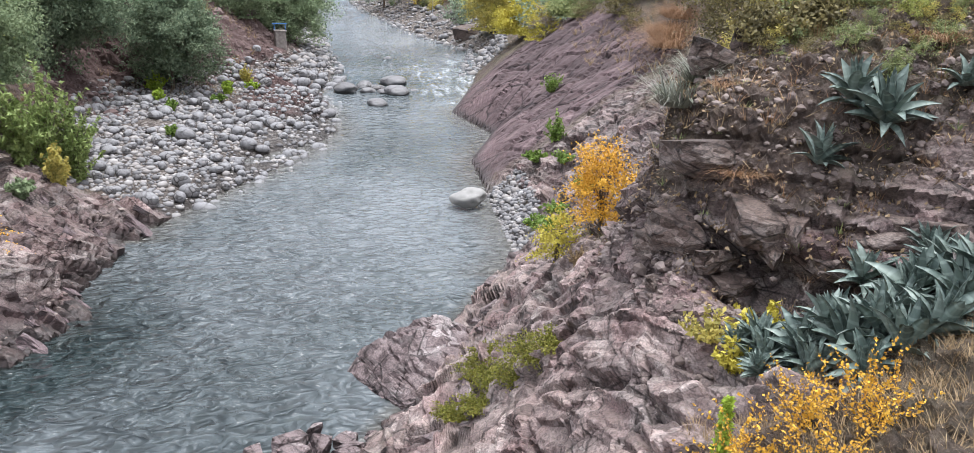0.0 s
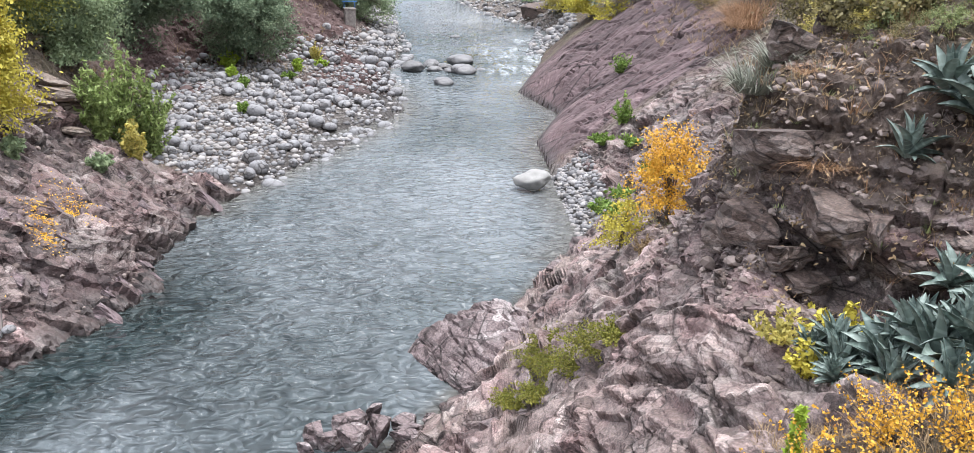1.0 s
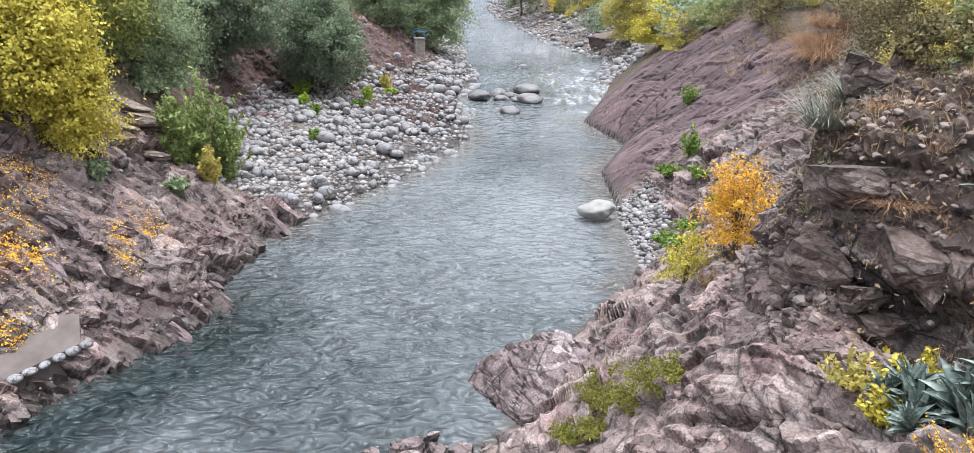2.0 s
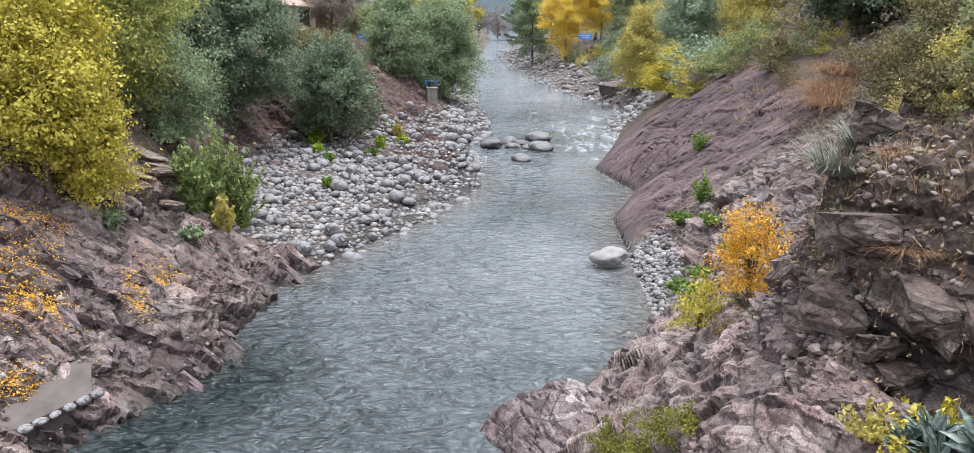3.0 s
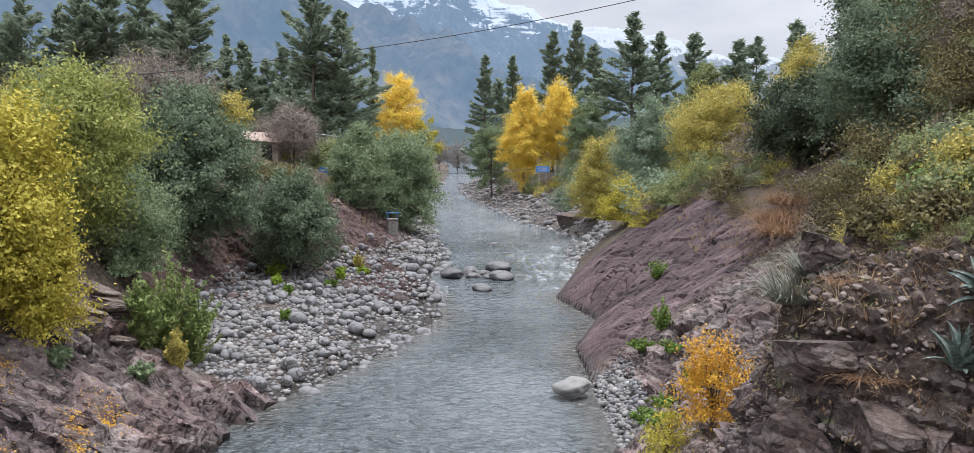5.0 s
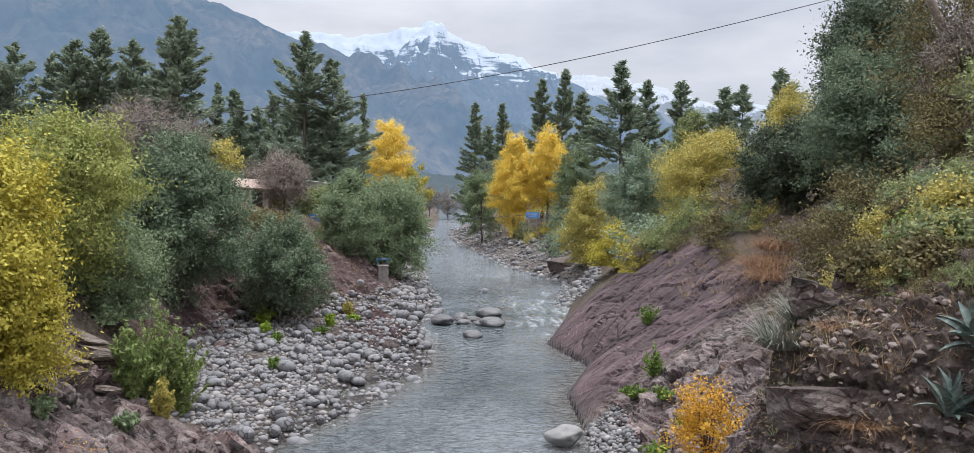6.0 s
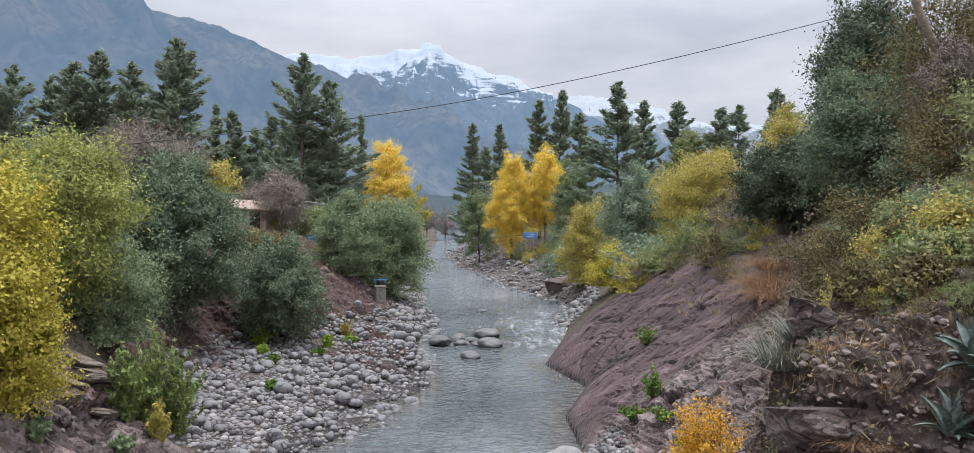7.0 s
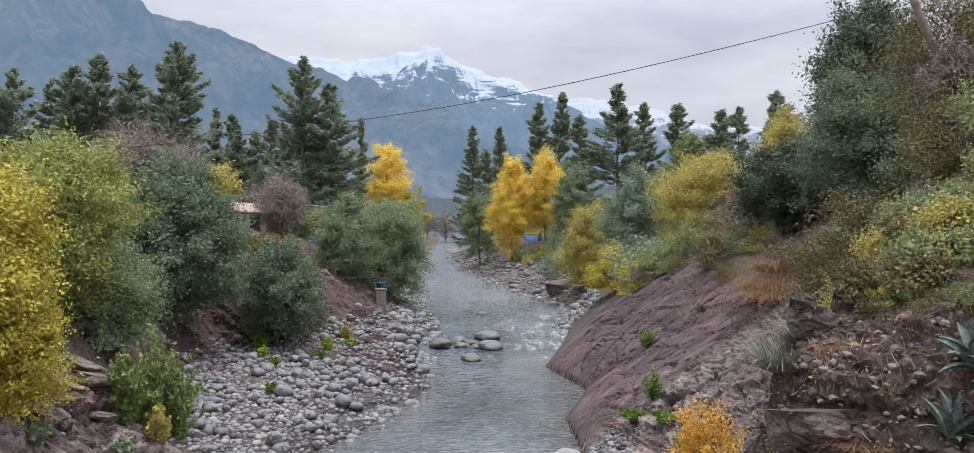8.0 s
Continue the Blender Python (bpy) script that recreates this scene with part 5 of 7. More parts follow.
LOW1, LOW2 = low_stones(1, 8), low_stones(2, 6)
M_SMALL = leaf_material("small_river_stones", [(0.2, (0.060, 0.056, 0.056)), (0.5, (0.222, 0.220, 0.225)), (0.7, (0.285, 0.265, 0.252)), (0.9, (0.47, 0.465, 0.465))], 0.0, 0.75)
stones_stuff("cobble_stones", "grey river cobbles packed on the gravel bar", [(x, y, max(rest(x, y), -0.1) - 0.05 * s, s) for x, y, s in spots[290:]], LOW1[:6] + LOW2[:1], M_SMALL)


# ---- agaves, tufts and small plants ----
def agave_leaf(name, rng, curl, width):
    """One thick, channelled, pointed agave leaf of unit length along +x, rising and arching over."""
    n, m = 9, 5
    t = np.linspace(0, 1, n)
    prof = width * np.interp(t, [0, 0.12, 0.5, 0.8, 1.0], [0.62, 0.58, 1.0, 0.62, 0.02])
    x = t - 0.12 * curl * t ** 2
    z = 0.10 * np.sin(t * np.pi * 0.6) - curl * t ** 2.2
    s = np.linspace(-1, 1, m)
    v, f = [], []
    for i in range(n):
        for j in range(m):
            v.append((x[i], s[j] * prof[i] * 0.5, z[i] + 0.28 * prof[i] * s[j] ** 2))
    for i in range(n):
        for j in range(m):
            th = 0.30 * prof[i] * (1 - s[j] ** 2) * np.interp(t[i], [0, 1], [1.0, 0.3]) + 0.004
            v.append((x[i], s[j] * prof[i] * 0.5, z[i] + 0.28 * prof[i] * s[j] ** 2 - th))
    g = grid_faces(n, m)
    f = [tuple(q) for q in g] + [tuple(q[::-1] + n * m) for q in g]
    for i in range(n - 1):
        a, b = i * m, (i + 1) * m
        f.append((a, b, b + n * m, a + n * m)[::-1])
        a, b = a + m - 1, b + m - 1
        f.append((a, b, b + n * m, a + n * m))
    me = bpy.data.meshes.new(name)
    me.from_pydata(v, [], f)
    me.update()
    me.polygons.foreach_set("use_smooth", np.ones(len(me.polygons), dtype=bool))
    return me


def agave_material():
    m, nt, bs = mat_new("blue_green_agave")
    vec = coords(nt, (1.0, 6.0, 3.0))
    rnd = nt.nodes.new("ShaderNodeObjectInfo").outputs["Random"]
    c = ramp(nt, rnd, [(0.0, (0.075, 0.110, 0.098)), (0.5, (0.125, 0.170, 0.148)), (1.0, (0.20, 0.25, 0.22))])
    n = noise_n(nt, vec, 3.0, 6, 0.6)
    c = mixc(nt, 0.6, c, ramp(nt, n, [(0.3, (0.6, 0.62, 0.6)), (0.7, (1.1, 1.1, 1.1))]), "MULTIPLY")
    # pale cross bands left by the bud
    band = nd(nt, "ShaderNodeTexWave", Scale=1.4, Distortion=2.0, Detail=2.0)
    nt.links.new(coords(nt), band.inputs["Vector"])
    c = mixc(nt, ramp(nt, band.outputs["Fac"], [(0.72, (0, 0, 0)), (0.95, (0.3, 0.3, 0.3))]), c, (0.33, 0.40, 0.36))
    nt.links.new(c, bs.inputs["Base Color"])
    bs.inputs["Roughness"].default_value = 0.55
    nt.links.new(bump_n(nt, n, 0.2, 0.01), bs.inputs["Normal"])
    return m


M_AGAVE = agave_material()
arng = np.random.default_rng(77)
AG_LEAVES = [agave_leaf("leaf", arng, c, w) for c, w in ((0.02, 0.25), (0.16, 0.27), (0.34, 0.26), (0.55, 0.24), (-0.06, 0.19))]
for me in AG_LEAVES:
    me.materials.append(M_AGAVE)


def agave(x, y, size, seed, label, tilt=(0, 0), leaves=26, z=None):
    rng = np.random.default_rng(seed)
    base = rest(x, y) if z is None else z
    ob = empty("agave_plant", pose(x, y, base - 0.02, tilt[0], tilt[1], rng.uniform(0, 360)))
    for i in range(leaves):
        u = i / (leaves - 1)
        ln = size * (0.62 + 0.42 * math.sin(u * 2.6)) * rng.uniform(0.88, 1.1)
        pitch = 10 + 72 * u ** 1.1 + rng.normal(0, 5)
        me = AG_LEAVES[4] if u > 0.8 else AG_LEAVES[int(rng.integers(0, 3 if u > 0.35 else 4))]
        lf = new("leaf", me)
        lf.parent = ob
        lf.matrix_basis = pose(0, 0, 0.05 + 0.12 * u * size, 0, 0, i * 137.5 + rng.normal(0, 7)) @ pose(0.03 * size, 0, 0, rng.normal(0, 6), -pitch, 0) @ Matrix.Diagonal((ln, ln * 1.05, ln * 1.05, 1))
    return tagged(ob, label, "agave", group="agaves on the east bank")


for i, (x, y, s, tx, ty) in enumerate([
        (3.85, 5.6, 0.58, 18, -18), (3.4, 6.0, 0.44, 6, -14), (3.7, 6.35, 0.46, 5, -5), (4.05, 6.45, 0.50, 5, 0), (4.3, 6.05, 0.52, 10, -6), (4.55, 5.65, 0.54, 10, -6),
        (4.85, 5.35, 0.62, 6, 0), (4.15, 5.3, 0.46, 14, -12), (4.45, 5.05, 0.46, 12, -8), (3.55, 5.7, 0.42, 10, -16), (4.45, 6.4, 0.50, 5, 0), (3.3, 6.35, 0.36, 0, -12),
        (4.05, 5.95, 0.50, 12, -10), (4.75, 6.05, 0.52, 6, 0), (3.6, 6.05, 0.42, 8, -12), (4.95, 5.75, 0.56, 6, 0), (3.25, 5.75, 0.34, 8, -16), (4.7, 4.8, 0.40, 14, -8), (4.6, 6.35, 0.5, 6, 0)]):
    agave(x, y, s * 0.74, 300 + i, "blue-green agave rosette in a dense clump on the ledge", (tx, ty), 34, rest(x, y) - 0.1)
grng = np.random.default_rng(55)
for i in range(18):
    u = grng.uniform()
    x, y = 3.3 + 1.75 * u + grng.normal(0, 0.12), 5.85 + 0.35 * u + grng.normal(0, 0.25)
    agave(x, y, grng.uniform(0.26, 0.40), 350 + i, "small blue-green agave filling the dense clump", (10 + grng.normal(0, 5), -8 + grng.normal(0, 5)), 22, rest(x, y) - 0.06)
for i, (x, y, size) in enumerate([(3.8, 5.45, 0.54), (3.52, 6.1, 0.36), (3.5, 5.5, 0.38), (3.7, 4.98, 0.38), (3.88, 4.88, 0.42), (3.42, 6.35, 0.34), (4.15, 4.98, 0.44), (4.14, 5.45, 0.45), (4.55, 5.25, 0.50), (4.65, 5.8, 0.50), (3.98, 5.2, 0.44), (3.65, 5.8, 0.42)]):
    agave(x, y, size, 380 + i, "blue-green agave rosette at the front of the dense clump", (18, -16), 30, rest(x, y) - 0.04)
agave(5.15, 7.45, 0.56, 330, "large blue-green agave with broad leaves on the slope", (16, -10), 28)
agave(4.95, 7.75, 0.50, 333, "blue-green agave behind the large one on the slope", (14, -6), 24)
agave(4.5, 7.55, 0.42, 331, "small blue-green agave beside the large one", (14, -10), 20)
agave(5.9, 7.4, 0.34, 332, "small blue-green agave beside the large one", (14, -8), 18)


def blades(rng, n, height, spread, width, lean=0.6, arch=0.5):
    """A tuft of narrow arching blades, each a strip of three quads."""
    a = rng.uniform(0, 2 * np.pi, n)
    r = spread * np.sqrt(rng.uniform(0, 1, n))
    ln = height * rng.uniform(0.55, 1.15, n)
    out = rng.normal(lean, 0.25, n)
    b = a + rng.normal(0, 0.5, n)
    d = np.stack((np.cos(b), np.sin(b), np.zeros(n)), 1)
    base = np.stack((r * np.cos(a), r * np.sin(a), np.zeros(n) - 0.03), 1)
    side = np.stack((-np.sin(b), np.cos(b), np.zeros(n)), 1) * width * 0.5
    vs = []
    for t in (0, 0.35, 0.7, 1.0):
        p = base + d * (ln * out * t)[:, None] + np.array((0, 0, 1)) * (ln * (t - arch * out * t ** 2 * 0.8))[:, None]
        w = side * (1 - 0.9 * t)
        vs += [p - w, p + w]
    v = np.stack(vs, 1).reshape(-1, 3)
    k = np.arange(n)[:, None] * 8
    f = np.concatenate([k + np.array((i, i + 1, i + 3, i + 2)) for i in (0, 2, 4)])
    return v, f


def tuft(name, label, x, y, height, spread, mat, seed, n=220, width=0.012, lean=0.6, arch=0.5, category="grass", z=None):
    v, f = blades(np.random.default_rng(seed), n, height, spread, width, lean, arch)
    ob = link_mesh(name, v, f, mat)
    ob.matrix_basis = pose(x, y, rest(x, y) if z is None else z)
    return tagged(ob, label, category)


M_PUYA = leaf_material("silvery_green_blades", [(0.2, (0.095, 0.105, 0.085)), (0.5, (0.20, 0.215, 0.175)), (0.85, (0.36, 0.36, 0.30))], 0.1)
M_LIME = leaf_material("lime_green_leaves", [(0.2, (0.16, 0.24, 0.03)), (0.5, (0.30, 0.42, 0.05)), (0.85, (0.42, 0.52, 0.09))])
M_MOSS = leaf_material("moss_and_cress", [(0.2, (0.075, 0.085, 0.016)), (0.5, (0.17, 0.175, 0.030)), (0.85, (0.30, 0.27, 0.065))], 0.15)
tuft("puya_tuft", "silvery spiky rosette with arching narrow blades on the ledge", 3.75, 9.75, 0.68, 0.26, M_PUYA, 401, 300, 0.022, 0.9, 0.75, "plant")
tuft("puya_tuft", "smaller silvery tuft of narrow blades beside the ledge", 4.1, 10.0, 0.60, 0.22, M_PUYA, 402, 200, 0.02, 0.9, 0.8, "plant")


def shoots(rng, n, height, width, leaves, size, long=1.8, erect=0.7, r0=0.01, bare=0.25):
    """A bush of separate shoots from one foot: thin stems, leaves set along them."""
    wood, pos, nr = [], [], []
    for _ in range(n):
        a, s = rng.uniform(0, 2 * np.pi), np.sqrt(rng.uniform(0, 1))
        h = height * rng.uniform(0.45, 1.0) * (1 - 0.35 * s)
        o = 0.5 * width * s * rng.uniform(0.8, 1.2)
        t = np.linspace(0, 1, 6)
        k = rng.normal(0, 0.04, (6, 2)) * width
        k[0] = 0
        line = np.stack((np.cos(a) * o * t ** (1.0 + erect) + k[:, 0], np.sin(a) * o * t ** (1.0 + erect) + k[:, 1], h * t - 0.04), 1)
        wood.append(tube(line, np.linspace(r0, r0 * 0.25, 6), 4))
        q = rng.uniform(bare, 1.0, leaves)
        p = np.stack([np.interp(q, t, line[:, c]) for c in range(3)], 1)
        e = rng.normal(size=(leaves, 3))
        e /= np.linalg.norm(e, axis=1, keepdims=True)
        pos.append(p + e * (size * 0.9 + 0.05 * height * (1 - q))[:, None] * rng.uniform(0.2, 1, (leaves, 1)))
        nr.append(e)
    return join(wood), leaf_quads(rng, np.concatenate(pos), size, long, 0.3, np.concatenate(nr))


def bush(name, label, x, y, height, width, mat, seed, n=40, leaves=60, size=0.05, long=1.8, erect=0.7, r0=0.01, bare=0.25, z=None, category="shrub", stem=None):
    rng = np.random.default_rng(seed)
    ob = empty(name, pose(x, y, rest(x, y) if z is None else z))
    w, l = shoots(rng, n, height, width, leaves, size, long, erect, r0, bare)
    link_mesh("stem", *w, stem or M_BARK, ob, smooth=True)
    link_mesh("foliage", *l, mat, ob)
    return tagged(ob, label, category)


# orange twigs at the foot of the bridge and the plants round the agaves
for i, (x, y, h, w) in enumerate([(2.25, 3.95, 0.70, 1.2), (2.75, 3.85, 0.8, 1.2), (2.0, 4.3, 0.5, 1.0), (3.2, 4.1, 0.65, 1.0), (2.5, 4.4, 0.65, 1.0), (1.7, 4.1, 0.45, 1.0), (3.0, 4.6, 0.65, 0.8), (1.45, 4.5, 0.4, 0.8)]):
    bush("autumn_bush", "low bush of thin twigs with small orange-yellow leaves", x, y, h * 1.3, w, M_AMBER, 420 + i, 26, 46, 0.019, 1.4, 0.4, 0.004, 0.2)
bush("spike_plant", "single upright lime green leafy shoot", 2.42, 4.7, 1.0, 0.06, M_LIME, 430, 3, 300, 0.034, 2.8, 0.2, 0.012, 0.05, category="plant")
bush("yellowing_plant", "yellow and green broad-leaved plant behind the agaves", 3.75, 6.75, 0.5, 0.9, M_YELLOW, 431, 20, 30, 0.05, 2.0, 0.3, 0.008, 0.3, category="plant")
bush("yellowing_plant", "yellowing weed at the foot of the ledge", 3.1, 6.6, 0.45, 0.6, M_YGREEN, 432, 20, 34, 0.035, 2.2, 0.3, 0.006, 0.2, category="plant")
bush("yellowing_plant", "yellowing weed at the foot of the ledge", 3.15, 6.1, 0.4, 0.5, M_YELLOW, 433, 18, 30, 0.035, 2.2, 0.3, 0.006, 0.2, category="plant")
bush("seed_head_plant", "pale seed-headed weed on the rock", 3.1, 12.0, 0.65, 0.45, M_DRY, 434, 22, 70, 0.03, 1.4, 0.3, 0.006, 0.1, category="plant")

# ---- ledges and waterside rocks of the east bank ----
krng = np.random.default_rng(42)


def slab_rock(name, rng, sides=7, thick=0.5, top=0.72):
    """A sharp-edged block split along its bedding: an uneven outline, a tilted top and sheer broken sides, the arrises a little worn."""
    bm = bmesh.new()
    a = np.sort(rng.uniform(0, 2 * np.pi, sides))
    r = 0.5 * rng.uniform(0.75, 1.1, sides)
    tilt = rng.normal(0, 0.22, 2)
    for k in range(sides):
        c, s = math.cos(a[k]), math.sin(a[k])
        q = rng.uniform(top, 1.05)
        bm.verts.new((r[k] * q * c, r[k] * q * s, thick * (0.5 + tilt[0] * c + tilt[1] * s) + rng.normal(0, 0.015)))
        bm.verts.new((r[k] * c, r[k] * s, rng.uniform(-0.1, 0.25) * thick))
        q = rng.uniform(0.6, 0.95)
        bm.verts.new((r[k] * q * c, r[k] * q * s, -0.5 * thick))
    hull = bmesh.ops.convex_hull(bm, input=bm.verts[:])
    loose = [v for v in hull["geom_interior"] if isinstance(v, bmesh.types.BMVert)]
    bmesh.ops.delete(bm, geom=loose, context="VERTS")
    bmesh.ops.dissolve_limit(bm, angle_limit=0.16, verts=bm.verts[:], edges=bm.edges[:])
    bmesh.ops.bevel(bm, geom=bm.edges[:], offset=0.012, segments=1, affect="EDGES", clamp_overlap=True)
    me = bpy.data.meshes.new(name)
    bm.to_mesh(me)
    bm.free()
    return me


BLOCKS = [slab_rock("rock_block", krng, 7, 0.9) for _ in range(9)]
for me in BLOCKS:
    me.materials.append(M_LEDGE)
PLATES = [slab_rock("rock_plate", krng, 6, 0.8) for _ in range(9)]
for me in PLATES:
    me.materials.append(M_ROCK)
WEST_PLATES = [slab_rock("rock_plate", krng, 6, 0.8) for _ in range(9)]
for me in WEST_PLATES:
    me.materials.append(M_WEST)


def block(x, y, z, size, label, rz=0.0, rx=0.0, ry=0.0, scale=(1, 0.75, 0.45), mat=None, name="rock_ledge", group="rock ledges of the east bank", shape=None):
    """An angular slab of rock bedded in the slope; z is its middle."""
    me = BLOCKS[krng.integers(9)] if shape is None else shape
    ob = new(name, me)
    if mat is not None:
        ob.data = me = me.copy()
        me.materials.clear()
        me.materials.append(mat)
    ob.matrix_basis = pose(x, y, z, rx, ry, 0) @ pose(0, 0, 0, 0, 0, rz) @ Matrix.Diagonal((size * scale[0], size * scale[1], size * scale[2], 1))
    return tagged(ob, label, "rock", group)


LEDGE = "brown-grey layered rock ledge jutting from the slope"
for x, y, z, s, rz, sc in [
        (3.55, 8.55, 5.80, 1.25, -20, (1, 0.8, 0.34)), (4.1, 8.35, 5.78, 1.1, 10, (1, 0.8, 0.3)), (3.75, 8.5, 5.52, 0.7, 30, (1, 0.8, 0.4)), (4.3, 8.2, 5.5, 0.9, 0, (1, 0.7, 0.3)),
        (3.45, 8.35, 4.95, 1.05, 35, (1, 0.8, 0.42)), (3.3, 8.7, 4.6, 0.8, 10, (1, 0.8, 0.4)), (3.95, 7.55, 5.22, 1.1, -30, (1, 0.7, 0.42)), (4.45, 7.25, 5.25, 1.05, -25, (1, 0.7, 0.40)),
        (4.9, 6.95, 5.3, 1.0, -35, (1, 0.7, 0.36)), (5.4, 6.65, 5.45, 1.1, -30, (1, 0.7, 0.36)), (4.2, 7.3, 4.95, 0.8, -20, (1, 0.8, 0.3)), (4.7, 7.0, 4.98, 0.9, -30, (1, 0.8, 0.3)),
        (5.2, 6.7, 5.1, 0.9, -30, (1, 0.8, 0.28)), (5.8, 6.4, 5.5, 1.0, -25, (1, 0.8, 0.34)), (3.55, 7.8, 4.75, 0.7, 20, (1, 0.8, 0.36)), (3.7, 7.6, 4.5, 0.7, -10, (1, 0.8, 0.34)),
        (4.6, 9.3, 6.35, 1.1, 20, (1, 0.8, 0.36)), (4.2, 9.9, 6.75, 1.0, 0, (1, 0.8, 0.42)), (5.0, 10.2, 6.9, 1.1, 35, (1, 0.8, 0.42)), (4.4, 8.9, 6.2, 0.8, -30, (1, 0.8, 0.36)),
        (7.6, 13.2, 7.7, 1.0, 40, (1, 0.8, 0.45)), (6.9, 11.8, 7.2, 0.9, 0, (1, 0.8, 0.45))]:
    block(x, y, z, s, LEDGE, rz, krng.normal(0, 5), krng.normal(0, 5), sc)
for i in range(110):
    y = krng.uniform(6.6, 13.0)
    x = krng.uniform(3.0, 6.2) + 0.25 * max(0, y - 9)
    if y < 7.2 and x > 3.1:
        continue
    block(x, y, rest(x, y) + krng.uniform(-0.08, 0.04), krng.uniform(0.08, 0.32), "broken block of brown rock on the slope", krng.uniform(0, 360), krng.normal(0, 14), krng.normal(0, 14), (1, 0.75, 0.5), None, "rock_block", "broken blocks of the east bank")

def hull_rock(name, label, corners, mat, seed):
    """A great angular rock: the hull of a few corners, its faces roughened."""
    bm = bmesh.new()
    for c in corners:
        bm.verts.new(c)
    bmesh.ops.convex_hull(bm, input=bm.verts[:])
    bmesh.ops.triangulate(bm, faces=bm.faces[:])
    for _ in range(4):
        bmesh.ops.subdivide_edges(bm, edges=bm.edges[:], cuts=1, use_grid_fill=True)
        bmesh.ops.triangulate(bm, faces=bm.faces[:])
    v = np.array([p.co[:] for p in bm.verts])
    o, e = facets(v * (1.6, 1.6, 2.6), seed, 1.2)
    o2, e2 = facets(v * 5.0, seed + 3, 1.5)
    n = np.array([p.normal[:] for p in bm.verts])
    bm.normal_update()
    v = v + n * (o * 0.07 + o2 * 0.025 - 0.07 * np.exp(-(e / 0.06) ** 2) + fbm(v, 1.2, 3, seed) * 0.05)[:, None]
    for p, c in zip(bm.verts, v):
        p.co = c
    me = bpy.data.meshes.new(name)
    bm.to_mesh(me)
    bm.free()
    me.materials.append(mat)
    return tagged(new(name, me), label, "rock", "waterside rocks of the east bank")


hull_rock("waterside_rock", "large angular grey-purple rock at the water's edge", [(-1.05, 14.0, -0.3), (-1.0, 14.05, 0.05), (0.1, 12.4, -0.3), (0.05, 12.5, 0.08), (1.5, 12.4, 0.0), (1.9, 14.0, -0.2), (0.2, 15.2, -0.4),
          (-0.72, 14.2, 0.42), (0.08, 14.2, 0.98), (0.75, 14.25, 1.16), (1.38, 13.8, 1.10), (1.45, 12.9, 0.95), (0.62, 12.3, 0.42)], M_ROCK, 19)
hull_rock("waterside_rock", "low pale grey rock beside the mossy gully", [(0.2, 12.2, -0.1), (0.5, 11.1, 0.3), (1.5, 10.7, 0.9), (1.75, 11.9, 0.8), (1.1, 12.6, 0.2),
          (0.6, 12.0, 0.62), (1.0, 11.3, 1.12), (1.5, 11.6, 1.22), (1.3, 12.2, 0.95)], M_ROCK, 23)
for x, y, z, s, rz, sc in [
        (-1.75, 11.0, 0.35, 0.7, 20, (1, 0.8, 0.7)), (-1.35, 11.3, 0.28, 0.5, 70, (1, 0.8, 0.7)), (-1.2, 10.8, 0.35, 0.6, 10, (1, 0.8, 0.7)), (-2.25, 11.0, 0.15, 0.6, 50, (1, 0.8, 0.6)), (-2.0, 10.6, 0.35, 0.5, 15, (1, 0.8, 0.6)),
        (-0.85, 11.2, 0.2, 0.55, 45, (1, 0.8, 0.5)), (-2.5, 10.5, 0.1, 0.5, 5, (1, 0.8, 0.6)), (-1.6, 10.4, 0.5, 0.6, 30, (1, 0.8, 0.6)), (0.7, 9.7, 1.2, 1.0, 0, (1, 0.8, 0.4)), (2.5, 16.6, 0.55, 1.2, 55, (1, 0.8, 0.5)), (3.4, 18.4, 0.55, 1.2, 25, (1, 0.8, 0.4))]:
    block(x, y, z, s, "angular purplish rock beside the water", rz, krng.normal(0, 8), krng.normal(0, 8), sc, M_ROCK, "waterside_rock", "waterside rocks of the east bank")
DRIFTS = [(-11.1, 15.4, -10.8, 14.6, 0.26), (-10.8, 15.3, -10.2, 14.9, 0.29), (-12.2, 18.4, -11.4, 16.2, 0.29), (-11.4, 16.2, -10.9, 15.2, 0.26), (-10.0, 17.9, -9.0, 16.2, 0.18), (-9.9, 19.1, -9.2, 18.2, 0.29), (-12.6, 17.6, -11.8, 15.6, 0.26), (-10.0, 13.0, -9.7, 13.3, 0.18)]
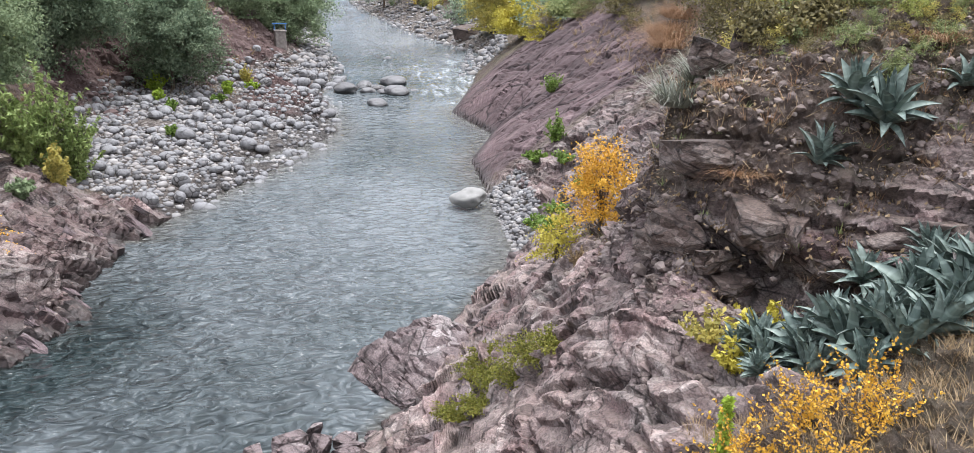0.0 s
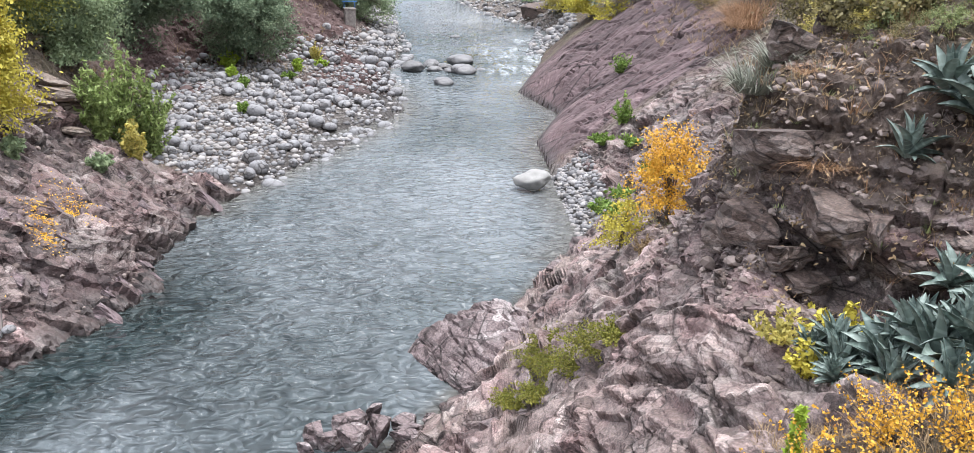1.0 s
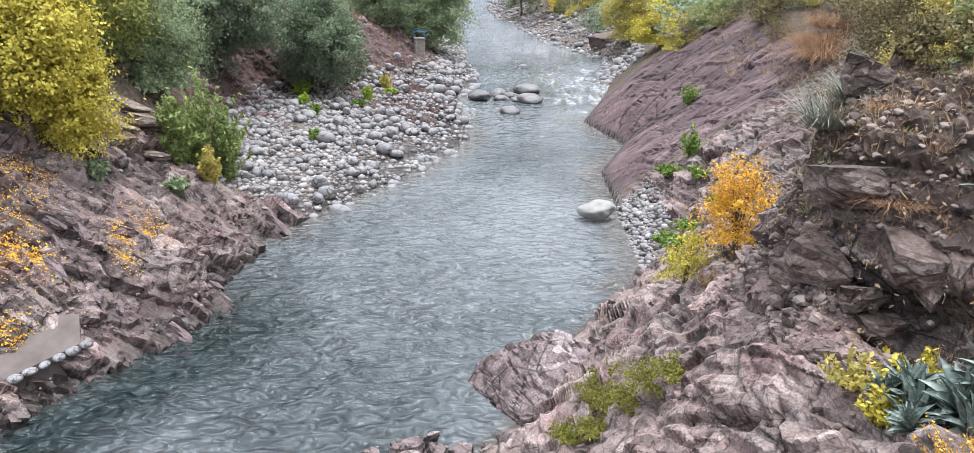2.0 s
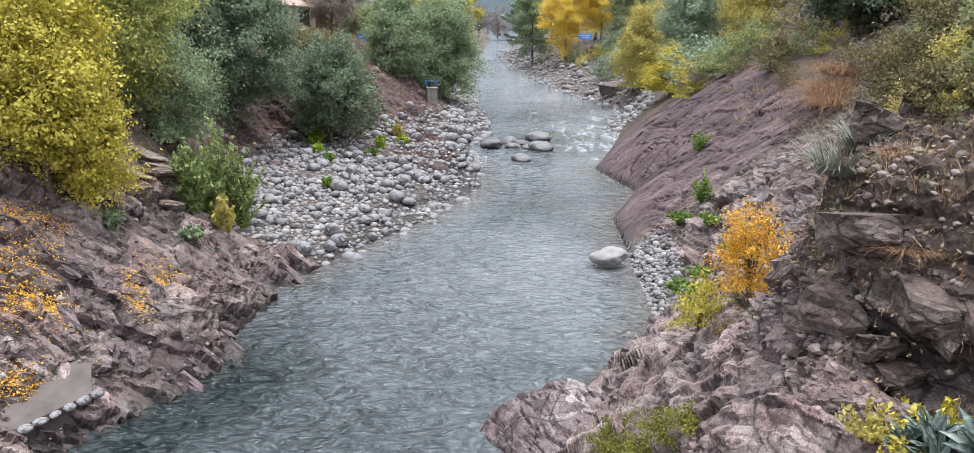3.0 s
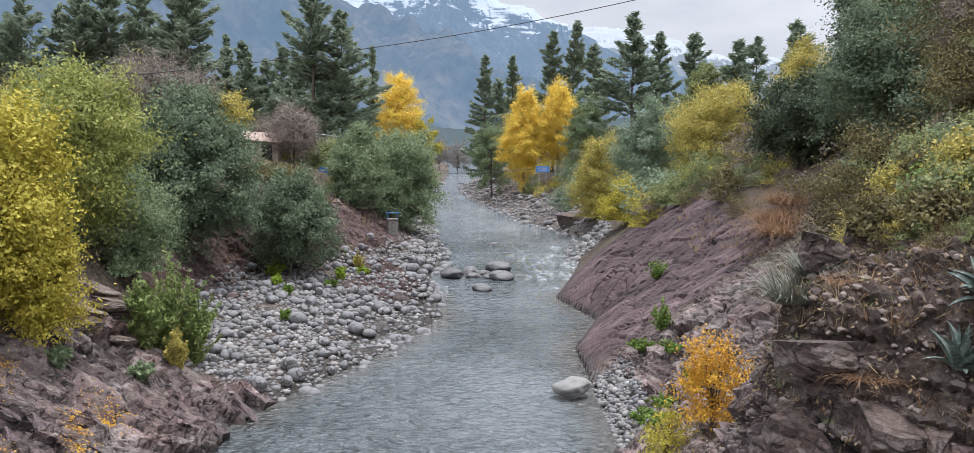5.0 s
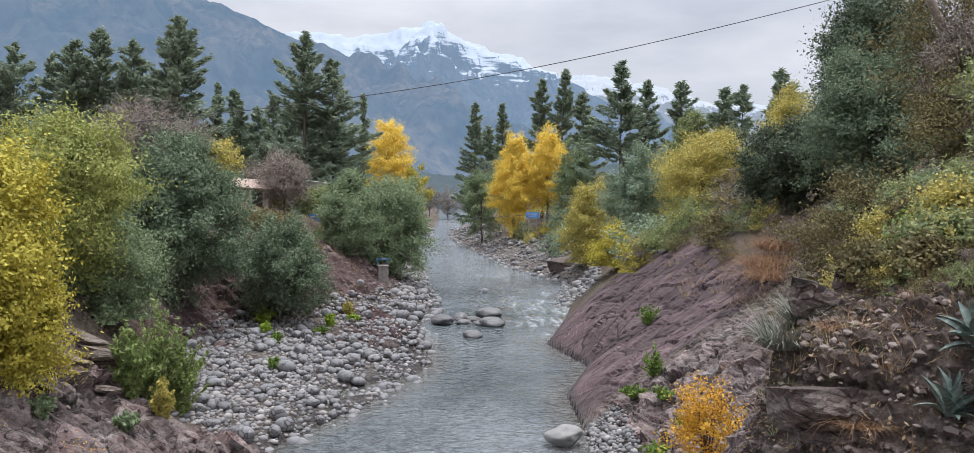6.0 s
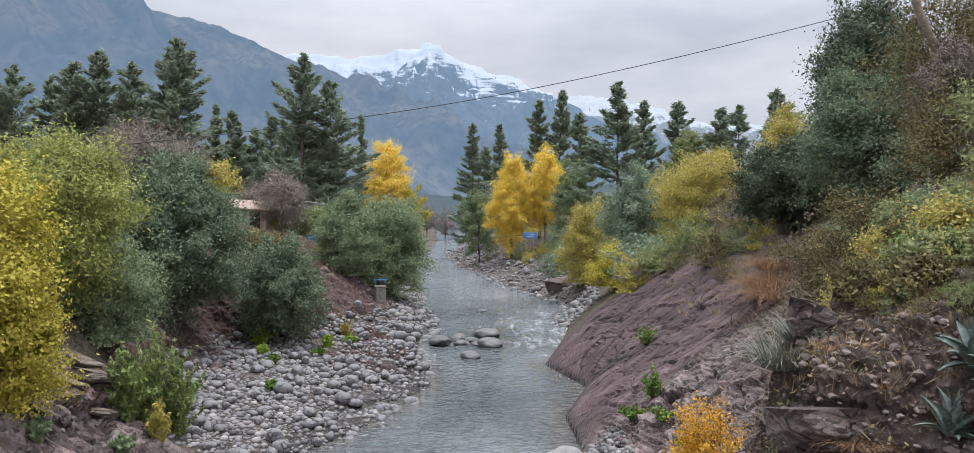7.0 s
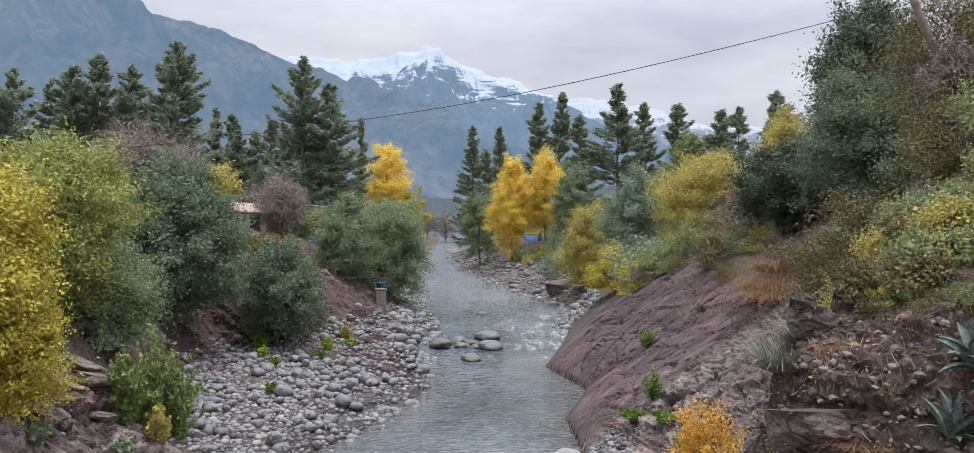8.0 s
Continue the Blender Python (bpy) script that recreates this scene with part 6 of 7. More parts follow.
for i in range(70):
    y = krng.uniform(11.0, 24.0)
    x = float(np.interp(y, WEST_ALL[:, 0], WEST_ALL[:, 1])) + 0.2 - 6.5 * krng.uniform() ** 1.2
    s = float(np.clip(krng.lognormal(-0.9, 0.45), 0.2, 1.0))
    if x < -8.2 and y < 14.8:
        continue
    away = min(math.hypot(x - (x0 + (x1 - x0) * u), y - (y0 + (y1 - y0) * u)) for x0, y0, x1, y1, r in DRIFTS for u in (0, 0.33, 0.67, 1))
    if away < 0.1 + 0.3 * s:
        continue
    block(x, y, rest(x, y) + krng.uniform(-0.12, -0.02) * s, s, "flat purplish rock plate on the west bank", -30 + krng.normal(0, 16), -4 + krng.normal(0, 6), 26 + krng.normal(0, 6), (1.45, 0.75, 0.30), None, "rock_plate", "rock plates of the west bank", WEST_PLATES[krng.integers(9)])
for i in range(30):
    y = krng.uniform(8.0, 20.0)
    x = float(np.interp(y, EAST_ALL[:, 0], EAST_ALL[:, 1])) + 0.1 + krng.uniform(0.0, 3.4)
    s = float(np.clip(krng.lognormal(-1.2, 0.45), 0.15, 0.7))
    block(x, y, rest(x, y) + krng.uniform(-0.18, -0.03) * s, s, "angular purplish rock plate on the waterside slope", -35 + krng.normal(0, 20), krng.normal(0, 8), -20 + krng.normal(0, 8), (1.35, 0.75, 0.42), None, "rock_plate", "rock plates of the east bank", PLATES[krng.integers(9)])

for x, y, z, s, rz in [(-11.6, 23.5, 2.75, 1.1, 20), (-11.75, 23.4, 2.98, 1.2, 10), (-11.55, 23.7, 3.2, 1.0, 28), (-11.9, 23.3, 3.38, 1.25, 15), (-12.1, 22.6, 3.3, 1.1, 30), (-11.3, 22.9, 2.4, 0.9, 5), (-12.3, 23.9, 3.7, 1.2, 22), (-11.9, 21.9, 3.0, 0.9, 35)]:
    block(x, y, z, s, "thin tan rock bed jutting from the west bank", rz, krng.normal(0, 4), 8 + krng.normal(0, 4), (1.2, 0.8, 0.26), M_TAN, "rock_ledge", "rock ledges of the west bank", WEST_PLATES[krng.integers(9)])

# moss and cress in the wet gully
for i, (x, y, s) in enumerate([(1.35, 10.9, 0.35), (1.5, 10.5, 0.3), (1.75, 10.0, 0.35), (1.95, 9.6, 0.4), (1.55, 11.3, 0.3), (2.15, 9.3, 0.3), (1.2, 9.9, 0.28), (0.85, 10.1, 0.25)]):
    bush("moss_cushion", "yellow-green moss and cress in the wet gully", x, y, 0.16, s * 3.2, M_MOSS, 600 + i, 150, 44, 0.022, 1.3, 0.2, 0.004, 0.3, category="moss")
for i, (x, y) in enumerate([(4.2, 21.3), (4.6, 20.4), (5.2, 19.6), (3.9, 18.0), (5.6, 24.5), (5.0, 26.0), (7.3, 35.3), (5.9, 27.5)]):
    bush("green_weed", "small green weed growing in a rock joint", x, y, 0.5 if i < 6 else 1.3, 1.0, M_BAR, 620 + i, 30, 40, 0.06, 1.8, 0.4, 0.005, 0.2, category="plant")

# willow shrub of upright shoots between the rock and the gravel bar
M_SALIX = leaf_material("willow_shoot_leaves", [(0.2, (0.105, 0.150, 0.045)), (0.5, (0.215, 0.285, 0.095)), (0.85, (0.37, 0.44, 0.17))])
for x, y, h, w, s in [(-10.7, 24.6, 3.9, 2.6, 631), (-10.1, 25.3, 3.2, 1.8, 632), (-10.9, 23.6, 2.6, 1.6, 633)]:
    bush("willow_shrub", "leafy green willow shrub of upright shoots beside the gravel", x, y, h, w, M_SALIX, s, 46, 110, 0.062, 3.0, 0.5, 0.02, 0.06)

# small plants of the west bank
for i, (x, y, h, w, m) in enumerate([(-12.4, 15.6, 1.2, 0.9, M_GREEN), (-11.2, 19.3, 0.8, 0.6, M_GREEN), (-10.2, 21.6, 0.7, 0.8, M_GREEN), (-9.4, 45.5, 1.2, 0.7, M_LIME), (-8.9, 48.9, 1.5, 0.8, M_YGREEN), (-8.3, 47.5, 0.8, 1.0, M_LIME),
                                     (-13.0, 44.8, 1.3, 1.4, M_LIME), (-10.9, 39.5, 0.8, 0.6, M_BAR), (-12.0, 41.5, 0.9, 0.8, M_LIME), (-9.5, 34.0, 0.7, 0.6, M_BAR), (-9.8, 23.2, 1.6, 1.0, M_YGREEN), (-9.6, 44.0, 0.5, 0.9, M_BAR)]):
    bush("green_weed", "small leafy green plant on the west bank", x, y, h, w, m, 640 + i, 26, 60, 0.075, 1.9, 0.4, 0.006, 0.15, category="plant")

# undergrowth: a few kinds of shrub, repeated along the banks
def template(name, mat, seed, width, height, size, n, per):
    rng = np.random.default_rng(seed)
    ob = empty(name, pose(0, 0, 0))
    long = 1.8
    if mat is M_TWIG:
        size, long = size * 0.28, 14.0
    (v, f), ctr = clump_crown(rng, height, width, -0.35 * height, n, per, size, long, 0.3, 0.2, tri=True)
    link_mesh("trunk", *trunk_limbs(rng, ctr, height, 0.05, 0.03, limbs=2), M_BARK, ob, smooth=True)
    link_mesh("crown", v, f, mat, ob)
    return ob


KINDS = [("olive_shrub", "olive green undergrowth shrub on the bank", M_OLIVE, 0), ("dark_shrub", "dark green undergrowth shrub on the bank", M_GREEN, 1), ("yellowing_shrub", "yellowing undergrowth shrub on the bank", M_YGREEN, 2),
         ("grey_green_shrub", "grey-green undergrowth shrub on the bank", M_WILLOW, 3), ("leafless_shrub", "leafless brown undergrowth shrub on the bank", M_TWIG, 4), ("yellow_shrub", "yellow undergrowth shrub on the bank", M_YELLOW, 5), ("scrub_bush", "brownish-olive scrub bush on the rocky slope", M_SCRUB, 6), ("light_green_shrub", "light yellow-green shrub on the rocky slope", M_SPRING, 7)]
SHRUBS = [template(n, m, 700 + i, 2.0, 1.7, 0.068, 30, 62) for n, _, m, i in KINDS] + [template(n, m, 720 + i, 4.4, 3.8, 0.15, 36, 70) for n, _, m, i in KINDS]
KINDS = KINDS * 2
urng = np.random.default_rng(8)
used = [False] * len(SHRUBS)


def scatter(n, box, kinds, lo, hi, clear=True):
    done = 0
    while done < n:
        x, y = urng.uniform(box[0], box[1]), urng.uniform(box[2], box[3])
        h, dw, de = ground_base(np.array([x]), np.array([y]))
        if h[0] < box[4] or h[0] > box[5] or (clear and -0.335 < x / y < -0.205 and 40 < y < 66):
            continue
        done += 1
        k = kinds[urng.integers(len(kinds))]
        s = urng.uniform(lo, hi)
        if s > 1.3 and y > 40:
            k, s = k + 8, s / 2.2
        m = pose(x, y, rest(x, y) - 0.08, 0, 0, urng.uniform(0, 360)) @ Matrix.Diagonal((s, s * urng.uniform(0.8, 1.2), s * urng.uniform(0.7, 1.2), 1))
        if used[k]:
            ob = copy_thing(SHRUBS[k], m)
        else:
            ob = SHRUBS[k]
            ob.matrix_basis = m
            used[k] = True
        tagged(ob, KINDS[k][1], "shrub", group="undergrowth of the banks")


scatter(16, (-19, -12, 19, 34, 3.4, 7), (0, 1, 4, 2), 0.5, 1.1)
scatter(30, (-26, -10, 42, 80, 3.2, 12), (0, 1, 1, 4, 2), 0.9, 2.2)
scatter(26, (-45, -12, 80, 150, 2.5, 12), (0, 1, 1, 3, 2), 1.6, 3.4)
scatter(56, (5.6, 13, 8.5, 24, 7.0, 12), (6, 4, 6, 6, 0, 1), 0.3, 0.95)
scatter(30, (8, 17, 28, 56, 5.4, 7.6), (0, 6, 4, 1, 4, 6), 0.7, 1.4)
scatter(14, (10, 16, 14, 26, 9, 14), (6, 0, 1, 4), 0.8, 1.3)
scatter(40, (4.7, 8.6, 8.8, 13.5, 6.3, 9), (6, 0, 2, 6, 6, 4), 0.22, 0.6)
scatter(46, (4.6, 7.4, 8.1, 9.4, 5.4, 9), (6, 0, 7, 2, 6, 4), 0.13, 0.30)
scatter(9, (-19, -11.5, 44, 62, 3.2, 6), (0, 1, 6, 4, 1), 0.4, 0.7, False)
scatter(30, (4.9, 6.7, 7.75, 8.5, 4.5, 9), (6, 0, 7, 2, 6), 0.14, 0.26)
scatter(34, (3, 16, 74, 112, 1.6, 6), (0, 2, 3, 5, 2), 1.0, 2.3)
scatter(26, (8.5, 18, 44, 70, 3.6, 8), (0, 2, 3, 5, 2), 1.0, 2.0)
scatter(26, (9, 24, 26, 48, 6.2, 15), (0, 1, 2, 4), 0.7, 1.5)
scatter(34, (9, 32, 48, 80, 3.5, 15), (0, 2, 3, 5, 2, 4, 0), 1.0, 2.4)
scatter(36, (0, 45, 84, 150, 2.6, 14), (0, 3, 0, 2, 5, 2), 1.5, 3.2)
scatter(10, (12, 30, 18, 40, 10, 22), (1, 0, 1), 1.0, 2.0)

for k, ob in enumerate(SHRUBS):
    if not used[k]:
        for o in (*ob.children_recursive, ob):
            bpy.data.objects.remove(o)

# dry grass and weeds on the near slope
def grass_stuff(name, label, n, place, height, mat, width=0.010):
    chunks = []
    for _ in range(n):
        x, y = place()
        v, f = blades(urng, 11, height * urng.uniform(0.5, 1.4), 0.06, width, 0.7, 0.6)
        chunks.append((v + (x, y, rest(x, y)), f))
    return tagged(link_mesh(name, *join(chunks), mat), label, "grass", kind="stuff")


grass_stuff("dry_grass", "tufts of dry grass on the rocky slope", 620, lambda: (urng.uniform(3.6, 9.5), urng.uniform(6.6, 17)), 0.22, M_DRY)
grass_stuff("dry_grass", "matted dry grass on the mound by the bridge", 1500, lambda: (urng.uniform(2.4, 5.4), urng.uniform(2.8, 5.3)), 0.13, M_DRY, 0.007)
grass_stuff("rusty_weeds", "brown weed stalks on the rocky slope", 420, lambda: (urng.uniform(3.8, 9), urng.uniform(6.9, 16)), 0.26, M_RUST)
grass_stuff("green_weeds", "small olive weeds scattered on the rocky slope", 420, lambda: (urng.uniform(3.4, 9), urng.uniform(7.0, 16)), 0.13, M_OLIVE, 0.014)
grass_stuff("dry_grass", "dry grass along the earth bank", 300, lambda: (urng.uniform(-19, -12.5), urng.uniform(19, 34)), 0.4, M_DRY, 0.02)
grass_stuff("dry_grass", "dry grass above the rock slab", 320, lambda: (urng.uniform(9, 17), urng.uniform(24, 44)), 0.45, M_DRY, 0.02)


def fallen_twigs(n, box, mat, label):
    """Dead stalks and twigs lying on the slope."""
    c = np.stack((urng.uniform(box[0], box[1], n), urng.uniform(box[2], box[3], n), np.zeros(n)), 1)
    ln = 0.03 + 0.15 * urng.uniform(0, 1, n) ** 2
    a = urng.uniform(0, 6.28, n)
    d = np.stack((np.cos(a), np.sin(a)), 1) * ln[:, None]
    e = c.copy()
    e[:, :2] += d
    for k in range(n):
        c[k, 2], e[k, 2] = rest(c[k, 0], c[k, 1]) + 0.02, rest(e[k, 0], e[k, 1]) + 0.02
    e[:, 2] = np.clip(e[:, 2], c[:, 2] - 0.06, c[:, 2] + 0.06) + urng.uniform(-0.01, 0.05, n)
    w = np.stack((-np.sin(a), np.cos(a), np.full(n, 0.6)), 1) * 0.0035
    v = np.stack((c - w, c + w, e + w * 0.5, e - w * 0.5), 1).reshape(-1, 3)
    return tagged(link_mesh("fallen_twigs", v, np.arange(n * 4).reshape(n, 4), mat), label, "twigs", kind="stuff")


fallen_twigs(3800, (3.2, 8.5, 6.4, 14), M_DRY, "dry stalks and twigs lying on the rocky slope")
fallen_twigs(2600, (3.2, 8.5, 6.4, 14), M_TWIG, "brown dead twigs lying on the rocky slope")


def litter(n, drifts):
    """Fallen leaves that have drifted into the hollows of the rock, in streaks from x0, y0 to x1, y1."""
    c = []
    for _ in range(n):
        x0, y0, x1, y1, r = drifts[urng.integers(len(drifts))]
        u = urng.uniform()
        x, y = x0 + (x1 - x0) * u + urng.normal(0, r), y0 + (y1 - y0) * u + urng.normal(0, r)
        c.append((x, y, rest(x, y) + 0.03))
    v, f = leaf_quads(urng, np.array(c), 0.036, 1.4, 6.0)
    return tagged(link_mesh("fallen_leaves", v, f, M_AMBER), "orange fallen leaves lying in the hollows of the rock", "leaves", kind="stuff")


litter(5200, DRIFTS)
c = []
while len(c) < 9000:
    x, y = urng.uniform(3.2, 9.5), urng.uniform(5.6, 16)
    if float(vnoise(np.array([(x, y, 0.0)]), 1.3, 21)[0]) > urng.uniform(-0.4, 0.5):
        c.append((x, y, rest(x, y) + 0.015))
v, f = leaf_quads(urng, np.array(c), 0.034, 1.7, 3.0)
tagged(link_mesh("leaf_litter", v, f, M_DRY), "brown and ochre leaf litter on the rocky slope", "leaves", kind="stuff")

# heaps of rust-coloured dead grass at the head of the slab and on the near slope
for i, (x, y, h, w) in enumerate([(11.6, 31.2, 1.3, 2.6), (10.9, 29.4, 1.0, 2.0), (12.6, 33.0, 1.2, 2.2), (9.2, 16.4, 0.7, 1.2), (8.2, 14.0, 0.6, 0.9), (5.6, 10.6, 0.4, 0.8), (3.9, 8.1, 0.25, 0.55), (6.1, 8.1, 0.32, 0.7), (4.1, 9.0, 0.2, 0.5)]):
    v, f = blades(np.random.default_rng(900 + i), int(600 * w), h * 1.2, 0.45 * w, 0.016 if y > 20 else 0.008, 0.9, 1.1)
    ob = empty("dead_grass_heap", pose(x, y, rest(x, y) - 0.03))
    link_mesh("grass_mat", v, f, M_RUST, ob)
    tagged(ob, "heap of rust-brown dead grass hanging over the rock", "grass")

# ---- more stones ----
grit = []
while len(grit) < 900:
    x, y = urng.uniform(2.2, 5.4), urng.uniform(20.6, 27.0)
    h, dw, de = ground_base(np.array([x]), np.array([y]))
    if de[0] > -0.1 and h[0] < 0.9:
        grit.append((x, y, max(rest(x, y), -0.04), float(np.clip(urng.lognormal(-1.9, 0.4), 0.07, 0.4))))
stones_stuff("pebble_beach", "pale pebbles on the small beach behind the boulder", grit, LOW1, M_SMALL)
M_RUBBLE = leaf_material("brown_rubble", [(0.2, (0.040, 0.031, 0.028)), (0.5, (0.145, 0.115, 0.104)), (0.9, (0.30, 0.25, 0.225))], 0.0, 0.85)
SHARP = []
for _ in range(8):
    me = stone_mesh("rubble", urng, 1, 0.2, 0.6, 0.3)
    SHARP.append((np.array([p.co[:] for p in me.vertices]), np.array([p.vertices[:] for p in me.polygons])))
    bpy.data.meshes.remove(me)
rubble = []
while len(rubble) < 4600:
    x, y = urng.uniform(2.8, 9.5), urng.uniform(6.2, 16)
    h, dw, de = ground_base(np.array([x]), np.array([y]))
    if h[0] > 2.6:
        size = float(np.clip(urng.lognormal(-2.55, 0.5), 0.03, 0.28))
        rubble.append((x, y, rest(x, y) - 0.06 * size, size))
rub = stones_stuff("rubble_stones", "brown rubble and stone chips on the steep slope", rubble, SHARP, M_RUBBLE)
rub.data.polygons.foreach_set("use_smooth", np.zeros(len(rub.data.polygons), dtype=bool))
chips = []
while len(chips) < 900:
    x, y = urng.uniform(-13.5, -7), urng.uniform(12, 25)
    h, dw, de = ground_base(np.array([x]), np.array([y]))
    if 0.3 < h[0] < 5:
        size = float(np.clip(urng.lognormal(-2.4, 0.5), 0.04, 0.3))
        chips.append((x, y, rest(x, y) - 0.08 * size, size))
chp = stones_stuff("rock_chips", "purplish stone chips lying on the bedded rock", chips, SHARP, M_RUBBLE)
chp.data.polygons.foreach_set("use_smooth", np.zeros(len(chp.data.polygons), dtype=bool))
M_MAROON = leaf_material("maroon_rubble", [(0.2, (0.050, 0.034, 0.032)), (0.5, (0.120, 0.084, 0.079)), (0.9, (0.24, 0.185, 0.172))], 0.0, 0.85)
scree = []
while len(scree) < 1500:
    x, y = urng.uniform(-19, -5), urng.uniform(36, 74)
    h, dw, de = ground_base(np.array([x]), np.array([y]))
    if dw[0] > 0 and 0.9 < h[0] < 5.5:
        size = float(np.clip(urng.lognormal(-1.4, 0.55), 0.1, 1.1))
        scree.append((x, y, rest(x, y) - 0.12 * size, size))
scr = stones_stuff("scree_stones", "maroon rubble and blocks on the earth bank", scree, SHARP, M_MAROON)
scr.data.polygons.foreach_set("use_smooth", np.zeros(len(scr.data.polygons), dtype=bool))
grass_stuff("dry_grass", "dry grass and weeds on the red earth bank", 260, lambda: (urng.uniform(-18, -9), urng.uniform(44, 66)), 0.5, M_DRY, 0.025)
far_st = []
while len(far_st) < 3000:
    x, y = urng.uniform(-16, 14), 58 + 120 * urng.uniform() ** 1.4
    h, dw, de = ground_base(np.array([x]), np.array([y]))
    if (de[0] > -1.2 and h[0] < 2.2) or (dw[0] > -0.8 and h[0] < 1.0):
        far_st.append((x, y, max(rest(x, y), float(water_z(y)) - 0.05), float(np.clip(urng.lognormal(-1.0, 0.45), 0.15, 1.2))))
stones_stuff("river_stones", "grey stones and boulders along the upper river", far_st, LOW1, M_SMALL)
for i in range(26):
    y = urng.uniform(47, 62)
    x = float(np.interp(y, WEST_ALL[:, 0], WEST_ALL[:, 1])) - urng.uniform(-1.0, 2.0)
    stone("cobble", PEBBLES[urng.integers(10)], M_COBBLE, x, y, urng.uniform(0.5, 1.1), "grey rounded stone at the foot of the red bank", "stones by the riffle", 0.1, rz=urng.uniform(0, 360), category="stone")
block(7.6, 78.5, 1.6, 3.6, "dark tilted boulder on the far gravel", 30, 0, -22, (1, 0.7, 0.5), M_LEDGE, "boulder", "boulders in the riffle")


# ---- things people left in the valley ----
def box_bm(sx, sy, sz, bevel=0.01):
    bm = bmesh.new()
    bmesh.ops.create_cube(bm, size=1.0)
    for v in bm.verts:
        v.co = (v.co.x * sx, v.co.y * sy, v.co.z * sz)
    if bevel:
        bmesh.ops.bevel(bm, geom=bm.edges[:], offset=bevel, segments=1, affect="EDGES")
    return bm


def boxed(name, x, y, z, sx, sy, sz, mat, parent, label="", rot=(0, 0, 0), bevel=0.01):
    ob = part(name, box_bm(sx, sy, sz, bevel), mat, parent, label)
    ob.matrix_basis = pose(x, y, z, *rot)
    return ob


M_BLUE = plain_material("blue_painted_sheet", (0.06, 0.22, 0.55), 0.5, 0, 0.15, 3, 0.05)
M_WHITE = plain_material("white_paint", (0.55, 0.55, 0.54), 0.6, 0, 0.12, 4, 0.1)
M_STEEL = plain_material("galvanised_steel", (0.35, 0.36, 0.37), 0.5, 0.6, 0.2, 8, 0.1)
M_RUSTY = plain_material("rusty_sheet_roof", (0.36, 0.27, 0.22), 0.75, 0.1, 0.4, 3, 0.3)
M_WALL = plain_material("grey_stone_wall", (0.22, 0.195, 0.175), 0.9, 0, 0.4, 5, 0.8)
M_HUT = plain_material("tan_stone_wall", (0.36, 0.29, 0.235), 0.9, 0, 0.45, 4, 0.8)
M_DARK = plain_material("dark_opening", (0.03, 0.028, 0.025), 0.9, 0, 0.2, 4, 0.1)
M_CABLE = plain_material("black_cable", (0.06, 0.06, 0.065), 0.6, 0, 0.2, 4, 0.1)
M_CONC = plain_material("weathered_concrete", (0.105, 0.088, 0.080), 0.9, 0, 0.25, 2.2, 0.3)


def sign(x, y, ztop, w, h, label, foot=None):
    g = rest(x, y) if foot is None else foot
    ob = empty("river_sign", pose(x, y, g))
    H = ztop - g
    boxed("board", 0, 0, H - h / 2, w, 0.04, h, M_BLUE, ob, "blue sheet metal board")
    boxed("text_bar", 0, -0.026, H - h * 0.32, w * 0.7, 0.006, h * 0.14, M_WHITE, ob, "white line of lettering")
    boxed("text_bar", 0, -0.026, H - h * 0.66, w * 0.55, 0.006, h * 0.12, M_WHITE, ob, "white line of lettering")
    for sx in (-0.3, 0.3):
        boxed("post", sx * w, 0.05, (H - 0.2) / 2 - 0.1, 0.07, 0.07, H + 0.0, M_STEEL, ob)
    return tagged(ob, label, "sign")


sign(5.3, 94.9, 7.0, 1.6, 0.72, "blue sign board on posts by the far bank")
sign(-15.0, 66.3, 7.0, 0.85, 0.75, "small blue sign board beside the hut")


def strand(name, label, pts, radius):
    v, f = tube(pts, np.full(len(pts), radius), 6)
    return tagged(link_mesh(name, v, f, M_CABLE, smooth=True), label, "cable")


tt = np.linspace(0, 1, 60)
wx_ = -46 + tt * 92
wz_ = np.interp(wx_, [-46, -25.2, -5.9, 0, 6.9, 13.3, 19.8, 46], [9.6, 11.3, 13.42, 14.42, 15.9, 17.52, 19.15, 26.4])
wz_ = np.convolve(np.pad(wz_, 6, mode="reflect", reflect_type="odd"), np.ones(13) / 13, "valid")
strand("power_line", "thin black overhead cable slung across the valley", np.stack((wx_, wx_ * 0 + 40.0, wz_), 1), 0.022)
cx = np.linspace(0, 1, 30)[:, None]
span = np.array((-15.0, 66.4, 6.4)) * (1 - cx) + np.array((5.3, 95.0, 6.75)) * cx
span[:, 2] -= (4 * 0.28 * cx * (1 - cx)).ravel()
strand("gauge_cable", "thin steel cable between the two blue signs", span, 0.03)

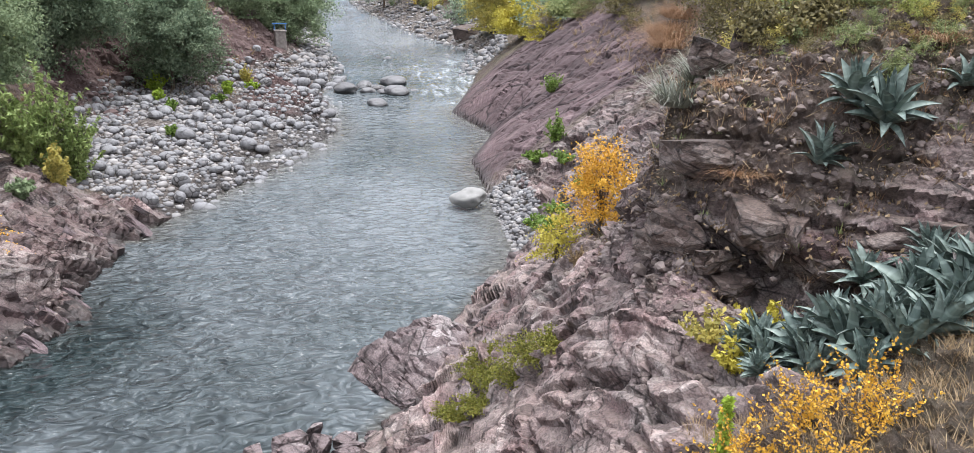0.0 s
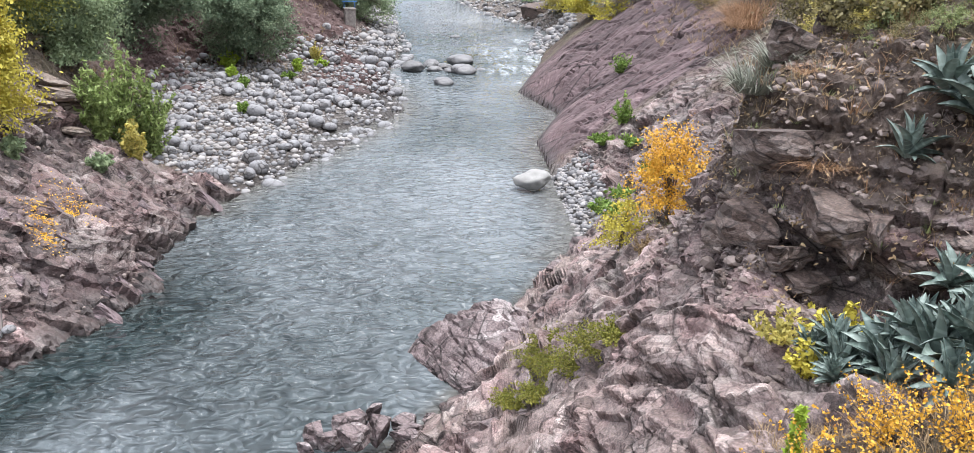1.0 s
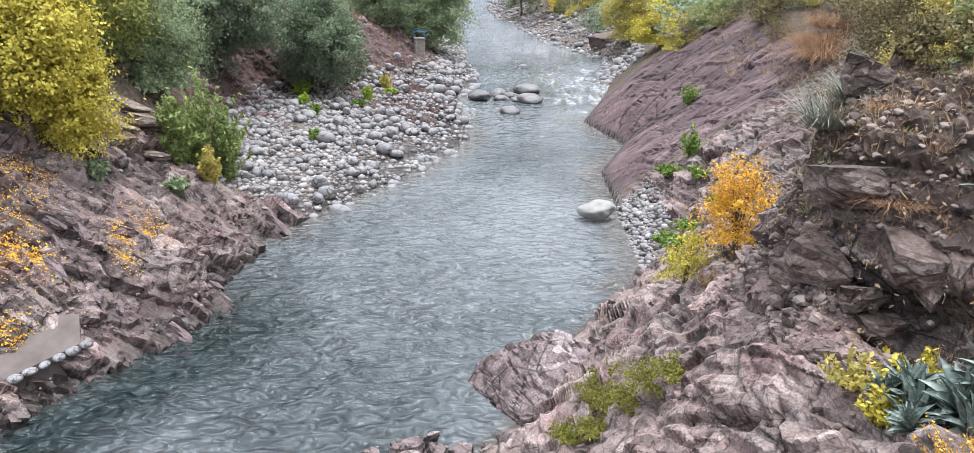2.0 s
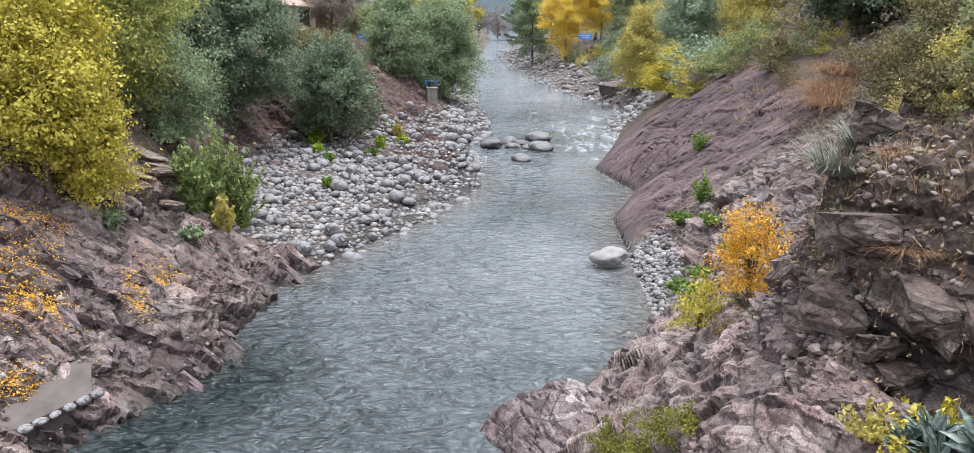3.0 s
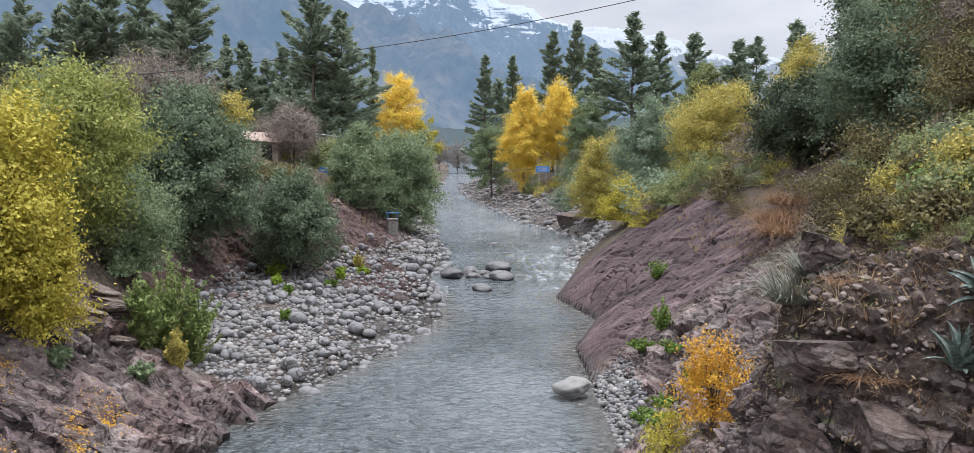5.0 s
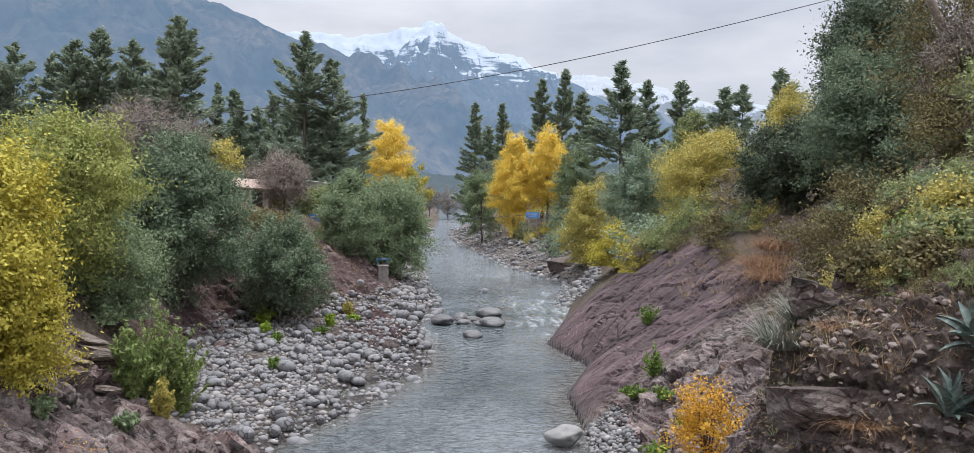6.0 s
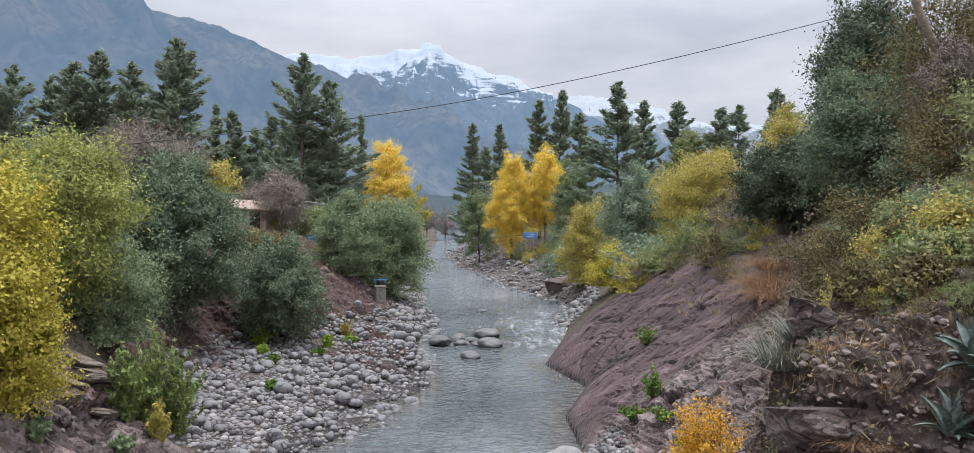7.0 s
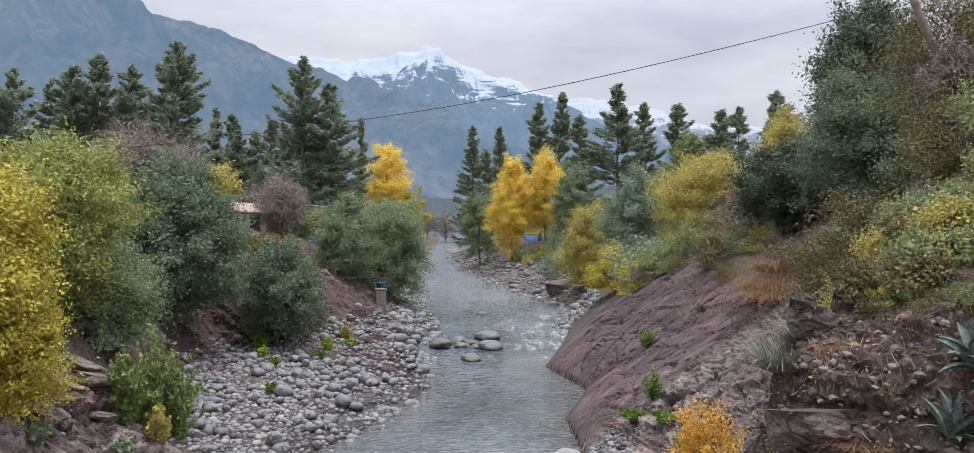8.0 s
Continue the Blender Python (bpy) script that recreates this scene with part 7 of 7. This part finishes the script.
# hut with a rusty roof, half hidden by the trees
hut = empty("hut", pose(-19.6, 63.4, rest(-19.6, 63.4), 0, 0, 10))
hz = 9.2 - rest(-19.6, 63.4)
for sx, sy, lx, ly in ((0, -1.4, 3.2, 0.25), (0, 1.4, 3.2, 0.25), (-1.47, 0, 0.25, 2.55), (1.47, 0, 0.25, 2.55)):
    boxed("wall", sx, sy, hz / 2 - 0.3, lx, ly, hz + 0.4, M_HUT, hut, "rough tan stone wall", bevel=0.02)
boxed("roof", 0, 0, hz + 0.28, 3.7, 3.6, 0.10, M_RUSTY, hut, "rusty sheet metal roof", (12, 3, 0), 0.02)
for k in range(7):
    boxed("roof_rib", -1.65 + 0.55 * k, 0, hz + 0.35 - 0.03 * (k - 3) * 0.9, 0.06, 3.6, 0.05, M_RUSTY, hut, "rusty roof seam", (12, 3, 0), 0.01)
boxed("lintel", 0.75, -1.55, hz - 0.35, 1.0, 0.08, 0.12, M_BARK, hut, "wooden lintel")
boxed("door", 0.75, -1.54, hz - 1.35, 0.8, 0.05, 1.85, M_DARK, hut, "dark boarded door")
tagged(hut, "small stone hut with a rusty sheet roof among trees", "hut")
shed = empty("white_shed", pose(-16.6, 73.1, rest(-16.6, 73.1), 0, 0, -8))
sz_ = 10.3 - rest(-16.6, 73.1)
boxed("wall", 0, 0, sz_ / 2 - 0.3, 1.5, 2.4, sz_ - 0.3, M_WHITE, shed, "white painted wall")
boxed("roof", 0, 0, sz_ - 0.35, 2.4, 2.8, 0.10, M_STEEL, shed, "grey sheet metal roof", (0, 6, 0))
tagged(shed, "white painted shed behind the bare tree", "shed")
tank = empty("white_roof_shelter", pose(-22.6, 45.6, rest(-22.6, 45.6), 0, 0, 20))
tz_ = 9.6 - rest(-22.6, 45.6)
boxed("roof", 0, 0, tz_ - 0.1, 2.6, 1.8, 0.12, M_WHITE, tank, "white sheet metal roof", (4, 5, 0))
for sx in (-1.1, 1.1):
    for sy in (-0.7, 0.7):
        boxed("post", sx, sy, (tz_ - 0.2) / 2 - 0.1, 0.09, 0.09, tz_ - 0.1, M_BARK, tank)
tagged(tank, "open shelter with a white roof behind the trees", "shelter")

# gauge post of mortared stone on the west bank
post = empty("gauge_post", pose(-8.3, 60.4, rest(-8.3, 60.4) - 0.2, 0, 0, 15))
boxed("pillar", 0, 0, 0.6, 0.8, 0.8, 1.5, M_WALL, post, "mortared stone pillar", bevel=0.06)
boxed("cap", 0, 0, 1.38, 0.9, 0.9, 0.10, M_WALL, post, "flat capstone")
for sx in (-0.5, 0.5):
    boxed("rail_post", sx * 0.8, 0, 1.65, 0.05, 0.05, 0.5, M_BLUE, post, "blue painted steel post")
boxed("rail", 0, 0, 1.9, 1.1, 0.06, 0.06, M_BLUE, post, "blue painted steel rail")
tagged(post, "stone gauge pillar with a blue steel rail", "pillar")

# leaning dead trunk on the upper slope
lt = np.linspace(0, 1, 9)[:, None]
trunk_line = np.array((12.9, 20.3, rest(12.9, 20.3) - 0.3)) * (1 - lt) + np.array((10.6, 20.3, 15.9)) * lt
trunk_line[:, 0] += 0.12 * np.sin(lt[:, 0] * 7)
dv, df = tube(trunk_line, np.linspace(0.13, 0.085, 9), 10)
tagged(link_mesh("dead_tree", dv, df, plain_material("weathered_dead_wood", (0.24, 0.19, 0.15), 0.9, 0, 0.35, 7, 0.7), smooth=True), "leaning bare dead tree on the upper slope", "tree")

# concrete pad edged with mortared cobbles on the west bank
pad_top = [(-10.5, 13.5, 1.15), (-9.05, 14.2, 1.0), (-8.75, 13.65, 0.62), (-9.65, 12.1, 0.45), (-11.4, 12.0, 1.1)]
pv = [(x, y, z + 0.07) for x, y, z in pad_top] + [(x, y, z - 0.6) for x, y, z in pad_top]
pf = [tuple(range(5))[::-1], tuple(range(5, 10))] + [(i, (i + 1) % 5, (i + 1) % 5 + 5, i + 5) for i in range(5)]
tagged(link_mesh("concrete_pad", pv, pf, M_CONC), "weathered concrete pad on the west bank", "pavement", kind="structure")
for i in range(8):
    u = i / 7
    x, y, z = -9.7 + u * 1.0, 12.0 + 1.7 * u, 0.42 + 0.2 * u
    ob = new("cobble", PEBBLES[krng.integers(10)])
    s = krng.uniform(0.2, 0.3)
    ob.matrix_basis = pose(x + 0.05, y - 0.03, z + 0.04, 0, 0, 60 + krng.normal(0, 20)) @ Matrix.Diagonal((s * 1.2, s, s, 1))
    tagged(ob, "rounded cobble mortared along the edge of the pad", "stone", "edging cobbles of the pad")
